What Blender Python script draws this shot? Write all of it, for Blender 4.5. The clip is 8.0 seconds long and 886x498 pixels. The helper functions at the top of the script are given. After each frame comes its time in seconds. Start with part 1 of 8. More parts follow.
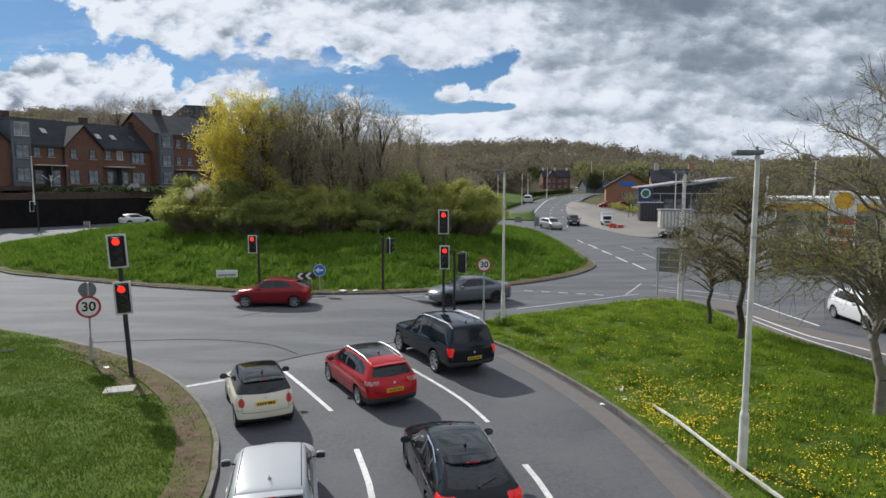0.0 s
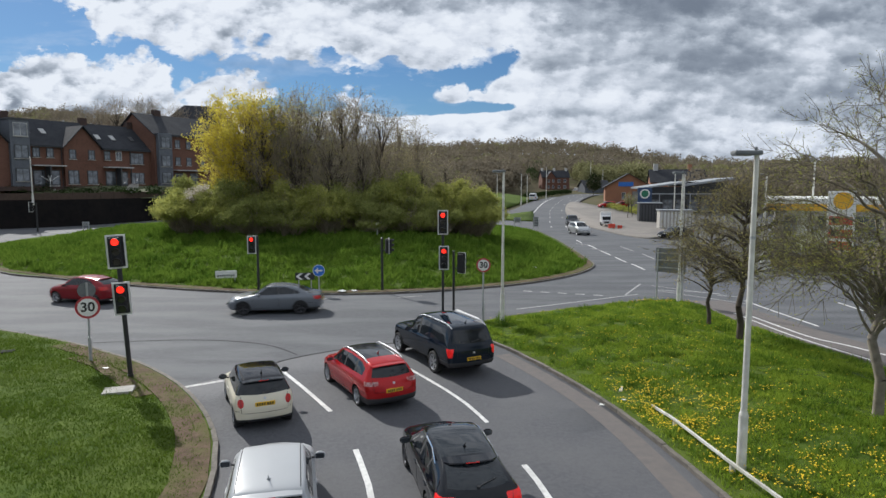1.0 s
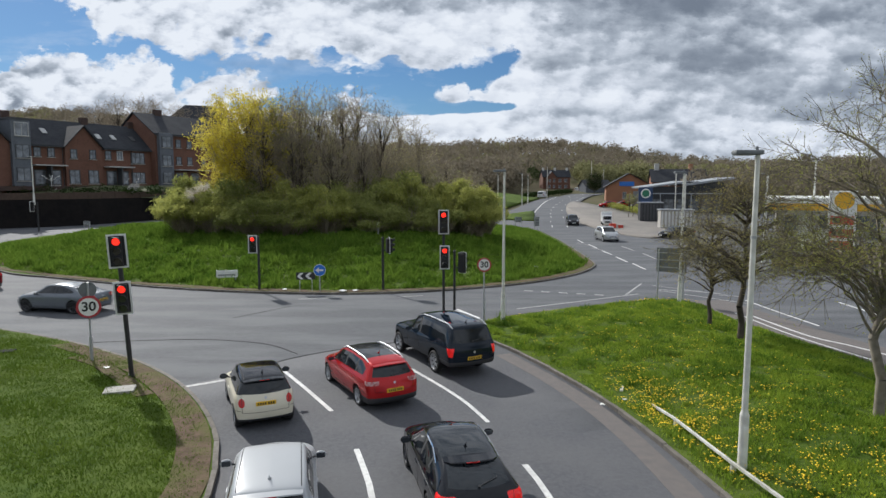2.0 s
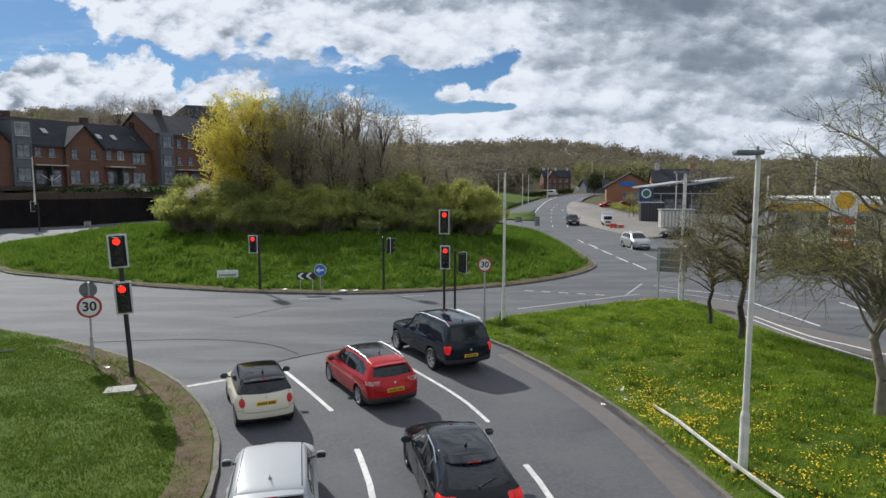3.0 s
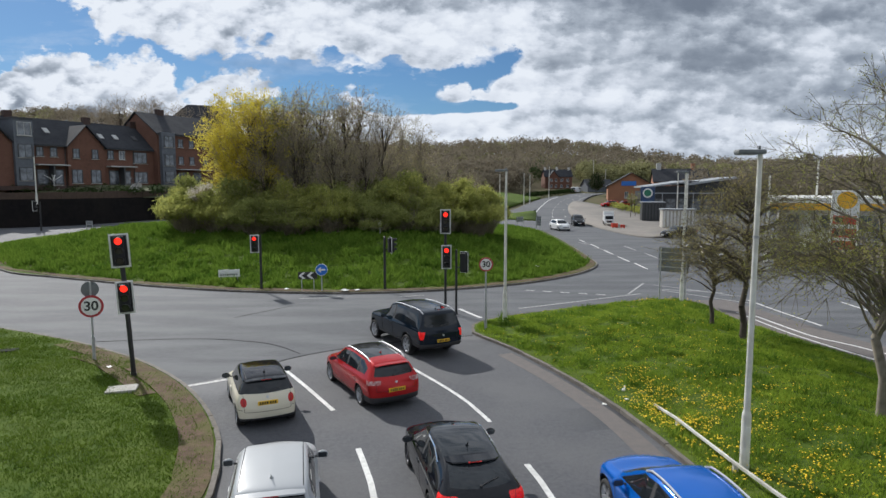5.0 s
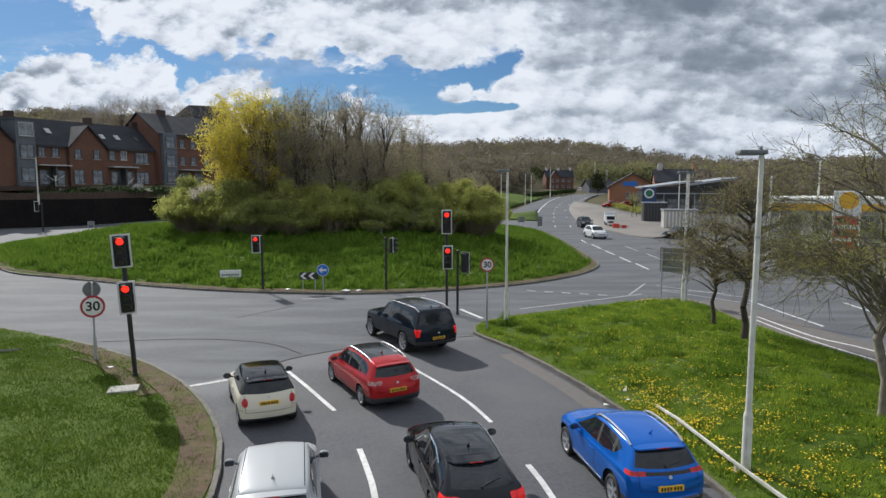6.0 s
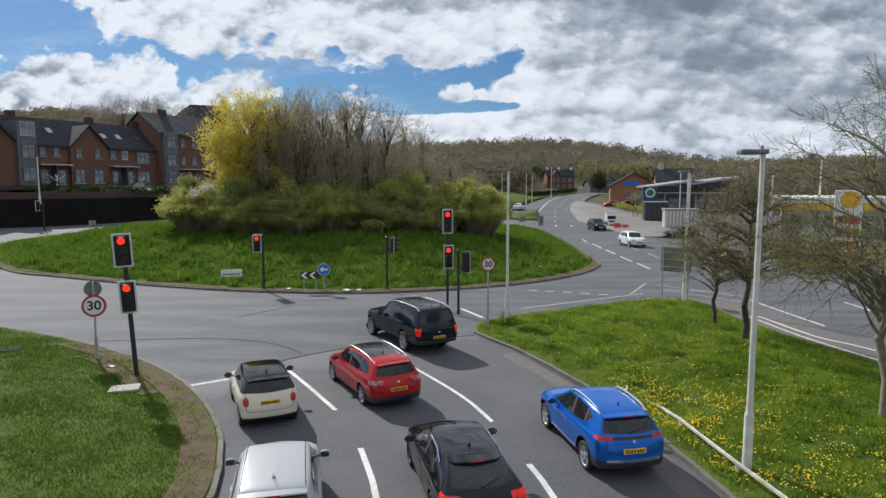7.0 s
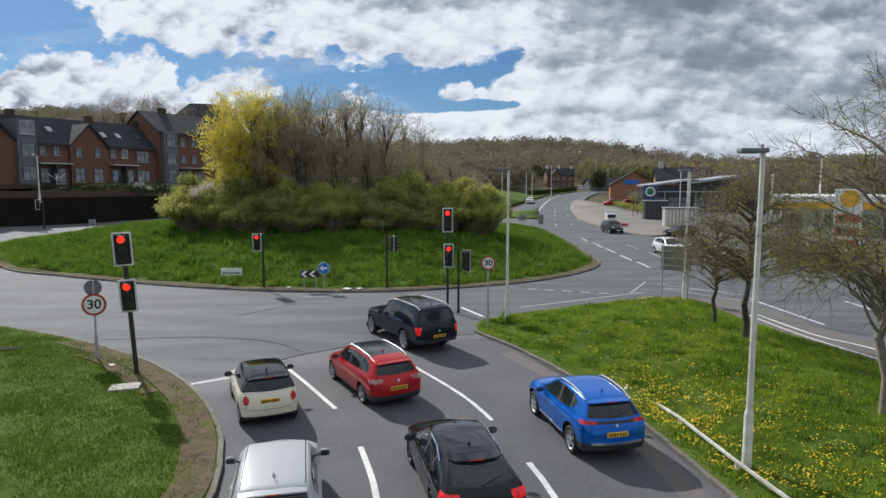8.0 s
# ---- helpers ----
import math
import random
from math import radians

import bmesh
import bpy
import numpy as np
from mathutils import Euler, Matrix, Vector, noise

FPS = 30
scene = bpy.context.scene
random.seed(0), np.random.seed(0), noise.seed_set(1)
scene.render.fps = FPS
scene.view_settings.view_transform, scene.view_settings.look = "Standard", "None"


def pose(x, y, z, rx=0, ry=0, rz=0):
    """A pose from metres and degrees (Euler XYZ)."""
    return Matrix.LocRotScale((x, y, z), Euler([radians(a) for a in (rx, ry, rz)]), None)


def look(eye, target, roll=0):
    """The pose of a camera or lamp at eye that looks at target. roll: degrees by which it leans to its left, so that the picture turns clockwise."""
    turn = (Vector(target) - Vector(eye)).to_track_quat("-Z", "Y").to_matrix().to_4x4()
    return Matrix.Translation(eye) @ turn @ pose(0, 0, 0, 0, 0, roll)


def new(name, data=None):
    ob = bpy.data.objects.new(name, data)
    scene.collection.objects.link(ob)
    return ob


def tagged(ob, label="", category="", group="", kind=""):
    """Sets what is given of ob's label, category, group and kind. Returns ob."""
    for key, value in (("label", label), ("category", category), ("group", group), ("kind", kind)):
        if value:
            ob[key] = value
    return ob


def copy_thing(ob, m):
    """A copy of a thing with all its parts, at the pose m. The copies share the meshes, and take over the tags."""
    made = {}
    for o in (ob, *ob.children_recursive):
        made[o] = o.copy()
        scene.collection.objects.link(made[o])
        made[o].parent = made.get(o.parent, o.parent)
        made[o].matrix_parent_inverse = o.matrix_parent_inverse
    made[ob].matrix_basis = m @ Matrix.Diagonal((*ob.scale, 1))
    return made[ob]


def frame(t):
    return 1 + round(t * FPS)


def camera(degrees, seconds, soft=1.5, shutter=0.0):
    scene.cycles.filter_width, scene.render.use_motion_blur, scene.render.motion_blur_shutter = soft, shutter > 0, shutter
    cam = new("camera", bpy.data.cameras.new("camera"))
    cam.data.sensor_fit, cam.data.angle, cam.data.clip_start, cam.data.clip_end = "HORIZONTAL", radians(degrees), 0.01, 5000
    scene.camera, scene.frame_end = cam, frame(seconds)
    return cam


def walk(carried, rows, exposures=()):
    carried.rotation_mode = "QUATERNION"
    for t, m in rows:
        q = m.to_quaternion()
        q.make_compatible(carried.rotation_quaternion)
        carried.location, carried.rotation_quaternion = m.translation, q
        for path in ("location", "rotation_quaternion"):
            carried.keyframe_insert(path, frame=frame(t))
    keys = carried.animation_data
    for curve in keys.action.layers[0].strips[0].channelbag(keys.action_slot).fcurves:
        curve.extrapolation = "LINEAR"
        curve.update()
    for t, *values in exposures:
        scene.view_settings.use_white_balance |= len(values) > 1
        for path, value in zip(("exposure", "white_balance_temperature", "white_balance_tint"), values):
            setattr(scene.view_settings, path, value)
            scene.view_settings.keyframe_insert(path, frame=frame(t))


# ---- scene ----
# camera on a footbridge over the approach road, held by hand
cam = camera(71, 8.0, soft=1.5, shutter=0.4)
EYE = (0.0, 0.0, 6.5)
SWAY = ((0, 0, 0), (0.5, -1.0, 0.0), (1.0, -1.3, 0.7), (1.5, -0.6, 0.2), (3.0, 1.0, 0.0), (3.5, 1.5, 0.0), (4.0, 1.8, 0.0),
        (4.5, 2.4, -0.9), (6.0, 5.6, 0.0), (6.5, 6.6, 0.0), (7.0, 7.2, -1.0), (7.5, 7.2, -1.6), (8.0, 7.2, -3.2))
walk(cam, [(t, pose(*EYE, 84.125 + 0.0522 * dy, 0, 0.0522 * dx)) for t, dx, dy in SWAY])
scene.view_settings.exposure = 0.0


# ---- world and sun ----
def nodes_of(tree):
    def op(kind, *values, **props):
        n = tree.nodes.new(kind)
        for k, v in props.items():
            setattr(n, k, v)
        for i, v in enumerate(values):
            if v is None:
                continue
            if isinstance(v, bpy.types.NodeSocket):
                tree.links.new(v, n.inputs[i])
            else:
                n.inputs[i].default_value = v
        return n

    def m(operation, a, b=None, c=None, clamp=False):
        return op("ShaderNodeMath", a, b, c, operation=operation, use_clamp=clamp).outputs[0]

    def mix(f, a, b):
        n = tree.nodes.new("ShaderNodeMix")
        n.data_type = "RGBA"
        for key, v in ((0, f), (6, a), (7, b)):
            if isinstance(v, bpy.types.NodeSocket):
                tree.links.new(v, n.inputs[key])
            else:
                n.inputs[key].default_value = v
        return n.outputs[2]

    def ramp(f, *stops):
        n = tree.nodes.new("ShaderNodeValToRGB")
        e = n.color_ramp.elements
        while len(e) < len(stops):
            e.new(0.5)
        for el, (pos, col) in zip(e, stops):
            el.position = pos
            el.color = col if len(col) == 4 else (*col, 1)
        tree.links.new(f, n.inputs[0])
        return n.outputs[0]
    return op, m, mix, ramp


SUN_AZ, SUN_EL = -36.0, 35.0   # clockwise from +y, above the horizon


# lower edge of the high cloud deck and tops of the low cumulus: (x / y, z / y) of the sky's directions
DECK = ((-0.737, 0.345), (-0.634, 0.320), (-0.583, 0.291), (-0.533, 0.248), (-0.402, 0.220), (-0.269, 0.211), (-0.145, 0.197), (-0.021, 0.192), (0.058, 0.203), (0.107, 0.222), (0.139, 0.166), (0.186, -0.002))
CUMULUS = ((-0.748, 0.205), (-0.695, 0.194), (-0.659, 0.210), (-0.596, 0.223), (-0.517, 0.215), (-0.462, 0.206), (-0.436, 0.194), (-0.420, 0.161), (-0.390, 0.178), (-0.341, 0.187), (-0.297, 0.175), (-0.235, 0.156), (-0.211, 0.126), (-0.186, 0.142), (-0.155, 0.161), (-0.115, 0.159), (-0.091, 0.133), (-0.073, 0.123), (-0.055, 0.140), (0.005, 0.158), (0.059, 0.170), (0.107, 0.192), (0.155, 0.252))


def make_world():
    w = bpy.data.worlds.new("sky")
    scene.world = w
    w.use_nodes = True
    t = w.node_tree
    t.nodes.clear()
    op, m, mix, ramp = nodes_of(t)
    sky = op("ShaderNodeTexSky", sky_type="NISHITA", sun_disc=False, sun_elevation=radians(SUN_EL), sun_rotation=radians(SUN_AZ), dust_density=0.3, ozone_density=3.0, air_density=1.0)
    co = op("ShaderNodeTexCoord").outputs["Generated"]
    dx, dy, dz = op("ShaderNodeSeparateXYZ", co).outputs
    depth = m("MAXIMUM", m("ABSOLUTE", dy), 0.3)
    u = m("DIVIDE", dx, depth)
    v = m("DIVIDE", m("MAXIMUM", dz, 0.0), depth)

    def field(su, sv, off, scale, detail, rough, du=0.0, dv=0.0):
        p = op("ShaderNodeCombineXYZ", m("MULTIPLY", m("ADD", u, du), su), m("MULTIPLY", m("ADD", v, dv), sv), m("ADD", dy, off)).outputs[0]
        return m("SUBTRACT", op("ShaderNodeTexNoise", p, None, scale, detail, rough).outputs[0], 0.5)

    def cells(scale, off, du=0.0, dv=0.0):
        """Rounded heaps: 0 at their hearts, more towards the creases between them."""
        w = m("MULTIPLY", billow, 0.05)
        p = op("ShaderNodeCombineXYZ", m("ADD", m("ADD", u, du), w), m("MULTIPLY", m("ADD", m("ADD", v, dv), w), 1.5), m("ADD", dy, off)).outputs[0]
        n = op("ShaderNodeTexVoronoi", p, None, scale, feature="SMOOTH_F1")
        n.inputs["Scale"].default_value = scale
        n.inputs["Smoothness"].default_value = 0.35
        return n.outputs["Distance"]
    bulk = field(2.2, 5.0, 0.0, 2.2, 6.0, 0.55)
    billow = field(3.0, 5.0, 4.0, 7.0, 7.0, 0.60)
    streak = field(2.0, 9.0, 9.0, 2.6, 7.0, 0.62)
    puff = field(3.2, 4.6, 14.0, 15.0, 6.0, 0.62)
    # the same heaps seen a little towards the sun: their difference shades them
    heap = m("ADD", m("MULTIPLY", cells(16.0, 3.0), 1.0), m("MULTIPLY", cells(38.0, 7.0), 0.45))
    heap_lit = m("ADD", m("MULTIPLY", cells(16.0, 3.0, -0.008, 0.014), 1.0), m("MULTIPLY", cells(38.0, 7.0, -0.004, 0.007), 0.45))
    relief = m("ADD", m("SUBTRACT", heap, heap_lit), m("MULTIPLY", m("SUBTRACT", field(3.0, 5.0, 4.0, 7.0, 7.0, 0.60, -0.010, 0.016), billow), 1.1))

    def edge(points):
        n = t.nodes.new("ShaderNodeValToRGB")
        e = n.color_ramp.elements
        while len(e) < len(points):
            e.new(0.5)
        for el, (pu, pv) in zip(e, points):
            el.position = (pu + 1) / 2
            k = (pv + 0.2) / 0.8
            el.color = (k, k, k, 1)
        t.links.new(m("MULTIPLY", m("ADD", m("ADD", u, m("MULTIPLY", billow, 0.05)), 1.0), 0.5), n.inputs[0])
        return m("SUBTRACT", m("MULTIPLY", n.outputs[0], 0.8), 0.2)

    def lump(u0, v0, su, sv, amount):
        a = m("POWER", m("DIVIDE", m("SUBTRACT", u, u0), su), 2.0)
        b = m("POWER", m("DIVIDE", m("SUBTRACT", v, v0), sv), 2.0)
        return m("MULTIPLY", m("EXPONENT", m("MULTIPLY", m("ADD", a, b), -1.0)), amount)
    rough_v = m("ADD", v, m("ADD", m("MULTIPLY", billow, 0.060), m("ADD", m("MULTIPLY", streak, 0.025), m("ADD", m("MULTIPLY", puff, 0.030), m("MULTIPLY", m("SUBTRACT", heap, 0.5), 0.045)))))
    high = m("SUBTRACT", rough_v, edge(DECK))
    low = m("SUBTRACT", edge(CUMULUS), rough_v)
    low = m("ADD", low, m("ADD", lump(0.18, 0.124, 0.11, 0.011, -0.060), lump(0.02, 0.121, 0.12, 0.010, -0.055)))
    low = m("ADD", low, m("ADD", lump(-0.28, 0.125, 0.20, 0.012, -0.035), m("MULTIPLY", streak, 0.05)))
    cover = m("MAXIMUM", m("MULTIPLY", m("ADD", high, 0.003), 75.0, clamp=True), m("MULTIPLY", m("ADD", low, 0.002), 95.0, clamp=True))
    wisp = m("MULTIPLY", m("ADD", m("ADD", streak, m("MULTIPLY", bulk, 0.7)), 0.02), 2.2, clamp=True)
    cover = m("MAXIMUM", cover, m("MULTIPLY", wisp, 0.55))
    # cloud tone: bright rims, grey bellies, a heavy grey deck to the east
    rim = m("MULTIPLY", m("MINIMUM", m("MAXIMUM", high, 0.0), 0.12), 1.5)
    belly = m("MULTIPLY", m("MINIMUM", m("MAXIMUM", low, 0.0), 0.10), 2.2)
    tone = m("ADD", m("ADD", rim, belly), m("ADD", m("MULTIPLY", bulk, 1.35), m("MULTIPLY", streak, 0.45)))
    tone = m("ADD", tone, m("ADD", m("MULTIPLY", m("MULTIPLY", relief, m("ADD", 0.38, m("MULTIPLY", m("MAXIMUM", m("SUBTRACT", 0.1, u), 0.0), 0.7))), -1.0), m("ADD", m("MULTIPLY", billow, 0.45), m("MULTIPLY", puff, 0.30))))
    for args in ((0.50, 0.275, 0.28, 0.060, 0.42), (0.60, 0.150, 0.20, 0.035, 0.26), (0.34, 0.19, 0.16, 0.030, 0.14), (0.16, 0.17, 0.12, 0.03, -0.14), (0.32, 0.085, 0.4, 0.030, -0.16), (0.23, 0.155, 0.12, 0.03, -0.12), (-0.05, 0.075, 0.5, 0.03, -0.05),
                 (0.15, 0.29, 0.2, 0.04, 0.14), (-0.45, 0.12, 0.25, 0.03, 0.05)):
        tone = m("ADD", tone, lump(*args))
    cloud = ramp(m("ADD", tone, 0.09), (0.0, (0.84, 0.86, 0.90)), (0.22, (0.70, 0.73, 0.79)), (0.45, (0.44, 0.48, 0.54)), (0.7, (0.27, 0.305, 0.36)), (1.0, (0.18, 0.21, 0.26)))
    blue = op("ShaderNodeVectorMath", sky.outputs[0], (0.036, 0.052, 0.068), operation="MULTIPLY").outputs[0]
    cloud = op("ShaderNodeVectorMath", cloud, (0.96, 1.0, 1.045), operation="MULTIPLY").outputs[0]
    col = mix(cover, blue, cloud)
    bg = op("ShaderNodeBackground", col, 1.0)
    op("ShaderNodeOutputWorld", bg.outputs[0])


make_world()
sun = new("sun", bpy.data.lights.new("sun", "SUN"))
sun.data.energy, sun.data.angle, sun.data.color = 4.7, radians(0.8), (1.0, 0.98, 0.94)
_az, _el = radians(SUN_AZ), radians(SUN_EL)
sun.matrix_world = look((0, 0, 60), (-math.sin(_az) * math.cos(_el), -math.cos(_az) * math.cos(_el), 60 - math.sin(_el)))


# ---- materials ----
def surf(name, c1, c2=None, scale=3.0, rough=0.7, bump=0.0, bump_scale=40.0, metal=0.0, coat=0.0, c3=None, scale3=0.3, mix3=0.5, vary=0.0, island=0.0, emit=0.0, spec=0.5, stretch=(1, 1, 1)):
    """A procedural surface: two tones mottled at one scale, a third at a larger scale, with fine relief."""
    mt = bpy.data.materials.new(name)
    mt.use_nodes = True
    t = mt.node_tree
    t.nodes.clear()
    op, m, mix, ramp = nodes_of(t)
    b = t.nodes.new("ShaderNodeBsdfPrincipled")
    co = op("ShaderNodeMapping", op("ShaderNodeTexCoord").outputs["Object"], None, None, stretch).outputs[0]
    col = (*c1, 1)
    if c2:
        n = op("ShaderNodeTexNoise", co, None, scale, 5.0, 0.6).outputs[0]
        col = mix(ramp(n, (0.35, (0, 0, 0)), (0.65, (1, 1, 1))), (*c1, 1), (*c2, 1))
    if c3:
        n3 = op("ShaderNodeTexNoise", co, None, scale3, 4.0, 0.55).outputs[0]
        col = mix(m("MULTIPLY", ramp(n3, (0.42, (0, 0, 0)), (0.62, (1, 1, 1))), mix3), col, (*c3, 1))
    if vary or island:
        r = op("ShaderNodeObjectInfo").outputs["Random"] if vary else op("ShaderNodeNewGeometry").outputs["Random Per Island"]
        k = vary or island
        hs = op("ShaderNodeHueSaturation", 0.5, 1.0, m("ADD", m("MULTIPLY", r, 2 * k), 1 - k), 1.0, col)
        col = hs.outputs[0]
    if isinstance(col, bpy.types.NodeSocket):
        t.links.new(col, b.inputs["Base Color"])
    else:
        b.inputs["Base Color"].default_value = col
    b.inputs["Roughness"].default_value = rough
    b.inputs["Metallic"].default_value = metal
    b.inputs["Coat Weight"].default_value = coat
    b.inputs["Coat Roughness"].default_value = 0.04
    b.inputs["Specular IOR Level"].default_value = spec
    if emit:
        b.inputs["Emission Color"].default_value = (*c1, 1)
        b.inputs["Emission Strength"].default_value = emit
    if bump:
        bn = op("ShaderNodeTexNoise", co, None, bump_scale, 4.0, 0.6).outputs[0]
        bp = op("ShaderNodeBump", bump, 0.02)
        t.links.new(bn, bp.inputs["Height"])
        t.links.new(bp.outputs[0], b.inputs["Normal"])
    t.links.new(b.outputs[0], t.nodes.new("ShaderNodeOutputMaterial").inputs[0])
    return mt


def leafy(name, c1, c2, trans=0.35):
    """Thin leaves: two tones by island, some light through them."""
    mt = bpy.data.materials.new(name)
    mt.use_nodes = True
    t = mt.node_tree
    t.nodes.clear()
    op, m, mix, ramp = nodes_of(t)
    r = op("ShaderNodeNewGeometry").outputs["Random Per Island"]
    n = op("ShaderNodeTexNoise", op("ShaderNodeTexCoord").outputs["Object"], None, 0.45, 3.0, 0.5).outputs[0]
    f = m("ADD", m("MULTIPLY", r, 0.55), m("MULTIPLY", m("SUBTRACT", n, 0.32), 1.4), clamp=True)
    col = mix(f, (*c1, 1), (*c2, 1))
    d = op("ShaderNodeBsdfDiffuse", col)
    tr = op("ShaderNodeBsdfTranslucent", col)
    mx = op("ShaderNodeMixShader", trans, d.outputs[0], tr.outputs[0])
    t.links.new(mx.outputs[0], t.nodes.new("ShaderNodeOutputMaterial").inputs[0])
    return mt


def asphalt_mat():
    mt = surf("asphalt", (0.080, 0.084, 0.092), (0.108, 0.112, 0.121), 9.0, 0.78, 0.35, 160.0, c3=(0.142, 0.146, 0.153), scale3=0.42, mix3=0.7, spec=0.16, stretch=(0.35, 1.5, 1))
    return mt


M_ASPHALT = asphalt_mat()
M_ASPHALT_DARK = surf("darker_asphalt", (0.072, 0.074, 0.083), (0.096, 0.098, 0.107), 9.0, 0.8, 0.35, 160.0, c3=(0.115, 0.115, 0.12), scale3=0.3, mix3=0.6, spec=0.3)
M_TAR = surf("tar_joint", (0.028, 0.028, 0.030), (0.045, 0.045, 0.045), 14.0, 0.95, spec=0.05)
M_PAINT = surf("road_paint", (0.72, 0.72, 0.70), (0.50, 0.50, 0.49), 7.0, 0.6, c3=(0.34, 0.34, 0.33), scale3=2.2, mix3=0.35)
M_WORN = surf("worn_road_paint", (0.40, 0.40, 0.39), (0.20, 0.20, 0.20), 6.0, 0.65)
M_GRASS = surf("grass_ground", (0.040, 0.075, 0.010), (0.085, 0.125, 0.020), 2.2, 0.95, 0.8, 30.0, c3=(0.085, 0.115, 0.022), scale3=0.25, mix3=0.6, spec=0.1)
M_SOIL = surf("bare_soil", (0.150, 0.105, 0.075), (0.095, 0.068, 0.048), 4.0, 0.95, 0.8, 35.0, c3=(0.10, 0.12, 0.03), scale3=1.1, mix3=0.5, spec=0.1)
M_KERB = surf("kerb_concrete", (0.165, 0.148, 0.128), (0.105, 0.093, 0.08), 5.0, 0.9, 0.4, 60.0, vary=0.22)
M_PAVING = surf("buff_paving", (0.205, 0.185, 0.165), (0.165, 0.150, 0.135), 0.9, 0.9, 0.3, 40.0, c3=(0.125, 0.118, 0.11), scale3=0.15)
M_REDROAD = surf("red_brown_surfacing", (0.135, 0.118, 0.110), (0.110, 0.100, 0.097), 3.0, 0.9, 0.3, 80.0)
M_LAND = surf("far_land", (0.075, 0.080, 0.035), (0.105, 0.090, 0.055), 0.05, 0.95, c3=(0.12, 0.095, 0.065), scale3=0.012, spec=0.1)


# ---- builders ----
def mesh_of(name, verts, faces, material, smooth=False):
    me = bpy.data.meshes.new(name)
    me.from_pydata([tuple(v) for v in verts], [], faces)
    me.materials.append(material)
    if smooth:
        me.polygons.foreach_set("use_smooth", [True] * len(me.polygons))
    me.update()
    return me


def tri_mesh(name, V, material):
    """Loose triangles from an array of shape (n, 3, 3)."""
    n = len(V)
    me = bpy.data.meshes.new(name)
    me.vertices.add(3 * n)
    me.loops.add(3 * n)
    me.polygons.add(n)
    me.vertices.foreach_set("co", np.asarray(V, dtype=np.float32).ravel())
    me.loops.foreach_set("vertex_index", np.arange(3 * n, dtype=np.int32))
    me.polygons.foreach_set("loop_start", np.arange(0, 3 * n, 3, dtype=np.int32))
    me.materials.append(material)
    me.update(calc_edges=True)
    return me


def finish(name, bm, material, smooth=False):
    me = bpy.data.meshes.new(name)
    bmesh.ops.recalc_face_normals(bm, faces=bm.faces)
    if smooth:
        for f in bm.faces:
            f.smooth = True
    bm.to_mesh(me)
    bm.free()
    me.materials.append(material)
    return me


def part(name, bm, material, parent=None, label="", smooth=False):
    ob = new(name, finish(name, bm, material, smooth))
    ob.parent = parent
    return tagged(ob, label)


def box(bm, x0, x1, y0, y1, z0, z1, m=None, bevel=0.0):
    r = bmesh.ops.create_cube(bm, size=1.0, matrix=Matrix.Translation(((x0 + x1) / 2, (y0 + y1) / 2, (z0 + z1) / 2)) @ Matrix.Diagonal((x1 - x0, y1 - y0, z1 - z0, 1)))
    vs = r["verts"]
    if bevel:
        es = list({e for v in vs for e in v.link_edges})
        g = bmesh.ops.bevel(bm, geom=es, offset=bevel, segments=2, affect="EDGES", profile=0.6)
        vs = list({v for f in g["faces"] for v in f.verts} | {v for v in vs if v.is_valid})
    if m is not None:
        bmesh.ops.transform(bm, matrix=m, verts=vs)
    return bm


def boxed(x0, x1, y0, y1, z0, z1, m=None, bevel=0.0):
    return box(bmesh.new(), x0, x1, y0, y1, z0, z1, m, bevel)


def tube(bm, a, b, r0, r1=None, seg=10):
    a, b = Vector(a), Vector(b)
    d = b - a
    bmesh.ops.create_cone(bm, cap_ends=True, segments=seg, radius1=r0, radius2=r0 if r1 is None else r1, depth=d.length,
                          matrix=Matrix.Translation((a + b) / 2) @ d.to_track_quat("Z", "Y").to_matrix().to_4x4())
    return bm


def tubed(a, b, r0, r1=None, seg=10):
    return tube(bmesh.new(), a, b, r0, r1, seg)


def thing(name, m, label, category, group="", kind=""):
    ob = new(name)
    ob.matrix_basis = m
    return tagged(ob, label, category, group, kind)


def spline(points, step=0.6, closed=False):
    """A smooth line through a few points, at even steps."""
    P = [Vector((*p, 0)[:3]) for p in points]
    n = len(P)
    out = []
    for i in range(n if closed else n - 1):
        a, b, c, d = (P[(i - 1) % n], P[i], P[(i + 1) % n], P[(i + 2) % n]) if closed else (P[max(i - 1, 0)], P[i], P[i + 1], P[min(i + 2, n - 1)])
        k = max(1, int((c - b).length / step))
        for j in range(k):
            t = j / k
            out.append(0.5 * (2 * b + (c - a) * t + (2 * a - 5 * b + 4 * c - d) * t * t + (3 * b - a - 3 * c + d) * t ** 3))
    if not closed:
        out.append(P[-1])
    return out


def ss(a, b, x):
    t = min(1.0, max(0.0, (x - a) / (b - a)))
    return t * t * (3 - 2 * t)


def gz(x, y):
    """Height of the road level."""
    q = y - 92.0
    return 0.031 * (math.sqrt(q * q + 120.0) + q) / 2 - 0.05 * ss(60, 92, y) + 0.7 * ss(48, 84, y) * ss(-2, -32, x)


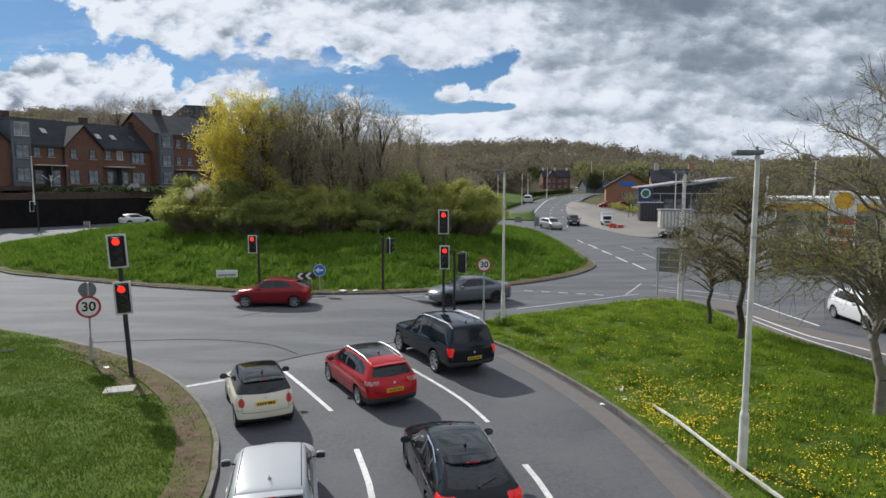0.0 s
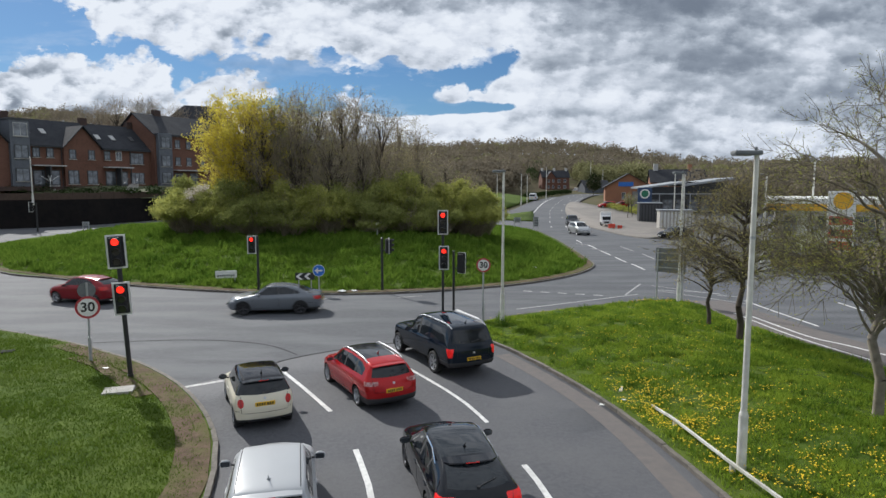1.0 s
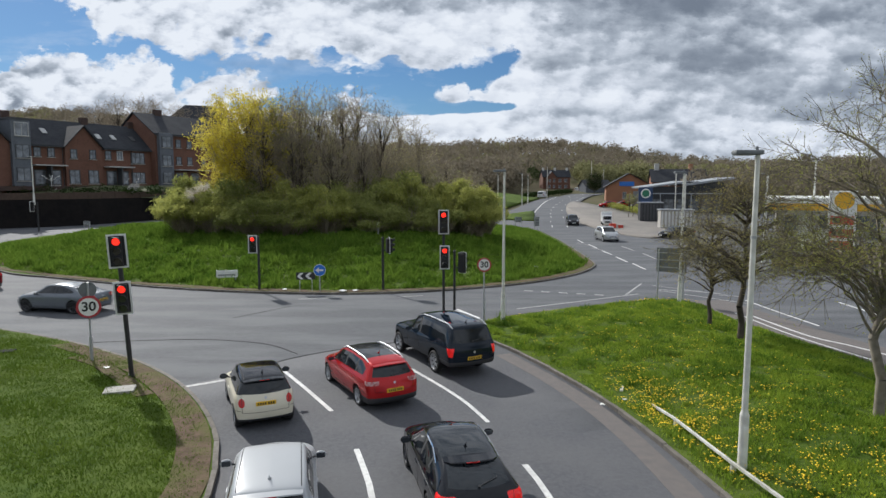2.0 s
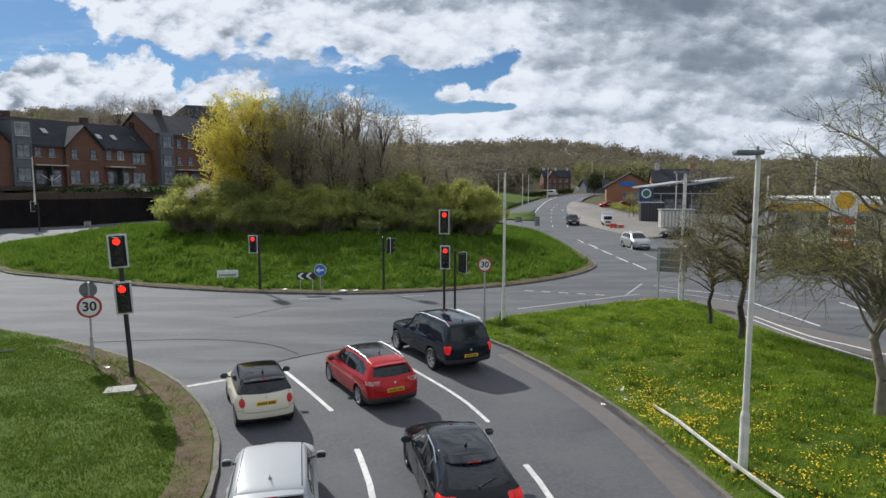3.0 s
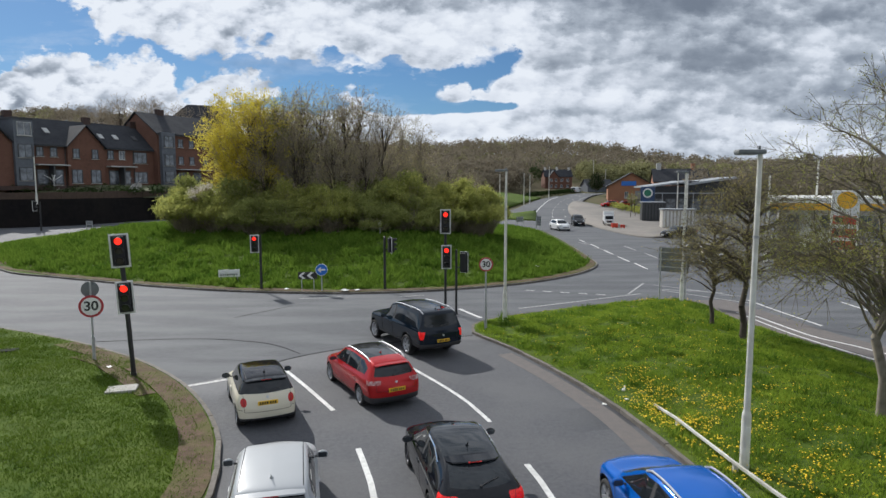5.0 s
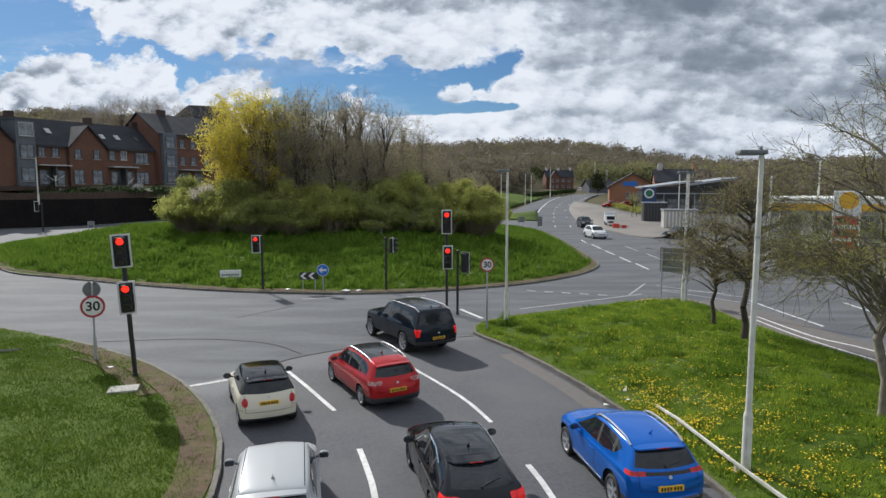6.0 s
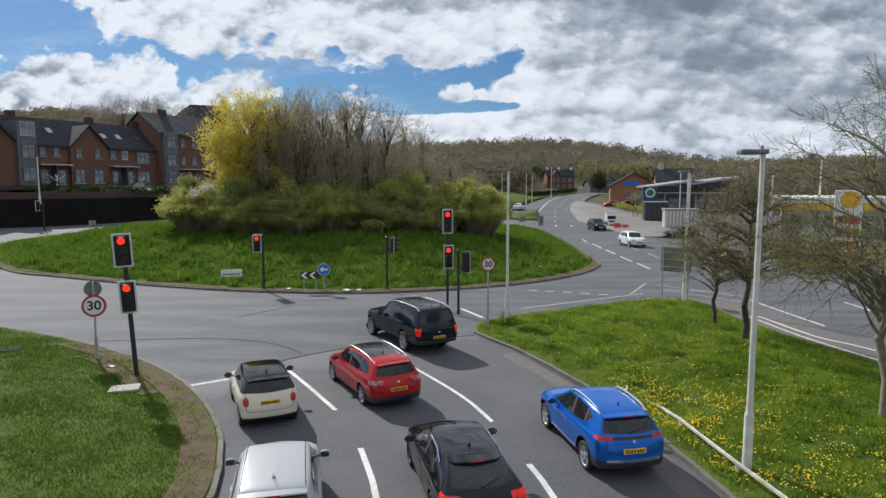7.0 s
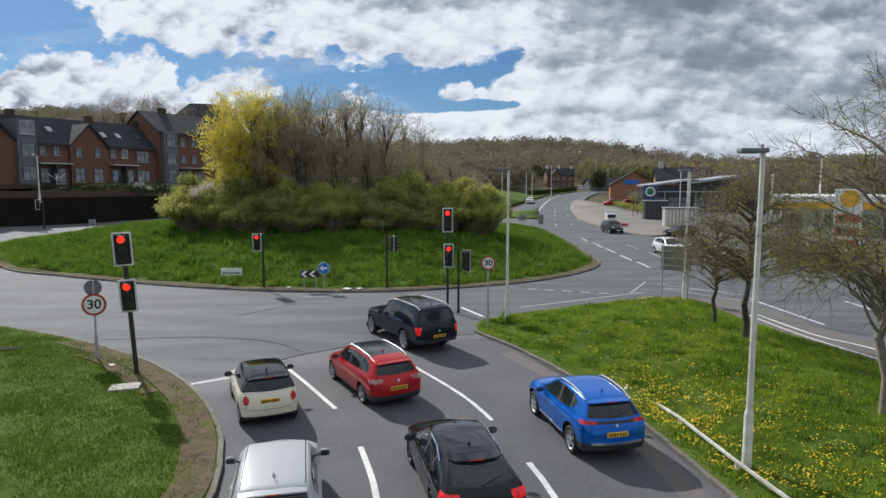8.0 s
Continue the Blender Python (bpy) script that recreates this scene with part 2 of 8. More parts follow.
def land(x, y):
    """Height of the land: the junction, and wooded hills round it."""
    if y < 120:
        return gz(x, min(y, 120))
    u = x / y
    rise = 0.060 + 0.052 * ss(-0.15, -0.65, u) - 0.034 * ss(0.16, 0.46, u)
    s = ss(190, 430, y)
    base = gz(x, min(y, 240))
    return base * (1 - s) + s * (6.5 + (rise - 0.016) * min(y, 450) + 10 * noise.noise((x / 160, y / 160, 0)))


def inside(poly, x, y):
    c = False
    j = len(poly) - 1
    for i in range(len(poly)):
        a, b = poly[i], poly[j]
        if (a[1] > y) != (b[1] > y) and x < (b[0] - a[0]) * (y - a[1]) / (b[1] - a[1]) + a[0]:
            c = not c
        j = i
    return c


def edge_dist(poly, X, Y):
    """Distance of points to an outline (arrays)."""
    d = np.full(len(X), 1e9)
    n = len(poly)
    for i in range(n):
        ax, ay = poly[i][0], poly[i][1]
        bx, by = poly[(i + 1) % n][0], poly[(i + 1) % n][1]
        vx, vy = bx - ax, by - ay
        t = np.clip(((X - ax) * vx + (Y - ay) * vy) / (vx * vx + vy * vy + 1e-9), 0, 1)
        d = np.minimum(d, np.hypot(X - ax - t * vx, Y - ay - t * vy))
    return d


def inside_many(poly, X, Y):
    c = np.zeros(len(X), bool)
    j = len(poly) - 1
    for i in range(len(poly)):
        a, b = poly[i], poly[j]
        if a[1] != b[1]:
            c ^= ((a[1] > Y) != (b[1] > Y)) & (X < (b[0] - a[0]) * (Y - a[1]) / (b[1] - a[1]) + a[0])
        j = i
    return c


def sheet(name, outline, height, material, label, category, cell=1.0):
    """A piece of ground inside a smooth outline, with a skirt down into the land."""
    bm = bmesh.new()
    ring = [bm.verts.new((p[0], p[1], height(p[0], p[1], 0.0))) for p in outline]
    es = [bm.edges.new((ring[i], ring[(i + 1) % len(ring)])) for i in range(len(ring))]
    bmesh.ops.triangle_fill(bm, use_beauty=True, use_dissolve=False, edges=es)
    xs, ys = [p[0] for p in outline], [p[1] for p in outline]
    x = math.floor(min(xs)) + cell
    while x < max(xs):
        bmesh.ops.bisect_plane(bm, geom=bm.verts[:] + bm.edges[:] + bm.faces[:], plane_co=(x, 0, 0), plane_no=(1, 0, 0))
        x += cell
    y = math.floor(min(ys)) + cell
    while y < max(ys):
        bmesh.ops.bisect_plane(bm, geom=bm.verts[:] + bm.edges[:] + bm.faces[:], plane_co=(0, y, 0), plane_no=(0, 1, 0))
        y += cell
    X = np.array([v.co.x for v in bm.verts])
    Y = np.array([v.co.y for v in bm.verts])
    D = edge_dist(outline, X, Y)
    for v, d in zip(bm.verts, D):
        v.co.z = height(v.co.x, v.co.y, d)
    bmesh.ops.recalc_face_normals(bm, faces=bm.faces)
    if sum(f.normal.z for f in bm.faces) < 0:
        bmesh.ops.reverse_faces(bm, faces=bm.faces)
    edge = [e for e in bm.edges if len(e.link_faces) == 1]
    r = bmesh.ops.extrude_edge_only(bm, edges=edge)
    for v in [g for g in r["geom"] if isinstance(g, bmesh.types.BMVert)]:
        v.co.z -= 0.3
    me = bpy.data.meshes.new(name)
    for f in bm.faces:
        f.smooth = f.normal.z > 0.5
    bm.to_mesh(me)
    bm.free()
    me.materials.append(material)
    return tagged(new(name, me), label, category, kind="structure")


def ribbon(name, line, width, lift, material, label, category, thick=0.006, offset=0.0, height=gz, parent=None):
    """A strip along a line, lying on the road."""
    V, F = [], []
    n = len(line)
    for i, p in enumerate(line):
        d = (line[min(i + 1, n - 1)] - line[max(i - 1, 0)])
        d.z = 0
        d.normalize()
        side = Vector((-d.y, d.x, 0))
        for s in (-0.5, 0.5):
            q = p + side * (offset + s * width)
            V += [(q.x, q.y, height(q.x, q.y) + lift), (q.x, q.y, height(q.x, q.y) + lift - thick)]
    for i in range(n - 1):
        a, b = 4 * i, 4 * i + 4
        F += [(a, b, b + 2, a + 2), (a, a + 1, b + 1, b), (a + 2, b + 2, b + 3, a + 3)]
    F += [(0, 2, 3, 1), (4 * n - 4, 4 * n - 3, 4 * n - 1, 4 * n - 2)]
    ob = new(name, mesh_of(name, V, F, material))
    ob.parent = parent
    return tagged(ob, label, category, kind="" if parent else "structure")
# ---- land, roads and grass ----
def make_land():
    V, F = [], []
    ys = [-900, -300, -120, -60, -30, 0, 30, 60, 80, 100, 120] + [120 + 12 * k for k in range(1, 30)] + [520, 600, 750, 1000, 1500, 2500, 4000]
    n = 81
    for y in ys:
        half = max(140.0, 1.15 * abs(y))
        for i in range(n):
            x = -half + 2 * half * i / (n - 1)
            V.append((x, y, land(x, y) - (0.35 if y < 250 else 0.1)))
    for j in range(len(ys) - 1):
        for i in range(n - 1):
            a = j * n + i
            F.append((a, a + 1, a + n + 1, a + n))
    tagged(new("ground", mesh_of("ground", V, F, M_LAND, True)), "open land with grass and wooded slopes", "ground", kind="structure")


make_land()


def make_road():
    V, F = [], []
    nx, ny = 84, 74
    for j in range(ny):
        y = -14 + j * 1.9
        for i in range(nx):
            x = -80 + i * 1.75
            V.append((x, y, gz(x, y)))
    for j in range(ny - 1):
        for i in range(nx - 1):
            a = j * nx + i
            F.append((a, a + 1, a + nx + 1, a + nx))
    tagged(new("road", mesh_of("road", V, F, M_ASPHALT, True)), "worn grey asphalt carriageway round a roundabout", "road", kind="structure")


make_road()

ISLAND = spline([(-33.5, 46.5), (-26.9, 42.8), (-17.2, 38.6), (-9.6, 36.75), (-2.9, 36.9), (4.2, 39.7), (8.6, 43.4), (11.0, 46.8), (12.3, 50.0), (12.7, 54.0),
                 (13.2, 63.8), (13.6, 76.0), (12.8, 90.0), (7.0, 96.0), (-10.0, 96.0), (-28.0, 91.0), (-40.0, 82.0), (-46.5, 71.0), (-44.5, 59.0)], 0.915, True)
LEFT_KERB = [(-34.0, 33.0), (-26.0, 30.0), (-19.8, 27.2), (-17.5, 26.1), (-15.0, 24.8), (-12.6, 23.2), (-11.1, 22.1), (-9.2, 20.3), (-7.7, 18.5), (-6.5, 16.65), (-5.68, 15.0), (-5.14, 13.4), (-4.86, 12.2), (-4.7, 8.0), (-4.7, -8.0)]
LEFT = spline(LEFT_KERB + [(-30.0, -9.0), (-60.0, -8.0), (-62.0, 20.0), (-58.0, 42.0)], 0.915, True)
RIGHT = spline([(6.1, 9.0), (5.85, 12.4), (5.5, 14.8), (5.05, 17.2), (4.1, 20.4), (2.6, 24.1), (1.25, 26.6), (1.3, 28.0), (2.6, 29.6), (6.36, 31.85), (9.9, 33.7), (13.0, 34.5),
                (14.0, 33.2), (13.95, 30.0), (14.6, 26.0), (15.4, 23.0), (15.8, 19.0), (16.0, 10.0), (14.0, -8.0), (8.0, -8.0), (6.3, 2.0)], 0.915, True)


def island_z(x, y, d):
    k = ss(0.0, 16.0, d)
    return gz(x, y) * (1 - 0.5 * k) + 0.11 + 0.02 * min(d, 1) + 2.15 * k + 0.10 * min(1, d) * noise.noise((x * 0.35, y * 0.35, 3))


def left_z(x, y, d):
    return gz(x, y) + 0.11 + 0.10 * ss(0, 2, d) + 0.5 * ss(2, 14, d) + 0.04 * min(1, d) * noise.noise((x * 0.5, y * 0.5, 5))


def right_z(x, y, d):
    return gz(x, y) + 0.11 + 0.45 * ss(0, 5, d) + 0.06 * min(1, d) * noise.noise((x * 0.5, y * 0.5, 7))


sheet("island", ISLAND, island_z, M_GRASS, "grassy mound in the middle of the roundabout", "traffic island", 2.0)
sheet("verge_west", LEFT, left_z, M_GRASS, "mown grass verge beside the approach road", "verge", 1.5)
sheet("verge_east", RIGHT, right_z, M_GRASS, "grass verge with dandelions between two carriageways", "verge", 1.0)


sheet("road_approach", spline([(-8.6, 19.0), (-7.4, 20.6), (-5.9, 22.6), (-3.9, 24.2), (-1.0, 25.6), (1.8, 26.6), (3.4, 24.0), (5.5, 19.0), (6.6, 12.0), (7.0, 2.0), (6.5, -10.0), (-6.0, -10.0), (-6.0, 2.0), (-5.6, 12.0), (-7.0, 16.5)], 1.0, True),
      lambda x, y, d: gz(x, y) + 0.004, M_ASPHALT_DARK, "darker newer asphalt on the approach", "road", 3.0)


def line(points, width, material=M_PAINT, label="white painted lane line", lift=0.009):
    return ribbon("road_marking", spline(points, 0.5), width, lift, material, label, "road marking", 0.004)


line([(-5.78, 21.55), (-4.5, 19.5), (-3.22, 17.35)], 0.13)
line([(-2.14, 14.75), (-1.78, 13.55), (-1.47, 12.3), (-1.3, 10.6)], 0.14)
line([(-1.55, 22.2), (-0.75, 20.8), (0.11, 19.25), (0.75, 17.9), (1.24, 16.5)], 0.12)
line([(1.91, 13.9), (2.1, 13.1), (2.25, 12.2), (2.4, 10.6)], 0.14)
line([(-8.35, 19.5), (-7.3, 20.2)], 0.2, M_WORN, "worn white stop line")
ribbon("tar_seam", spline([(-7.0, 20.6), (-5.9, 22.6), (-3.9, 24.2), (-1.0, 25.6), (1.2, 26.3)], 0.5), 0.10, 0.0085, M_TAR, "dark sealed seam in the asphalt", "road seam", 0.003)


def kerb(owner, outline, keep, lift=0.12):
    """Kerbstones along an outline, each a piece of its own; the far rest in one strip."""
    me = finish("kerbstone", boxed(-0.447, 0.447, -0.065, 0.065, -0.22, 0.0, None, 0.014), M_KERB)
    n = len(outline)
    pts = [outline[i] for i in range(n)] + [outline[0]]
    for a, b in zip(pts, pts[1:]):
        d = b - a
        m = (a + b) / 2
        if not keep(m.x, m.y):
            continue
        k = max(1, round(d.length / 0.9))
        for q in range(k):
            c = a.lerp(b, (q + 0.5) / k)
            ob = new("kerbstone", me)
            ob.parent = owner
            ob.matrix_basis = Matrix.LocRotScale((c.x, c.y, gz(c.x, c.y) + lift + random.uniform(-0.008, 0.008)), Euler((0, 0, math.atan2(d.y, d.x) + random.uniform(-0.012, 0.012))), (d.length / k / 0.9, 1, 1))


kerb(bpy.data.objects["verge_west"], LEFT, lambda x, y: x > -34 and 3 < y < 34)
kerb(bpy.data.objects["verge_east"], RIGHT, lambda x, y: 3 < y)
kerb(bpy.data.objects["island"], ISLAND, lambda x, y: y < 60 and x > -42 or x > 8 and y < 90)


def margin(name, points, width, offset, height, label):
    """Bare trodden earth beside a kerb."""
    return ribbon(name, spline(points, 0.6), width, 0.025, M_SOIL, label, "bare earth", 0.05, offset, height)


def on(outline, f):
    def h(x, y):
        return f(x, y, float(edge_dist(outline, np.array([x]), np.array([y]))[0]))
    return h


margin("soil_margin_west", LEFT_KERB[4:14], 0.80, -0.52, on(LEFT, left_z), "trodden brown earth along the kerb")
margin("soil_patch_west", [(-13.4, 22.6), (-12.0, 21.7), (-10.9, 20.6), (-9.9, 19.6), (-8.8, 18.4)], 0.55, -0.3, on(LEFT, left_z), "trodden brown earth round the signal post")
margin("soil_margin_island", [(-36.5, 48.5), (-33.5, 46.5), (-26.9, 42.8), (-17.2, 38.6), (-9.6, 36.75), (-2.9, 36.9), (4.2, 39.7), (8.6, 43.4), (11.0, 46.8), (12.3, 50.0), (12.7, 54.0), (13.2, 63.8)], 0.6, 0.42, on(ISLAND, island_z), "bare brown earth along the island kerb")
margin("soil_corner_island", [(-40.0, 51.5), (-36.0, 49.2), (-31.0, 46.2)], 1.8, 1.3, on(ISLAND, island_z), "bare brown earth where the grass is worn away")

# lane markings round the roundabout and on the approaches
for x0, y0, x1, y1 in ((15.95, 73.4, 15.8, 69.9), (15.95, 67.7, 15.84, 63.5), (15.74, 61.2, 15.75, 57.8), (15.67, 55.9, 15.6, 52.2), (15.75, 51.2, 15.64, 47.6), (19.0, 65.8, 18.94, 61.2), (19.0, 58.7, 18.8, 54.6), (18.9, 52.0, 18.7, 48.5)):
    line([(x0, y0), ((x0 + x1) / 2, (y0 + y1) / 2), (x1, y1)], 0.16, M_WORN if x0 > 18 else M_PAINT)
line([(0.75, 32.1), (1.25, 31.0), (1.75, 29.9)], 0.18)
line([(3.9, 32.2), (7.6, 34.3), (11.7, 36.7)], 0.14, M_WORN, "worn white edge line")
for k in range(5):
    line([(5.0 + 1.0 * k, 37.9 - 0.36 * k), (5.5 + 1.0 * k, 37.7 - 0.36 * k)], 0.25, M_WORN, "worn white give-way dash")
line([(-8.3, 35.0), (-7.0, 35.3), (-6.0, 35.6)], 0.1, M_WORN, "worn white guide line")
line([(-2.6, 35.6), (-1.2, 36.2)], 0.1, M_WORN, "worn white guide line")
line([(15.4, 30.4), (15.8, 26.3), (16.5, 24.8), (17.3, 22.6)], 0.13)
line([(14.9, 31.2), (15.2, 26.4), (16.1, 22.2)], 0.10)
line([(17.1, 34.6), (17.2, 31.5), (17.4, 28.2)], 0.13)
line([(22.0, 34.0), (21.9, 31.8), (21.8, 29.8)], 0.13)
line([(21.6, 27.5), (21.5, 25.5), (21.4, 23.3)], 0.13)
ribbon("hatched_strip", spline([(14.75, 34.6), (15.3, 31.0), (15.9, 26.6), (16.8, 23.2), (17.6, 19.5)], 0.6), 2.4, 0.004, M_REDROAD, "red-brown surfaced strip beside the kerb", "road surface", 0.003)
for x, y in ((16.3, 36.3), (15.6, 37.4), (14.6, 38.0), (13.4, 38.3)):
    line([(x, y), (x + 1.1, y - 0.5)], 0.14, M_WORN, "worn white give-way dash")
ribbon("road_repair", spline([(5.25, 11.0), (4.95, 14.5), (4.5, 17.2), (3.6, 20.2), (2.3, 23.4)], 0.6), 0.62, 0.008, M_REDROAD, "brown gritty channel along the kerb", "road surface", 0.003)
# dark wheel seams on the circulating road
ribbon("tar_seam", spline([(-14.5, 25.2), (-10.5, 25.7), (-7.4, 25.0), (-5.6, 23.4)], 0.5), 0.05, 0.0085, M_TAR, "dark crack sealed with tar", "road seam", 0.003)
ribbon("tar_seam", spline([(-10.3, 29.9), (-9.4, 31.2), (-8.2, 32.9)], 0.5), 0.05, 0.0085, M_TAR, "dark crack sealed with tar", "road seam", 0.003)
ribbon("tar_seam", spline([(-7.9, 18.3), (-7.0, 17.0), (-6.2, 15.0), (-5.7, 12.0)], 0.5), 0.05, 0.0085, M_TAR, "dark crack sealed with tar", "road seam", 0.003)


def flat(name, outline, lift, material, label, category):
    return sheet(name, spline(outline, 2.0, True), lambda x, y, d: gz(x, y) + lift, material, label, category, 6.0)


for a, b in (((10.9, 36.5), (13.1, 40.6)), ((13.6, 39.9), (16.9, 36.3)), ((13.3, 38.0), (16.8, 33.6)), ((15.0, 69.5), (16.2, 65.8)), ((15.4, 63.8), (16.1, 60.6))):
    line([a, ((a[0] + b[0]) / 2, (a[1] + b[1]) / 2), b], 0.12, M_WORN, "worn white line on the asphalt")


# the far road climbing away, its grass and the paved apron
def make_far_road():
    mid = spline([(16.5, 84.0), (18.0, 98.0), (20.5, 113.0), (24.3, 134.0), (31.5, 163.0), (38.5, 186.0), (46.0, 204.0), (60.0, 222.0), (85.0, 240.0)], 3.0)
    ribbon("road_far", mid, 8.6, 0.012, M_ASPHALT, "grey asphalt road climbing away", "road", 0.3)
    slip = spline([(-30.0, 106.0), (-8.0, 109.0), (5.0, 115.5), (11.5, 122.0), (16.5, 131.0), (21.0, 147.0), (28.0, 170.0), (36.0, 190.0)], 3.0)
    ribbon("road_slip", slip, 4.6, 0.02, M_ASPHALT, "grey asphalt slip road", "road", 0.3)
    link = spline([(-40.0, 101.5), (-20.0, 104.5), (0.0, 102.5), (11.0, 97.0), (16.0, 88.0)], 3.0)
    ribbon("road_link", link, 8.0, 0.016, M_ASPHALT, "grey asphalt carriageway behind the island", "road", 0.3)
    for k in range(14):
        a = mid[3 + 3 * k]
        b = mid[4 + 3 * k]
        for off in (-0.9, 1.4):
            if k % 2 == 0 or off < 0:
                line([(a.x + off, a.y), (a.x * 0.4 + b.x * 0.6 + off, a.y * 0.4 + b.y * 0.6)], 0.16, lift=0.02)
    line([(15.8, 112.0), (19.6, 131.0), (26.8, 163.0), (34.0, 187.0)], 0.2, lift=0.025)
    line([(22.0, 103.0), (24.6, 122.0), (28.5, 140.0), (35.6, 166.0), (42.0, 186.0)], 0.15, M_WORN, lift=0.02)


make_far_road()
flat("apron", [(24.0, 119.0), (22.3, 103.0), (22.6, 92.0), (23.6, 80.0), (25.2, 75.0), (27.5, 76.5), (33.0, 85.0), (38.5, 93.0), (39.0, 108.0), (37.5, 128.0), (36.5, 150.0), (34.5, 163.0), (30.5, 152.0), (26.5, 134.0)], 0.10, M_PAVING, "buff paved apron beside the far road", "pavement")
flat("grass_wedge", [(7.0, 110.5), (12.0, 107.0), (15.3, 105.0), (16.6, 113.0), (18.4, 127.0), (15.6, 124.0), (11.5, 118.0)], 0.16, M_GRASS, "small grass wedge between slip road and main road", "verge")
sheet("grass_bank", spline([(-6.0, 116.0), (4.0, 121.0), (10.0, 129.0), (14.5, 141.0), (20.5, 160.0), (28.0, 183.0), (20.0, 200.0), (2.0, 180.0), (-10.0, 145.0)], 3.0, True), lambda x, y, d: gz(x, y) + 0.15 + 1.6 * ss(0, 14, d), M_GRASS, "grassy bank rising beside the slip road", "verge", 6.0)
# ---- vehicles ----
from mathutils.bvhtree import BVHTree

M_TYRE = surf("tyre_rubber", (0.018, 0.018, 0.019), (0.03, 0.03, 0.03), 12.0, 0.85)
M_ALLOY = surf("alloy", (0.50, 0.51, 0.53), (0.42, 0.43, 0.45), 20.0, 0.4, metal=0.5)
M_DARKALLOY = surf("dark_alloy", (0.09, 0.09, 0.10), rough=0.35, metal=0.8)
M_TRIM = surf("black_plastic", (0.022, 0.022, 0.024), (0.035, 0.035, 0.037), 30.0, 0.6)
M_WELL = surf("wheel_well", (0.008, 0.008, 0.008), rough=0.95)
M_CARGLASS = surf("tinted_glass", (0.010, 0.013, 0.016), (0.02, 0.024, 0.028), 2.0, 0.02, spec=0.5)
M_PANE_DARK = surf("mirror_glass", (0.07, 0.08, 0.09), rough=0.08, metal=0.5)
M_CHROME = surf("chrome", (0.75, 0.76, 0.78), rough=0.12, metal=1.0)
M_TAIL = surf("tail_lens", (0.58, 0.022, 0.020), (0.40, 0.012, 0.012), 25.0, 0.15)
M_BRAKE = surf("lit_brake_lens", (0.80, 0.018, 0.016), (0.45, 0.01, 0.01), 18.0, 0.15, emit=0.3)
M_CLEAR = surf("clear_lens", (0.42, 0.43, 0.44), (0.20, 0.20, 0.21), 30.0, 0.15)
M_CLEARTAIL = surf("clear_and_red_lens", (0.50, 0.40, 0.38), (0.30, 0.03, 0.03), 9.0, 0.15)
M_YPLATE = surf("yellow_plate", (0.80, 0.48, 0.02), (0.72, 0.42, 0.02), 20.0, 0.4)
M_WPLATE = surf("white_plate", (0.75, 0.75, 0.72), (0.66, 0.66, 0.64), 20.0, 0.4)
M_INK = surf("plate_black", (0.02, 0.02, 0.02), rough=0.5)


def paint(name, c, metal=0.0, rough=0.3, dust=0.03, coat=0.6, spec=0.5):
    d = tuple(v * (1 - dust) + 0.2 * dust for v in c)
    return surf(name, c, d, 1.6, rough, metal=metal, coat=coat, c3=d, scale3=0.8, mix3=0.5, spec=spec)


P_CREAM = paint("cream_paint", (0.66, 0.61, 0.48), 0.0, 0.22, 0.03, 0.0)
P_RED = paint("red_paint", (0.42, 0.010, 0.012), 0.3, 0.15, 0.01, 0.0)
P_DARKRED = paint("dark_red_paint", (0.22, 0.008, 0.014), 0.3, 0.2, 0.01, 0.0)
P_NAVY = paint("blue_black_paint", (0.005, 0.011, 0.020), 0.0, 0.05, 0.004, 0.0, 0.32)
P_BLACK = paint("black_paint", (0.004, 0.005, 0.008), 0.0, 0.05, 0.004, 0.0, 0.4)
P_WHITE = paint("white_paint", (0.62, 0.63, 0.64), 0.0, 0.3, 0.05, 0.0)
P_PALE = paint("off_white_paint", (0.37, 0.385, 0.40), 0.0, 0.3, 0.05, 0.0)
P_BLUE = paint("blue_paint", (0.001, 0.11, 0.47), 0.35, 0.14, 0.0, 0.0)
P_SILVER = paint("silver_paint", (0.42, 0.43, 0.44), 0.6, 0.3, 0.03, 0.0)
P_GREY = paint("grey_paint", (0.15, 0.165, 0.185), 0.4, 0.25, 0.03, 0.0)

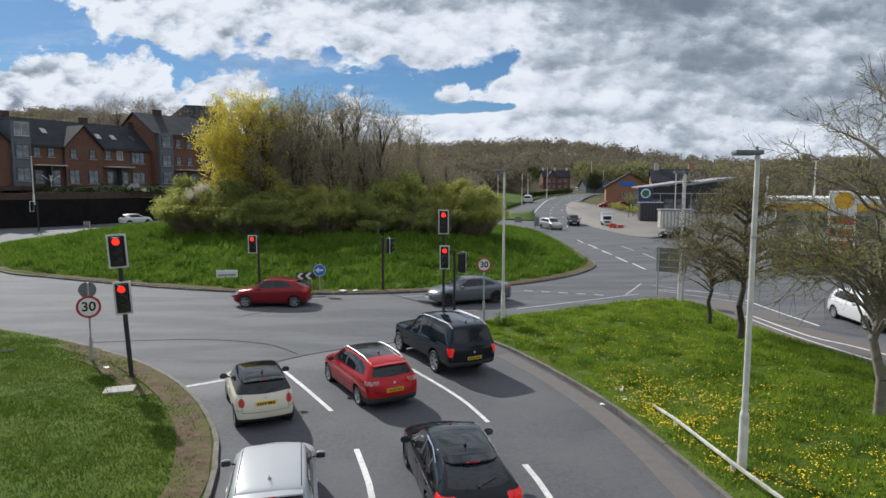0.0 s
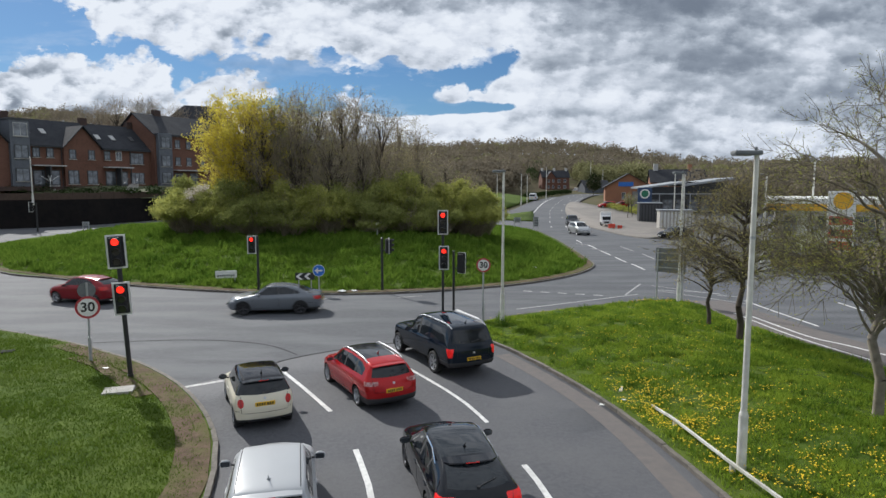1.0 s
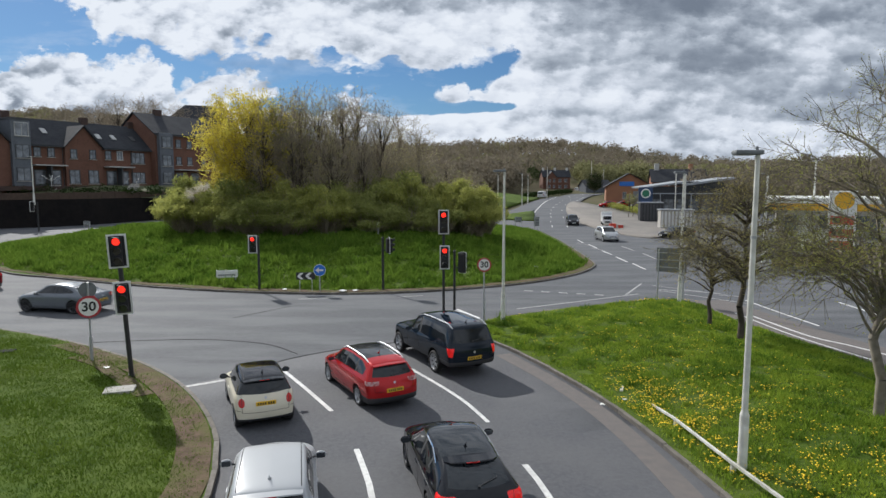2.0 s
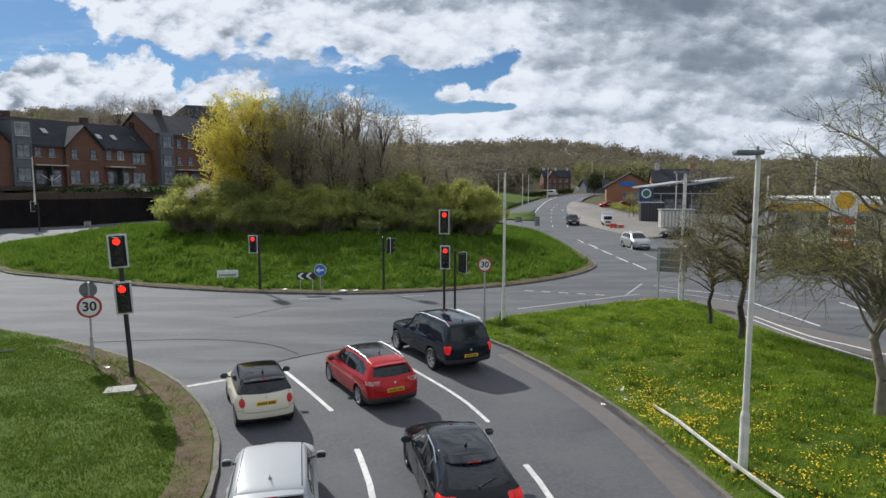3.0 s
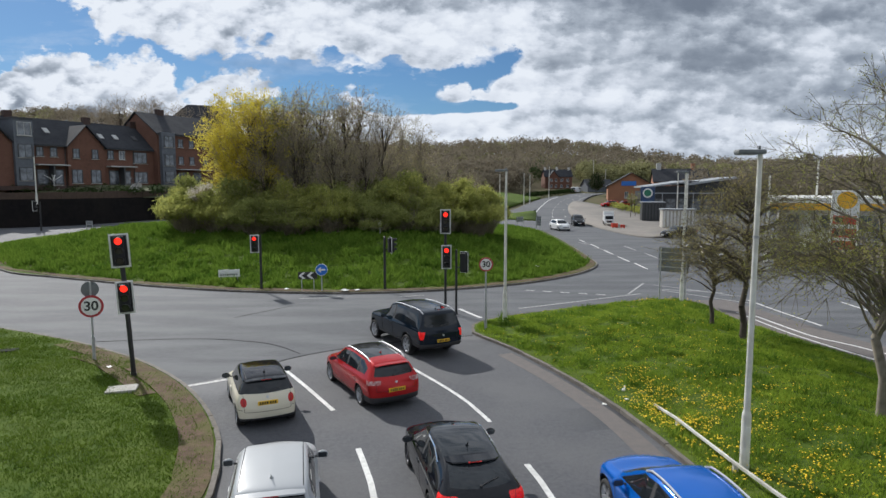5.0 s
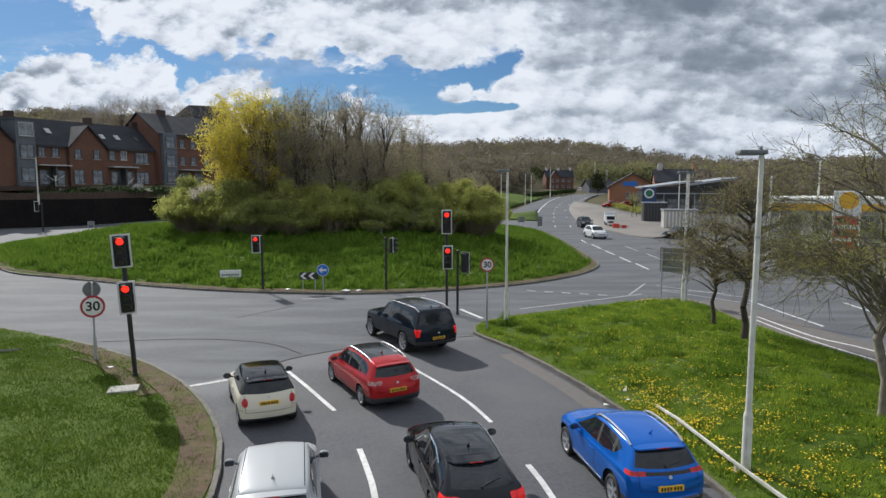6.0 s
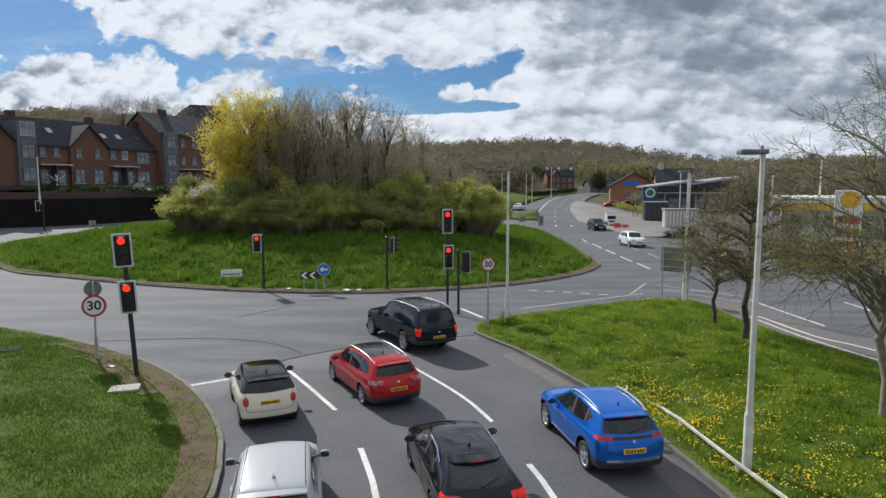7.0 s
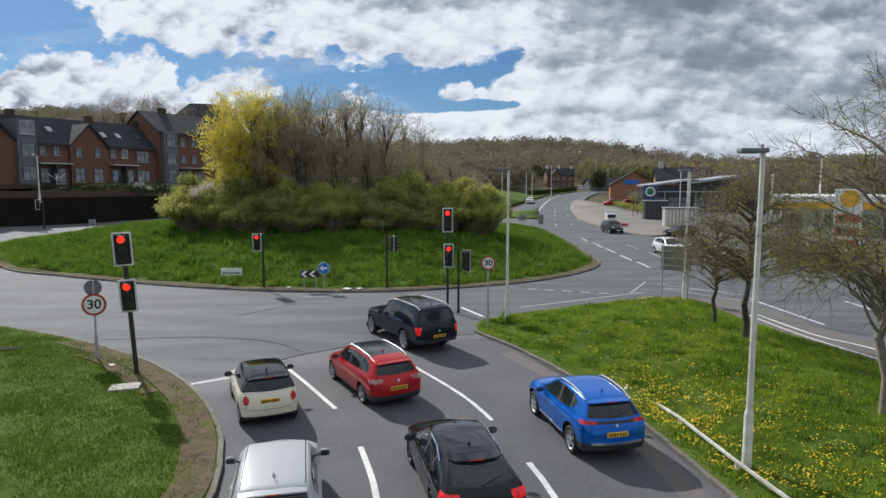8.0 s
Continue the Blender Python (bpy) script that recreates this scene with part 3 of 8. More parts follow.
# body profiles, in metres from the tail: x, low edge, half width, belt height, half width at the belt, top height, half width at the top
# glass: side window outlines (x, z); posts: pillars across them; rear: rear window (low, high, half width below and above);
# screen: windscreen (top x, base x, half width at top and base); roof: rear and front end of the roof panel; lamp: rear lights (low, high, inner y, reach forward)
MINI = dict(size=(3.72, 1.68, 1.41), rows=[
    (0.00, .34, .62, .60, .62, .64, .52), (0.05, .27, .76, .74, .73, .80, .64), (0.14, .24, .80, .90, .765, .955, .67), (0.40, .22, .83, .935, .785, 1.345, .60), (0.70, .22, .84, .935, .785, 1.385, .61),
    (1.30, .22, .84, .93, .785, 1.41, .62), (1.85, .22, .84, .915, .785, 1.395, .61), (2.15, .22, .84, .91, .78, 1.345, .59), (2.72, .22, .84, .89, .775, .945, .68), (3.30, .24, .825, .80, .74, .845, .60), (3.60, .28, .74, .66, .66, .70, .50), (3.72, .34, .58, .52, .50, .55, .38)],
    glass=[[(0.30, .985), (2.58, .955), (2.12, 1.295), (1.3, 1.345), (.62, 1.31), (.46, 1.27)]], posts=((1.62, .05), (.72, .04)), rear=(.975, 1.30, .67, .55), screen=(2.17, 2.70, .57, .66), roof=(.42, 2.14, .58), lamp=(.66, .90, .57, .32, .74))
ESTATE = dict(size=(4.56, 1.80, 1.50), rows=[
    (0.00, .36, .68, .62, .66, .66, .56), (0.05, .28, .82, .78, .79, .84, .69), (0.17, .23, .87, .94, .83, 1.01, .72), (0.45, .21, .885, .985, .835, 1.40, .61), (0.95, .20, .90, .985, .84, 1.46, .63),
    (1.90, .20, .90, .965, .84, 1.50, .64), (2.50, .20, .90, .95, .84, 1.485, .63), (2.75, .20, .90, .94, .84, 1.44, .61), (3.45, .20, .90, .92, .83, .98, .72), (4.05, .22, .87, .83, .78, .88, .66), (4.42, .26, .76, .68, .68, .72, .54), (4.56, .34, .60, .52, .52, .55, .40)],
    glass=[[(.66, 1.055), (3.22, .985), (2.68, 1.385), (1.9, 1.435), (.98, 1.39), (.62, 1.25)]], posts=((1.22, .05), (2.08, .05)), rear=(1.03, 1.345, .68, .56), screen=(2.77, 3.43, .59, .70), roof=(.95, 2.70, .58), lamp=(.83, .945, .48, .40))
FASTBACK = dict(size=(4.52, 1.80, 1.43), rows=[
    (0.00, .38, .68, .70, .66, .74, .58), (0.05, .28, .83, .86, .80, .92, .70), (0.15, .24, .87, .95, .83, 1.035, .70), (1.00, .20, .90, .98, .835, 1.335, .59), (1.50, .20, .90, .965, .84, 1.40, .62),
    (2.10, .20, .90, .95, .84, 1.43, .63), (2.55, .20, .90, .935, .84, 1.395, .61), (3.30, .20, .90, .91, .83, .97, .72), (4.00, .22, .87, .83, .79, .87, .66), (4.38, .26, .77, .67, .70, .71, .54), (4.52, .34, .60, .52, .52, .55, .40)],
    glass=[[(.98, 1.06), (3.05, .985), (2.50, 1.345), (2.1, 1.37), (1.55, 1.345), (1.10, 1.215)]], posts=((1.98, .05), (1.30, .03)), rear=(1.065, 1.305, .63, .53), screen=(2.57, 3.28, .59, .70), roof=(1.04, 2.50, .58), lamp=(.80, .985, .50, .42))
SALOON = dict(size=(4.76, 1.84, 1.43), rows=[
    (0.00, .38, .70, .78, .68, .82, .60), (0.06, .28, .84, .92, .80, .985, .70), (0.55, .22, .90, .95, .84, 1.045, .74), (1.35, .20, .92, .96, .85, 1.35, .60), (1.75, .20, .92, .955, .855, 1.41, .62),
    (2.30, .20, .92, .94, .855, 1.43, .63), (2.72, .20, .92, .93, .85, 1.39, .61), (3.50, .20, .92, .91, .84, .97, .72), (4.25, .22, .89, .83, .80, .87, .66), (4.62, .26, .78, .67, .70, .71, .54), (4.76, .34, .62, .52, .54, .55, .42)],
    glass=[[(.98, 1.05), (3.25, .985), (2.68, 1.345), (2.3, 1.375), (1.75, 1.35), (1.25, 1.2)]], posts=((2.12, .05), (1.35, .03)), rear=(1.09, 1.31, .62, .53), screen=(2.74, 3.48, .59, .70), roof=(1.40, 2.68, .58), lamp=(.76, .93, .50, .40))
CANOPY = dict(size=(5.25, 1.95, 1.84), rows=[
    (0.00, .52, .82, .98, .80, 1.02, .74), (0.04, .46, .91, 1.06, .88, 1.12, .80), (0.09, .44, .935, 1.14, .90, 1.20, .82), (0.30, .42, .94, 1.17, .905, 1.77, .71), (0.60, .42, .94, 1.17, .905, 1.815, .73),
    (1.55, .42, .945, 1.17, .905, 1.83, .73), (2.40, .40, .955, 1.16, .905, 1.84, .70), (2.95, .40, .96, 1.15, .905, 1.785, .68), (3.60, .40, .96, 1.13, .90, 1.19, .78), (4.70, .40, .945, 1.08, .88, 1.13, .74), (5.10, .44, .86, .92, .80, .97, .66), (5.25, .50, .72, .74, .66, .78, .52)],
    glass=[[(1.78, 1.215), (3.42, 1.195), (2.92, 1.70), (2.4, 1.755), (1.80, 1.755)], [(.45, 1.25), (1.58, 1.235), (1.58, 1.71), (.60, 1.69)]], posts=((2.50, .06),), rear=(1.235, 1.69, .76, .66), screen=(2.97, 3.58, .65, .77), roof=(.34, 2.90, .66), lamp=(.80, 1.10, .73, .30))
CROSSOVER = dict(size=(4.30, 1.77, 1.55), rows=[
    (0.00, .42, .70, .74, .68, .78, .58), (0.05, .32, .82, .90, .80, .95, .69), (0.15, .28, .865, 1.00, .82, 1.075, .70), (0.56, .26, .88, 1.035, .82, 1.455, .60), (0.95, .25, .885, 1.02, .825, 1.515, .62),
    (1.60, .25, .885, 1.00, .825, 1.545, .63), (2.05, .25, .885, .99, .825, 1.52, .62), (2.30, .25, .885, .985, .825, 1.475, .60), (3.10, .25, .885, .97, .82, 1.06, .72), (3.85, .26, .87, .91, .79, .96, .68), (4.18, .32, .78, .78, .70, .82, .58), (4.30, .40, .62, .60, .56, .64, .44)],
    glass=[[(.98, 1.13), (1.45, 1.06), (2.92, 1.035), (2.24, 1.42), (1.7, 1.475), (1.05, 1.44), (.74, 1.30)]], posts=((1.72, .05), (1.02, .035)), rear=(1.095, 1.405, .69, .555), screen=(2.32, 3.08, .58, .70), roof=(.60, 2.25, .58), lamp=(.985, 1.06, .46, .42))
HATCH = dict(size=(4.10, 1.74, 1.49), rows=[
    (0.00, .36, .66, .64, .64, .68, .55), (0.05, .28, .80, .80, .77, .86, .67), (0.14, .23, .85, .96, .80, 1.03, .70), (0.42, .21, .865, 1.00, .81, 1.40, .63), (0.80, .20, .87, .99, .815, 1.455, .65),
    (1.60, .20, .87, .97, .815, 1.49, .66), (2.10, .20, .87, .96, .815, 1.475, .65), (2.35, .20, .87, .95, .815, 1.425, .63), (3.02, .20, .87, .93, .805, .995, .72), (3.65, .22, .84, .84, .76, .89, .64), (3.98, .26, .75, .70, .67, .74, .52), (4.10, .34, .60, .54, .52, .57, .40)],
    glass=[[(.60, 1.07), (2.85, .995), (2.28, 1.375), (1.6, 1.425), (.85, 1.385), (.58, 1.25)]], posts=((1.62, .05), (.84, .04)), rear=(1.05, 1.345, .66, .57), screen=(2.37, 3.0, .60, .69), roof=(.46, 2.30, .60), lamp=(.78, 1.02, .62, .36))
VAN = dict(size=(5.00, 1.95, 1.95), rows=[
    (0.00, .40, .86, .95, .86, 1.05, .82), (0.03, .32, .95, 1.05, .93, 1.15, .88), (0.08, .28, .97, 1.10, .94, 1.22, .88), (0.22, .26, .975, 1.12, .945, 1.88, .80), (0.60, .26, .975, 1.12, .945, 1.94, .82),
    (2.60, .26, .975, 1.10, .945, 1.95, .82), (3.55, .26, .975, 1.05, .94, 1.88, .76), (4.35, .26, .97, 1.00, .91, 1.12, .80), (4.80, .28, .93, .85, .86, .92, .74), (5.00, .34, .82, .70, .74, .75, .64)],
    glass=[[(2.85, 1.16), (4.10, 1.12), (3.58, 1.74), (2.85, 1.76)]], posts=(), rear=(1.25, 1.75, .80, .72), screen=(3.58, 4.33, .74, .82), roof=(.3, 3.5, .7), lamp=(.70, 1.05, .78, .26))


def smooth_curve(T, Y, t):
    """Monotone cubic through keys."""
    h = np.diff(T)
    d = np.diff(Y) / h
    mgrad = np.zeros(len(Y))
    for i in range(1, len(Y) - 1):
        mgrad[i] = 0 if d[i - 1] * d[i] <= 0 else 2 * d[i - 1] * d[i] / (d[i - 1] + d[i])
    mgrad[0], mgrad[-1] = d[0], d[-1]
    i = np.clip(np.searchsorted(T, t, side="right") - 1, 0, len(T) - 2)
    s = (t - T[i]) / h[i]
    return (1 + 2 * s) * (1 - s) ** 2 * Y[i] + s * (1 - s) ** 2 * h[i] * mgrad[i] + s * s * (3 - 2 * s) * Y[i + 1] + s * s * (s - 1) * h[i] * mgrad[i + 1]


def skin(style, scale, step):
    """The outer skin of a car: points and quads of one closed, mirrored sheet, x from the middle."""
    K = []
    for x, zl, w, zb, wb, zt, wt in style["rows"]:
        side = zb - zl
        K.append([(x, y, z) for y, z in ((0, zl), (w * 0.84, zl), (w * 0.955, zl + 0.10 * side), (w * 0.985, zl + 0.34 * side), (w, zl + 0.60 * side), (w * 0.997, zl + 0.80 * side), (w * 0.975, zl + 0.93 * side), (wb, zb),
                  (wb + (wt - wb) * 0.62, zb + 0.60 * (zt - zb)), (wt * 0.99, zb + 0.90 * (zt - zb)), (wt * 0.86, zt - 0.004), (wt * 0.45, zt + 0.018), (0, zt + 0.026))])
    K = np.array(K)
    T = np.concatenate([[0], np.cumsum(np.maximum(0.02, np.hypot(np.diff(K[:, 10, 0]), np.diff(K[:, 10, 2]))))])
    ts = np.concatenate([np.linspace(a, b, max(2, int(round((b - a) / step))), endpoint=False) for a, b in zip(T, T[1:])] + [[T[-1]]])
    n = K.shape[1]
    G = np.stack([np.stack([smooth_curve(T, K[:, j, c], ts) for c in range(3)], 1) for j in range(n)], 1)
    J = np.arange(n, dtype=float)
    sub = [max(1, int(round(float(np.median(np.hypot(G[:, j + 1, 1] - G[:, j, 1], G[:, j + 1, 2] - G[:, j, 2]))) / step))) + 1 for j in range(n - 1)]
    vs = np.concatenate([j + np.arange(k) / k for j, k in enumerate(sub)] + [[n - 1]])
    R = np.stack([np.stack([smooth_curve(J, G[i, :, c], vs) for c in range(3)], 1) for i in range(len(ts))])

    def cap(ring, out):
        mid = np.array([ring[0, 0], 0, 0.5 * (ring[0, 2] + ring[-1, 2])])
        return [mid + (ring - mid) * f + np.array([out * (1 - f * f), 0, 0]) for f in (0.88, 0.74, 0.6, 0.45, 0.3, 0.15, 0.01)]
    R = np.stack(cap(R[0], -0.02)[::-1] + list(R) + cap(R[-1], 0.02))
    L, W, H = style["size"]
    X = R[:, :, 0]
    near = np.clip((L * 0.22 - np.minimum(X, L - X)) / (L * 0.22), 0, 1) ** 1.5
    bow = np.where(X < L / 2, 0.13, -0.34) * (R[:, :, 1] / (W / 2)) ** 2 * near
    R[:, :, 0] = X + bow
    m, q = R.shape[:2]
    full = np.concatenate([R, (R * np.array([1, -1, 1]))[:, -2:0:-1]], 1)
    c = full.shape[1]
    I, Q = np.meshgrid(np.arange(m - 1), np.arange(c), indexing="ij")
    F = np.stack([I * c + Q, I * c + (Q + 1) % c, (I + 1) * c + (Q + 1) % c, (I + 1) * c + Q], -1).reshape(-1, 4)
    V = full.reshape(-1, 3)
    return V * np.array(scale), F


def facing(V, F):
    N = np.cross(V[F[:, 2]] - V[F[:, 0]], V[F[:, 3]] - V[F[:, 1]])
    return N / (np.linalg.norm(N, axis=1, keepdims=True) + 1e-12)


def outline_gap(poly, X, Z):
    """Distance to an outline, negative inside."""
    d = edge_dist(poly, X, Z)
    return np.where(inside_many(poly, X, Z), -d, d)


def split_skin(V, F, regions, step):
    """Give every face to the first region that holds it, and draw the borders of the regions onto their true lines."""
    N = facing(V, F)
    C = V[F].mean(1)
    lab = np.full(len(F), -1)
    for k, (_, g, side) in enumerate(regions):
        lab[(lab < 0) & side(C, N) & (g(C) < 0)] = k
    VN = np.zeros_like(V)
    for c in range(4):
        np.add.at(VN, F[:, c], N)
    VN /= np.linalg.norm(VN, axis=1, keepdims=True) + 1e-9
    lo, hi = np.full(len(V), 99), np.full(len(V), -99)
    for c in range(4):
        np.minimum.at(lo, F[:, c], lab)
        np.maximum.at(hi, F[:, c], lab)
    for k, (_, g, _s) in enumerate(regions):
        own = np.zeros(len(V), bool)
        for c in range(4):
            own[F[lab == k, c]] = True
        e = np.where(own & (lo != hi))[0]
        if not len(e):
            continue
        P = V[e].copy()
        for _ in range(2):
            g0 = g(P)
            grad = np.stack([(g(P + d) - g0) / 0.002 for d in np.eye(3) * 0.002], 1)
            nv = VN[e]
            grad -= nv * (grad * nv).sum(1, keepdims=True)
            mv = -g0[:, None] * grad / ((grad * grad).sum(1, keepdims=True) + 0.05)
            ln = np.linalg.norm(mv, axis=1, keepdims=True)
            P += mv * np.minimum(1, 0.55 * step / (ln + 1e-9))
        V[e] = P
    return lab


def loose_pieces(F):
    """Faces that hang together, as lists."""
    lead = {}

    def find(a):
        while lead.setdefault(a, a) != a:
            lead[a] = lead[lead[a]]
            a = lead[a]
        return a
    for f in F.tolist():
        for b in f[1:]:
            lead[find(f[0])] = find(b)
    out = {}
    for i, f in enumerate(F.tolist()):
        out.setdefault(find(f[0]), []).append(i)
    return list(out.values())


def skin_part(name, V, F, material, parent, label=""):
    used, inv = np.unique(F, return_inverse=True)
    ob = new(name, mesh_of(name, V[used].tolist(), inv.reshape(-1, 4).tolist(), material, True))
    ob.parent = parent
    return tagged(ob, label)


def wheel_of(parent, x, y, r, W, rim, spokes=5):
    """Tyre, dished rim with twin spokes, brake disc behind."""
    s = 1 if y > 0 else -1
    wheel = new("wheel")
    wheel.parent = parent
    wheel.matrix_basis = pose(x, y, r)

    def lathe(name, prof, mat, seg=32):
        V = [(rr * math.cos(2 * math.pi * k / seg), s * yy, rr * math.sin(2 * math.pi * k / seg)) for k in range(seg) for yy, rr in prof]
        m = len(prof)
        F = [(k * m + q, ((k + 1) % seg) * m + q, ((k + 1) % seg) * m + q + 1, k * m + q + 1) for k in range(seg) for q in range(m - 1)]
        return mesh_of(name, V, F, mat, True)
    t = new("tyre", lathe("tyre", [(-0.11, r * 0.66), (-0.11, r * 0.92), (-0.085, r * 0.985), (-0.05, r), (0.05, r), (0.085, r * 0.985), (0.108, r * 0.92), (0.112, r * 0.82), (0.10, r * 0.725), (0.085, r * 0.715)], M_TYRE))
    t.parent = wheel
    bm = bmesh.new()
    bmesh.ops.create_cone(bm, cap_ends=True, segments=24, radius1=r * 0.70, radius2=r * 0.70, depth=0.02, matrix=Matrix.Translation((0, s * 0.012, 0)) @ Matrix.Rotation(math.pi / 2, 4, "X"))
    part("brake_disc", bm, M_WELL, wheel)
    bm = bmesh.new()
    me = lathe("rim", [(0.02, r * 0.70), (0.088, r * 0.725), (0.096, r * 0.715), (0.094, r * 0.685), (0.02, r * 0.66)], rim)
    bm.from_mesh(me)
    bpy.data.meshes.remove(me)
    for k in range(spokes):
        for off in (-0.13, 0.13):
            a0, a1 = 2 * math.pi * k / spokes + off * 0.5, 2 * math.pi * k / spokes + off
            vs = []
            for rr, aa, hw, yy in ((r * 0.10, a0, r * 0.04, 0.070), (r * 0.69, a1, r * 0.035, 0.090)):
                cx, cz = math.sin(aa) * rr, math.cos(aa) * rr
                tx, tz = math.cos(aa) * hw, -math.sin(aa) * hw
                vs += [bm.verts.new((cx + u * tx, s * (yy - d), cz + u * tz)) for u in (-1, 1) for d in (0, 0.03)]
            for f in ((0, 2, 6, 4), (0, 4, 5, 1), (2, 3, 7, 6), (1, 5, 7, 3)):
                bm.faces.new([vs[i] for i in f])
    bmesh.ops.create_cone(bm, cap_ends=True, segments=14, radius1=r * 0.16, radius2=r * 0.13, depth=0.04, matrix=Matrix.Translation((0, s * 0.06, 0)) @ Matrix.Rotation(math.pi / 2, 4, "X"))
    part("rim", bm, rim, wheel)
    return wheel


def build_car(name, m, style, L, W, H, wb, r, body, label, category="car", roof=None, rim=None, rails=False, lit=False, cladding=0.0, spoiler=False, fast=False, glass_roof=False, group="vehicles on the road",
              tail_clear=False, plate_z=None, light_bar=False, chrome=False, fine=0.085, tail_trim=0.36, side_trim=0.27, wrap=False, axle=None, spokes=5):
    """A road vehicle: skin split into body, glass and lamps, cut-out wheel arches, wheels, and fittings laid onto the skin."""
    car = thing(name, m, label, category, group)
    L0, W0, H0 = style["size"]
    sc = np.array((L / L0, W / W0, H / H0))
    V, F = skin(style, sc, fine)
    half = L / 2
    kx, ky, kz = sc
    V = V - np.array((half, 0, 0))
    rim = rim or M_ALLOY
    xr = (axle - half) if axle else -wb / 2 - 0.01 * L
    arches = [(xr, r + 0.055), (xr + wb, r + 0.055)]
    X = lambda v: v * kx - half
    rear_z0, rear_z1, rear_a, rear_b = [a * b for a, b in zip(style["rear"], (kz, kz, ky, ky))]
    ws_t, ws_b, ws_a, ws_c = X(style["screen"][0]), X(style["screen"][1]), style["screen"][2] * ky, style["screen"][3] * ky
    rf0, rf1, rfw = X(style["roof"][0]), X(style["roof"][1]), style["roof"][2] * ky
    l0, l1, ly, lx = style["lamp"][0] * kz, style["lamp"][1] * kz, style["lamp"][2] * ky, X(style["lamp"][3])
    mid_x = X(style["screen"][0]) - 0.35 * L
    sided = lambda C, N: np.abs(N[:, 1]) > 0.42
    every = lambda C, N: np.ones(len(C), bool)
    regions = []
    for ax, ar in arches:
        regions.append(("arch", lambda P, ax=ax, ar=ar: np.hypot(P[:, 0] - ax, P[:, 2] - r) - ar, lambda C, N: np.abs(C[:, 1]) > W * 0.30))
    for poly in style["glass"]:
        pts = [(X(a), b * kz) for a, b in poly]
        for px, pw in style["posts"]:
            regions.append(("pillar", lambda P, pts=pts, px=px, pw=pw: np.maximum(outline_gap(pts, P[:, 0], P[:, 2]), np.abs(P[:, 0] - X(px) - 0.12 * (P[:, 2] - H * 0.7)) - pw), sided))
        regions.append(("side_window", lambda P, pts=pts: outline_gap(pts, P[:, 0], P[:, 2]), sided))
    regions.append(("rear_window", lambda P: np.maximum(np.maximum(rear_z0 - P[:, 2] + 0.02 * (P[:, 1] / 0.6) ** 2, P[:, 2] - rear_z1), np.abs(P[:, 1]) - (rear_a + (rear_b - rear_a) * (P[:, 2] - rear_z0) / (rear_z1 - rear_z0))),
                    lambda C, N: (C[:, 0] < mid_x) & (np.abs(N[:, 1]) < 0.75)))
    if wrap:
        regions.append(("pillar", lambda P: np.maximum(rear_z0 + 0.01 - P[:, 2], P[:, 2] - rear_z1 - 0.02), lambda C, N: (C[:, 2] < rear_z1 + 0.02) & (np.abs(C[:, 1]) > 0.3) & (C[:, 0] < ws_b - 0.1)))
    regions.append(("windscreen", lambda P: np.maximum(np.maximum(ws_t - P[:, 0] - 0.05 * (1 - (P[:, 1] / 0.6) ** 2), P[:, 0] - ws_b - 0.10 * (1 - (P[:, 1] / 0.6) ** 2)), np.abs(P[:, 1]) - (ws_a + (ws_c - ws_a) * (P[:, 0] - ws_t) / (ws_b - ws_t))), lambda C, N: (N[:, 2] > 0.2) & (N[:, 0] > 0.15)))
    if roof:
        regions.append(("roof", lambda P: np.maximum(rear_z1 - P[:, 2], P[:, 0] - ws_t - 0.1), lambda C, N: C[:, 2] > rear_z1 - 0.05))
    if glass_roof:
        regions.append(("roof", lambda P: np.maximum(np.maximum(rf0 - P[:, 0], P[:, 0] - rf1), np.abs(P[:, 1]) - rfw), lambda C, N: N[:, 2] > 0.7))
    if len(style["lamp"]) > 4:
        cy, ry, cz, rz = 0.5 * (ly + style["lamp"][4] * ky), 0.5 * (style["lamp"][4] * ky - ly), 0.5 * (l0 + l1), 0.5 * (l1 - l0)
        regions.append(("tail_light", lambda P: (np.hypot((np.abs(P[:, 1]) - cy) / ry, (P[:, 2] - cz) / rz) - 1) * ry, lambda C, N: C[:, 0] < -0.4 * L))
    else:
        regions.append(("tail_light", lambda P: np.maximum(np.maximum(l0 - P[:, 2], P[:, 2] - l1), np.maximum(ly - np.abs(P[:, 1]) + 0.25 * (l1 - P[:, 2]), P[:, 0] - lx + 0.5 * (l1 - P[:, 2]))), lambda C, N: C[:, 0] < -0.3 * L))
    hz = 0.46 * H
    regions.append(("headlight", lambda P: np.maximum(np.maximum(hz - P[:, 2], P[:, 2] - hz - 0.14), np.maximum(0.42 * W / 1.8 - np.abs(P[:, 1]), half - 0.45 - P[:, 0])), lambda C, N: C[:, 0] > 0.3 * L))
    regions.append(("lower_trim", lambda P: np.where(P[:, 0] < xr, P[:, 2] - tail_trim, P[:, 2] - max(side_trim, cladding)), every))
    if cladding:
        for ax, ar in arches:
            regions.append(("arch_trim", lambda P, ax=ax, ar=ar: np.hypot(P[:, 0] - ax, P[:, 2] - r) - ar - 0.05, lambda C, N: np.abs(C[:, 1]) > W * 0.40))
    regions.append(("body", lambda P: np.full(len(P), -1.0), every))
    lab = split_skin(V, F, regions, fine)
    C = V[F].mean(1)
    keep = {}
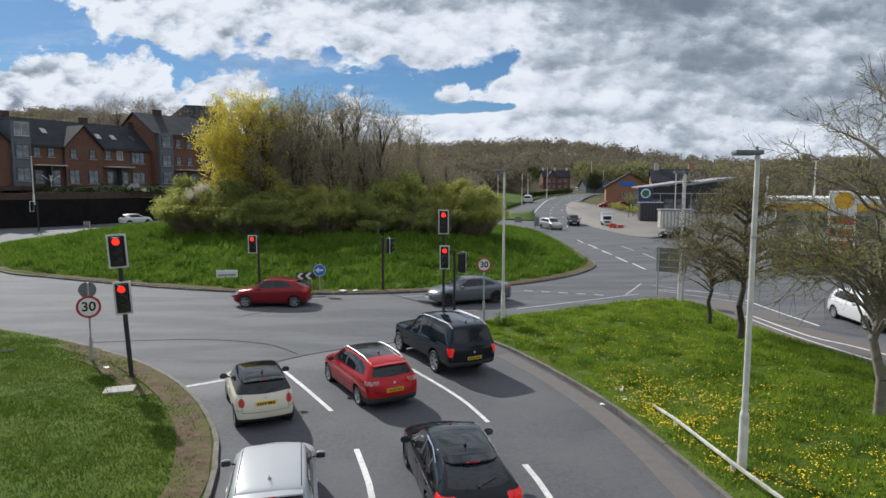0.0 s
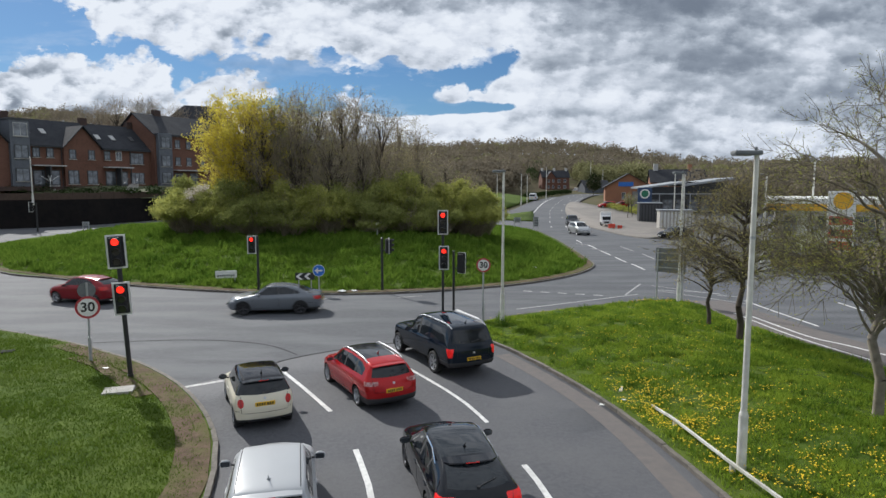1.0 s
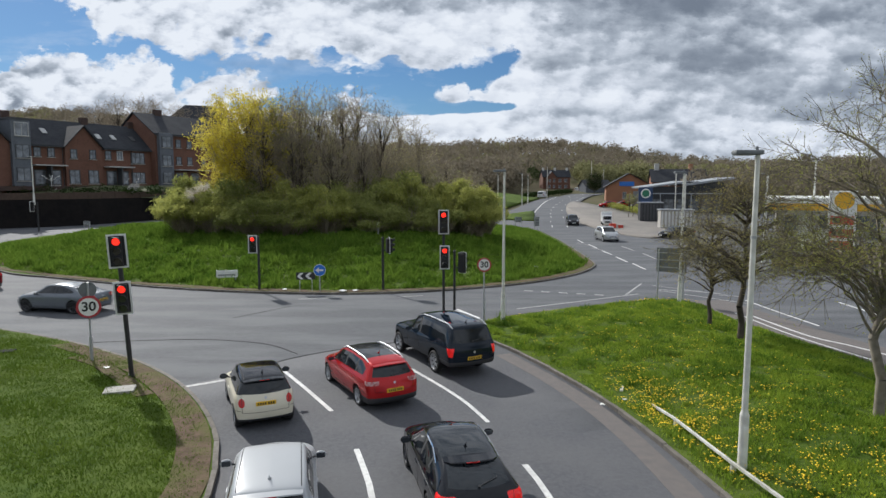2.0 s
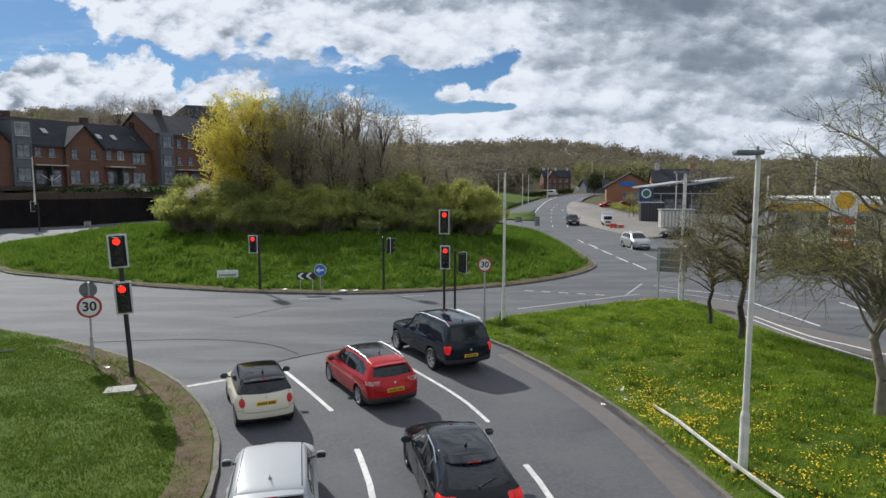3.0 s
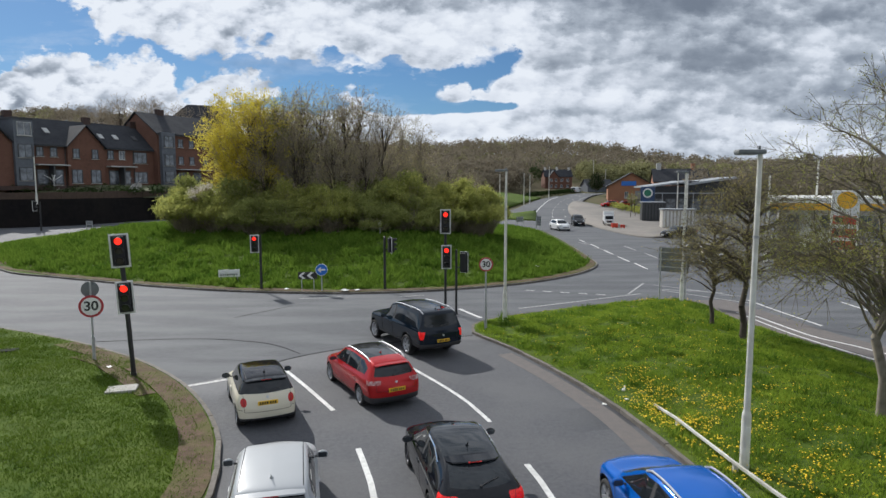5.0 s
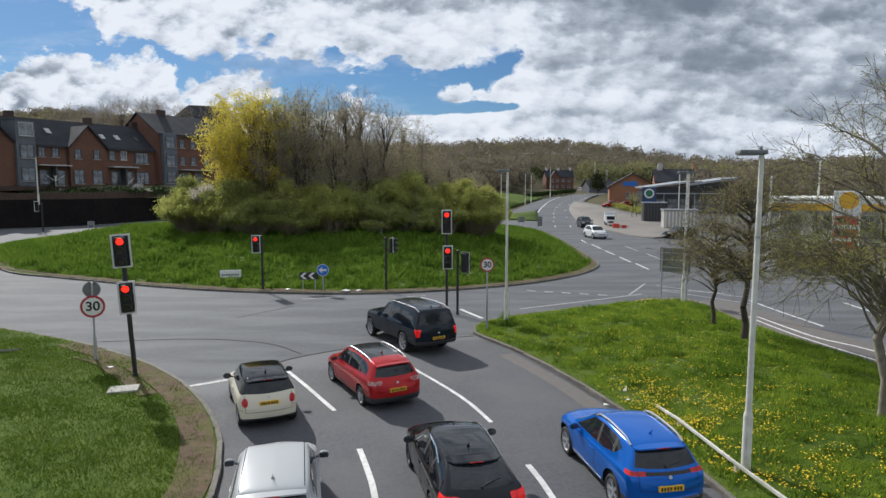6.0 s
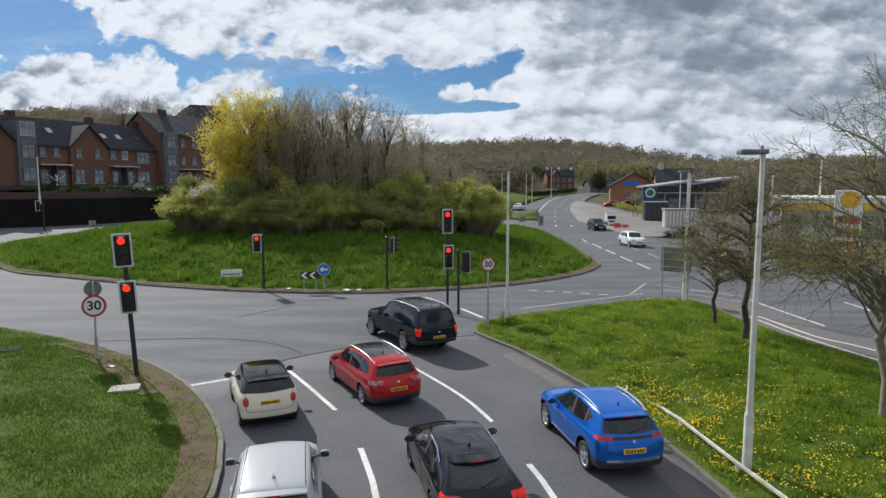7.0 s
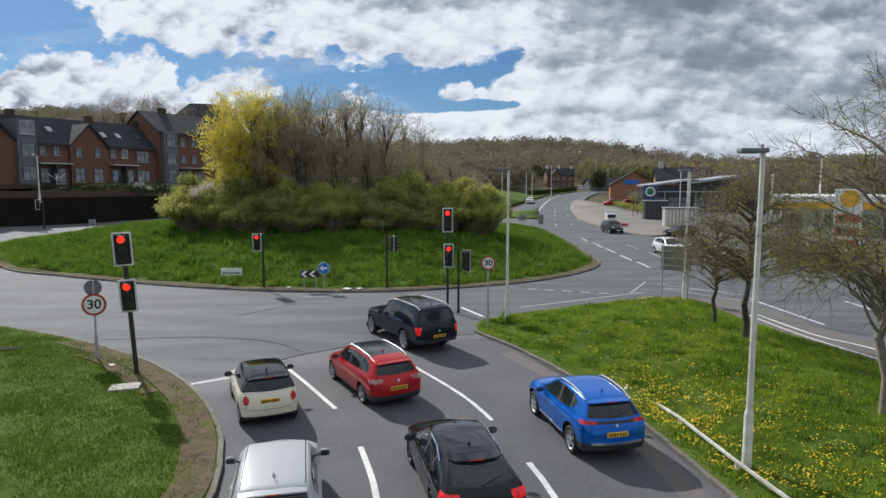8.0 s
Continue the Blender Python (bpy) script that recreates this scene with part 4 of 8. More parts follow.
    for k, (kind, _, _s) in enumerate(regions):
        if kind == "arch":
            continue
        f = lab == k
        if kind in ("side_window", "pillar", "tail_light", "headlight", "arch_trim"):
            for s in (1, -1):
                fs = f & (np.sign(C[:, 1]) == s)
                if kind == "side_window":
                    cuts = sorted(X(a) for a, _ in style["posts"])
                    band = np.searchsorted(cuts, C[:, 0])
                    for b in np.unique(band[fs]):
                        keep[(kind, k, s, int(b))] = fs & (band == b)
                else:
                    keep[(kind, k, s, 0)] = fs
        else:
            keep[(kind, k, 0, 0)] = f
    mats = {"body": body, "roof": M_CARGLASS if glass_roof else roof, "lower_trim": M_TRIM, "pillar": M_TRIM if not wrap else M_CARGLASS, "arch_trim": M_TRIM, "headlight": M_CLEAR, "tail_light": M_BRAKE if lit else M_CLEARTAIL if tail_clear else M_TAIL}
    labels = {"roof": "dark glass roof panel" if glass_roof else "contrasting dark roof", "lower_trim": "black plastic lower trim"}
    for (kind, *_), f in keep.items():
        if f.any():
            G = F[f]
            for piece in loose_pieces(G) if kind in ("pillar", "side_window", "tail_light", "headlight", "arch_trim") else [range(len(G))]:
                skin_part(kind, V, G[list(piece)], mats.get(kind, M_CARGLASS), car, labels.get(kind, ""))
    tree = BVHTree.FromPolygons(V.tolist(), F.tolist())

    def hit(o, d):
        p = tree.ray_cast(Vector(o), Vector(d))
        return (p[0], p[1] if p[1].dot(Vector(d)) < 0 else -p[1]) if p[0] is not None else (None, None)
    side_at = lambda x, z, s: hit((x, 3 * s, z), (0, -s, 0))
    rear_at = lambda y, z: hit((-half - 2, y, z), (1, 0, 0))
    top_at = lambda x, y: hit((x, y, 4), (0, 0, -1))

    def strip(nm, pts, width, mat, lift=0.003):
        pts = [p for p in pts if p[0] is not None]
        if len(pts) < 2:
            return
        vs, fs = [], []
        for i, (p, n) in enumerate(pts):
            d = (pts[min(i + 1, len(pts) - 1)][0] - pts[max(i - 1, 0)][0]).normalized()
            w = d.cross(n).normalized() * width / 2
            vs += [p + n * lift - w, p + n * lift + w, p - n * 0.01 + w, p - n * 0.01 - w]
        for i in range(len(pts) - 1):
            a = 4 * i
            fs += [(a, a + 1, a + 5, a + 4), (a + 1, a + 2, a + 6, a + 5), (a + 3, a, a + 4, a + 7)]
        ob = new(nm, mesh_of(nm, vs, fs, mat))
        ob.parent = car
    lerp = lambda a, b, n: [a + (b - a) * i / (n - 1) for i in range(n)]
    belt = [np.interp(x, [p[0] for p in style["rows"]], [p[3] for p in style["rows"]]) * kz for x in (0.3 * L0, 0.45 * L0, 0.7 * L0)]
    near = fine < 0.06
    for s in (1, -1):
        if near:
            for px, low in ((style["posts"][0][0], 0.30), (style["screen"][1] - 0.10, 0.36)):
                strip("door_seam", [side_at(X(px), z, s) for z in lerp(low + 0.02, belt[1] - 0.01, 9)], 0.011, M_WELL)
            strip("door_seam", [side_at(x, side_trim + 0.07, s) for x in lerp(max(xr + r + 0.12, X(0.5)), xr + wb - r - 0.10, 9)], 0.010, M_WELL)
            strip("bumper_seam", [side_at(x, 0.62 * belt[0], s) for x in lerp(-half + 0.10, xr - r - 0.07, 6)], 0.010, M_WELL)
        if near and not rails and not glass_roof:
            strip("roof_seam", [top_at(x, s * style["rows"][5][6] * ky * 0.86) for x in lerp(rf0 + 0.02, rf1 + 0.05, 13)], 0.016, M_WELL)
        if chrome:
            pts = style["glass"][0]
            strip("window_trim", [side_at(X(a), b * kz, s) for a, b in pts[1:]], 0.028, M_CHROME, 0.008)
        for x in (style["posts"][0][0] - 0.85 if style["posts"] else 2.0, style["posts"][0][0] + 0.16 if style["posts"] else 3.0):
            p, n = side_at(X(x), belt[1] - 0.13, s)
            if p is not None and x > 0.9:
                part("door_handle", boxed(p.x - 0.10, p.x + 0.10, p.y - 0.02, p.y + 0.02, p.z - 0.014, p.z + 0.018, None, 0.010), body, car)
        # mirror: a rounded shell on a short arm
        xm, zm = ws_b - 0.42, belt[2] + 0.085
        p, _ = side_at(xm, zm - 0.10, s)
        ym = abs(p.y) if p is not None else W * 0.47
        bm = bmesh.new()
        bmesh.ops.create_uvsphere(bm, u_segments=14, v_segments=9, radius=1.0)
        for v in bm.verts:
            v.co.x = min(v.co.x, 1) * (0.10 if v.co.x > 0 else 0.03)
            v.co = Vector((xm + v.co.x, s * (ym + 0.13) + v.co.y * 0.115, zm + v.co.z * 0.078))
        mir = part("wing_mirror", bm, roof or body, car, smooth=True)
        part("mirror_glass", boxed(xm - 0.034, xm - 0.026, s * (ym + 0.13) - 0.085, s * (ym + 0.13) + 0.085, zm - 0.052, zm + 0.052, None, 0.003), M_PANE_DARK, mir)
        part("mirror_arm", tubed((xm + 0.02, s * (ym - 0.06), zm - 0.05), (xm + 0.03, s * (ym + 0.06), zm - 0.03), 0.025, 0.02, 8), M_TRIM, car)
        if rails:
            line_r = [top_at(x, s * style["rows"][5][6] * ky * 0.93) for x in lerp(rf0 - (0.25 if style is ESTATE else 0), rf1, 9)]
            pts = [p + Vector((0, 0, 0.055 if 0 < i < 8 else 0.008)) for i, (p, n) in enumerate(line_r) if p is not None]
            bm = bmesh.new()
            for a, b in zip(pts, pts[1:]):
                tube(bm, a, b, 0.021, seg=8)
            for i in (3, 5):
                tube(bm, pts[i], pts[i] - Vector((0, 0, 0.06)), 0.02, seg=8)
            part("roof_rail", bm, M_ALLOY if rails != "black" else M_TRIM, car, "bright metal roof rail")
    # wheels in deep dark arches
    wheels = []
    for ax, ar in arches:
        for s in (1, -1):
            vs, fs = [], []
            seg = 20
            edge = []
            for k in range(seg + 1):
                a = math.pi * (-0.12 + 1.24 * k / seg)
                px, pz = ax + (ar + 0.004) * math.cos(a), r + (ar + 0.004) * math.sin(a)
                p, _ = side_at(ax + (ar + 0.03) * math.cos(a), max(0.2, r + (ar + 0.03) * math.sin(a)), s)
                y1 = (abs(p.y) if p is not None else W / 2) - 0.012
                vs += [(px, s * y1, pz), (px, s * (W / 2 - 0.36), pz)]
                edge.append(len(vs) - 1)
            fs = [(2 * k, 2 * k + 1, 2 * k + 3, 2 * k + 2) for k in range(seg)] + [edge]
            ob = new("wheel_arch", mesh_of("wheel_arch", vs, fs, M_WELL))
            ob.parent = car
            wheels.append(wheel_of(car, ax, s * (W / 2 - 0.125), r, W, rim, spokes))
    # number plates, badge, wiper, aerial
    pz = plate_z * H if plate_z else 0.46 * H
    p, _ = rear_at(0.15, pz)
    tx = (p.x if p is not None else -half) - 0.012
    pl = part("number_plate", boxed(tx - 0.008, tx + 0.03, -0.26, 0.26, pz - 0.055, pz + 0.055, None, 0.006), M_YPLATE, car, "yellow rear number plate")
    for k in range(7):
        y = 0.20 - k * 0.062 - (0.02 if k > 3 else 0)
        part("plate_bar", boxed(tx - 0.0115, tx - 0.0075, y - 0.019, y + 0.019, pz - 0.036, pz + 0.036), M_INK, pl)
    part("number_plate", boxed(half, half + 0.03, -0.26, 0.26, 0.30 * H - 0.055, 0.30 * H + 0.055, None, 0.006), M_WPLATE, car, "white front number plate")
    part("grille", boxed(half - 0.05, half + 0.022, -0.4, 0.4, 0.345 * H, 0.40 * H, None, 0.015), M_TRIM, car)
    bz = min(pz + 0.20, rear_z0 - 0.09)
    p, n = rear_at(0, bz)
    if p is not None:
        part("badge", tubed(p - n * 0.01, p + n * 0.014, 0.036, seg=18), M_ALLOY, car)
    if style is not VAN and style is not SALOON:
        zc = rear_z0 + 0.10 * (rear_z1 - rear_z0)
        a, b = rear_at(0.02, zc), rear_at(-0.36, zc + 0.06)
        if a[0] is not None and b[0] is not None:
            part("rear_wiper", tube(tubed(a[0] + a[1] * 0.02, b[0] + b[1] * 0.018, 0.013, 0.008, 6), a[0], a[0] + a[1] * 0.035, 0.03, seg=10), M_TRIM, car)
    p, n = top_at(rf0 + 0.28, 0)
    if p is not None and style is not VAN:
        part("aerial", tube(tubed(p - Vector((0, 0, 0.02)), p + Vector((-0.03, 0, 0.03)), 0.045, 0.02, 10), p + Vector((-0.03, 0, 0.02)), p + Vector((-0.10, 0, 0.11)), 0.012, 0.006, 6), roof or body, car)
    if spoiler:
        V2, F2 = [], []
        z0 = rear_z1 + 0.012
        n = 13
        for i in range(n):
            y = (2 * i / (n - 1) - 1) * rear_b * 1.04
            p, _ = rear_at(y, z0)
            q = p if p is not None else Vector((X(style["roof"][0]), y, z0))
            drop = 0.03 * (abs(y) / rear_b) ** 3
            V2 += [(q.x + 0.14, y, z0 + 0.055 - drop), (q.x - 0.11, y, z0 + 0.035 - drop), (q.x - 0.12, y, z0 + 0.012 - drop), (q.x + 0.04, y, z0 - 0.01)]
        for i in range(n - 1):
            a = 4 * i
            F2 += [(a + k, a + 4 + k, a + 5 + k, a + 1 + k) for k in range(3)]
        F2 += [(0, 1, 2, 3), (4 * n - 4, 4 * n - 1, 4 * n - 2, 4 * n - 3)]
        sp = new("spoiler", mesh_of("spoiler", V2, F2, roof or body, False))
        sp.parent = car
        cx = V2[4 * (n // 2) + 1][0]
        part("high_brake_light", boxed(cx - 0.008, cx + 0.03, -0.13, 0.13, z0 + 0.014, z0 + 0.03), M_TAIL, sp)
    if light_bar:
        strip("light_bar", [rear_at(y, 0.5 * (l0 + l1)) for y in lerp(-ly - 0.03, ly + 0.03, 13)], l1 - l0, M_INK, 0.006)
        strip("chrome_strip", [rear_at(y, tail_trim + 0.01) for y in lerp(-0.62, 0.62, 13)], 0.055, M_CHROME, 0.03)
        for s in (1, -1):
            strip("sill_strip", [side_at(x, side_trim + 0.06, s) for x in lerp(xr + r + 0.16, xr + wb - r - 0.16, 7)], 0.05, M_CHROME, 0.012)
    if near:
        strip("tailgate_seam", [rear_at(y, tail_trim + 0.17) for y in lerp(-0.60, 0.60, 11)], 0.010, M_WELL)
        for s in (1, -1):
            strip("tailgate_seam", [rear_at(s * (0.60 + 0.02 * (z - tail_trim)), z) for z in lerp(tail_trim + 0.17, rear_z0 - 0.02, 7)], 0.010, M_WELL)
    if fast:
        for s in (1, -1):
            part("exhaust", tubed((-half - 0.01, s * 0.50, 0.30), (-half + 0.25, s * 0.50, 0.30), 0.05, seg=14), M_CHROME, car)
    return car, wheels


NEAR = 0.045
mini, _ = build_car("hatchback", pose(-5.42, 17.62, gz(-5.38, 17.66), 0, 0, 114.0), MINI, 3.55, 1.58, 1.37, 2.36, 0.29, P_CREAM, "cream small hatchback with black roof waiting at the lights", roof=P_BLACK, spoiler=True, wrap=True,
                    plate_z=0.525, fine=NEAR, tail_trim=0.33, axle=0.60)
estate, _ = build_car("estate_car", pose(-2.46, 19.36, 0, 0, 0, 119.5), ESTATE, 4.40, 1.68, 1.42, 2.60, 0.305, P_RED, "bright red estate car with silver roof rails waiting", rails=True, glass_roof=True, spoiler=True,
                      tail_clear=True, plate_z=0.44, fine=NEAR, tail_trim=0.43, axle=0.93)
civic, _ = build_car("hatchback", pose(0.23, 12.72, 0, 0, 0, 103), FASTBACK, 4.40, 1.70, 1.39, 2.62, 0.32, P_BLACK, "glossy black sloping-backed hatchback waiting in the queue", rim=M_DARKALLOY, lit=True, spoiler=True, glass_roof=True,
                     plate_z=0.44, fast=True, chrome=True, fine=NEAR, tail_trim=0.42, axle=0.94)
suv, _ = build_car("hatchback", pose(-3.30, 11.56, 0, 0, 0, 103), HATCH, 4.0, 1.66, 1.45, 2.50, 0.32, P_PALE, "white hatchback waiting behind a cream hatchback", spoiler=True, fine=NEAR, axle=0.76)
pickup, pickup_wheels = build_car("pickup_truck", pose(-0.13, 22.72, 0, 0, 0, 117.3), CANOPY, 5.18, 1.90, 1.80, 3.06, 0.385, P_NAVY, "blue-black pickup truck with a hard canopy creeping forward", "pickup truck", rails=True, lit=True,
                                  plate_z=0.395, fine=NEAR, tail_trim=0.60, side_trim=0.46, axle=1.25, cladding=0.47, spokes=6)
blue, blue_wheels = build_car("crossover_car", pose(3.5, 15.88, 0, 0, 0, 102.3), CROSSOVER, 4.16, 1.68, 1.48, 2.52, 0.33, P_BLUE, "bright blue crossover car rolling up the outer lane", cladding=0.34, spoiler=True, rim=M_ALLOY,
                              plate_z=0.485, light_bar=True, fine=NEAR, tail_trim=0.50, rails=True, axle=0.83)
redhatch, redhatch_wheels = build_car("hatchback", pose(-9.25, 33.4, 0, 0, 0, 180), FASTBACK, 4.20, 1.76, 1.47, 2.60, 0.315, P_DARKRED, "dark red hatchback driving round the roundabout", spoiler=True, fine=0.055)
saloon, saloon_wheels = build_car("saloon_car", pose(1.35, 34.2, 0, 0, 0, 180), SALOON, 4.76, 1.84, 1.43, 2.82, 0.335, P_GREY, "grey saloon car driving round the roundabout", rim=M_DARKALLOY, fast=True, fine=0.055, axle=1.05)
whiteback, whiteback_wheels = build_car("crossover_car", pose(-40.5, 83.2, 0), CROSSOVER, 4.45, 1.82, 1.60, 2.65, 0.335, P_WHITE, "white crossover car on the far side of the roundabout", cladding=0.34)
whiteside, whiteside_wheels = build_car("hatchback", pose(19, 28, 0), HATCH, 4.1, 1.76, 1.5, 2.55, 0.31, P_WHITE, "white hatchback passing behind the verge trees")
silver, silver_wheels = build_car("crossover_car", pose(15.8, 90.4, 0), HATCH, 4.45, 1.82, 1.64, 2.62, 0.335, P_SILVER, "silver crossover car joining the roundabout", rails=True)
mpv, mpv_wheels = build_car("people_carrier", pose(20.4, 97.4, 0), ESTATE, 4.4, 1.8, 1.64, 2.7, 0.32, P_BLACK, "dark people carrier waiting to join the roundabout")
white2, white2_wheels = build_car("hatchback", pose(7.3, 100.6, 0), HATCH, 4.0, 1.74, 1.5, 2.55, 0.31, P_WHITE, "small white hatchback joining the roundabout")
white3, white3_wheels = build_car("hatchback", pose(9, 119, 0), SALOON, 4.3, 1.78, 1.46, 2.6, 0.31, P_WHITE, "white car climbing the far road away")
van, van_wheels = build_car("van", pose(21.8, 158.9, 0), VAN, 5.0, 1.95, 1.95, 3.1, 0.33, P_WHITE, "white van driving away up the far road", "van")
# ---- street furniture ----
M_STEEL = surf("galvanised_steel", (0.42, 0.43, 0.43), (0.33, 0.34, 0.34), 6.0, 0.55, metal=0.35)
M_COLUMN = surf("pale_lamp_column", (0.72, 0.71, 0.65), (0.60, 0.59, 0.53), 3.0, 0.6, c3=(0.30, 0.29, 0.25), scale3=1.6, mix3=0.4)
M_BLACKPOLE = surf("black_pole", (0.014, 0.014, 0.015), (0.024, 0.024, 0.024), 8.0, 0.45)
M_BACKBOARD = surf("signal_backboard", (0.010, 0.010, 0.011), rough=0.7)
M_EDGE = surf("white_border", (0.66, 0.66, 0.64), (0.54, 0.54, 0.52), 12.0, 0.6)
M_REDLAMP = surf("lit_red_signal", (1.0, 0.022, 0.010), rough=0.3, emit=1.7)
M_DIMLENS = surf("unlit_lens", (0.020, 0.022, 0.020), rough=0.15, coat=0.5)
M_SIGNRED = surf("sign_red", (0.42, 0.035, 0.045), (0.36, 0.03, 0.04), 10.0, 0.4)
M_SIGNWHITE = surf("sign_white", (0.76, 0.76, 0.73), (0.66, 0.66, 0.63), 6.0, 0.45)
M_SIGNBLUE = surf("sign_blue", (0.02, 0.16, 0.55), (0.02, 0.13, 0.47), 8.0, 0.4)
M_SIGNGREY = surf("sign_back", (0.17, 0.185, 0.19), (0.12, 0.13, 0.135), 3.0, 0.6)
M_CONC = surf("concrete_slab", (0.42, 0.40, 0.37), (0.30, 0.29, 0.26), 5.0, 0.9, 0.4, 50.0)
M_WHITEWOOD = surf("white_painted_rail", (0.62, 0.62, 0.58), (0.46, 0.45, 0.40), 3.0, 0.6, c3=(0.26, 0.24, 0.19), scale3=1.5, mix3=0.5)


def disc(x, y, z, r, thick, seg=28):
    """A round plate facing -y."""
    bm = bmesh.new()
    bmesh.ops.create_cone(bm, cap_ends=True, segments=seg, radius1=r, radius2=r, depth=thick, matrix=Matrix.Translation((x, y, z)) @ Matrix.Rotation(math.pi / 2, 4, "X"))
    return bm


def letters(text, size, m, material, parent, name="lettering"):
    cu = bpy.data.curves.new(name, "FONT")
    cu.body, cu.size, cu.extrude, cu.align_x, cu.align_y, cu.offset = text, size, 0.003, "CENTER", "CENTER", 0.025 * size
    tmp = bpy.data.objects.new(name, cu)
    me = bpy.data.meshes.new_from_object(tmp)
    bpy.data.objects.remove(tmp)
    me.materials.clear()
    me.materials.append(material)
    ob = new(name, me)
    ob.parent = parent
    ob.matrix_basis = m
    return ob


def signal_head(parent, x, z, w, h, lit=True, facing=0.0, lean=0.0):
    """Three-lens signal with a white-edged backboard, facing -y of its thing."""
    H = new("signal_head")
    H.parent = parent
    H.matrix_basis = pose(x, -0.10, z, 0, lean, facing)
    board = part("backboard", boxed(-w / 2, w / 2, 0, 0.03, -h / 2, h / 2, None, 0.02), M_BACKBOARD, H)
    t = 0.055
    bm = bmesh.new()
    for a in ((-w / 2 - 0.002, -w / 2 + t, -h / 2, h / 2), (w / 2 - t, w / 2 + 0.002, -h / 2, h / 2), (-w / 2 + t, w / 2 - t, h / 2 - t, h / 2 + 0.002), (-w / 2 + t, w / 2 - t, -h / 2 - 0.002, -h / 2 + t)):
        box(bm, a[0], a[1], -0.006, 0.028, a[2], a[3])
    part("white_border", bm, M_EDGE, H)
    part("housing", boxed(-0.15, 0.15, -0.16, 0.0, -h * 0.42, h * 0.42, None, 0.03), M_BACKBOARD, H)
    part("housing_back", boxed(-0.16, 0.16, 0.032, 0.20, -h * 0.43, h * 0.43, None, 0.03), M_BACKBOARD, H)
    for k in range(3):
        zz = h * 0.29 * (1 - k)
        part("lens", disc(0, -0.165, zz, 0.115, 0.02, 20), M_REDLAMP if (lit and k == 0) else M_DIMLENS, H, "lit red lens" if (lit and k == 0) else "")
        V, F = [], []
        seg = 12
        for q in range(seg + 1):
            a = math.pi * (-0.05 + 1.1 * q / seg)
            for yy, rr in ((-0.16, 0.13), (-0.34 + 0.10 * abs(q / seg - 0.5), 0.13), (-0.33 + 0.10 * abs(q / seg - 0.5), 0.122), (-0.16, 0.122)):
                V.append((rr * math.cos(a), yy, zz + rr * math.sin(a)))
        for q in range(seg):
            for c in range(3):
                F.append((4 * q + c, 4 * q + c + 1, 4 * q + c + 5, 4 * q + c + 4))
        v = new("visor", mesh_of("visor", V, F, M_BACKBOARD))
        v.parent = H
    return H


def traffic_signal(x, y, z, height, heads, label, face=0.0, lean=0.0, radius=0.07):
    s = thing("traffic_signal", pose(x, y, z, 0, lean, 0) @ pose(0, 0, 0, 0, 0, face), label, "traffic signal", "traffic signals")
    part("pole", tubed((0, 0, -0.1), (0, 0, height), radius, seg=16), M_BLACKPOLE, s)
    part("base_collar", tubed((0, 0, -0.1), (0, 0, 0.12), radius * 1.35, radius * 1.2, 16), M_BLACKPOLE, s)
    part("pole_cap", tubed((0, 0, height), (0, 0, height + 0.04), radius * 1.1, radius * 0.5, 12), M_BLACKPOLE, s)
    for hx, hz, w, h, lit, turn in heads:
        signal_head(s, hx, hz, w, h, lit, turn)
        part("bracket", boxed(min(0, hx) - 0.02, max(0, hx) + 0.02, -0.06, 0.02, hz - 0.30, hz - 0.25), M_BLACKPOLE, s)
    return s


def zat(x, y, outline, f):
    return f(x, y, float(edge_dist(outline, np.array([x]), np.array([y]))[0]))


LZ = zat(-10.33, 20.07, LEFT, left_z)
traffic_signal(-10.33, 20.07, LZ, 4.1, [(-0.02, 4.20, 0.58, 1.10, True, 0), (0.0, 2.66, 0.52, 1.08, True, 0)], "tilted black traffic signal with two red-lit heads", 21, -3.0, 0.075)
traffic_signal(0.03, 31.05, 0.05, 4.75, [(0, 4.62, 0.52, 1.22, True, 0), (0.05, 2.84, 0.50, 1.20, True, 0)], "tall black traffic signal with two red-lit heads", 0, 0, 0.065)
traffic_signal(0.57, 30.77, 0.05, 3.2, [(0.40, 2.62, 0.42, 1.05, False, 150)], "black traffic signal post with a head turned away", 0, 0, 0.06)
IZ = lambda x, y: zat(x, y, ISLAND, island_z)
traffic_signal(-11.22, 37.53, IZ(-11.22, 37.53), 3.3, [(-0.32, 2.80, 0.52, 1.10, True, 0)], "black traffic signal with one red-lit head on the island", 10, 0, 0.075)
traffic_signal(-3.65, 37.4, IZ(-3.65, 37.4), 3.2, [(0.42, 2.72, 0.40, 1.0, False, 105)], "black traffic signal with a head turned sideways", 0, 0, 0.075)
traffic_signal(-51.2, 78.5, gz(-51.2, 78.5) + 0.05, 3.6, [(-0.55, 3.1, 0.75, 1.3, False, 60)], "distant black traffic signal beside the dark wall", 25, 0, 0.10)


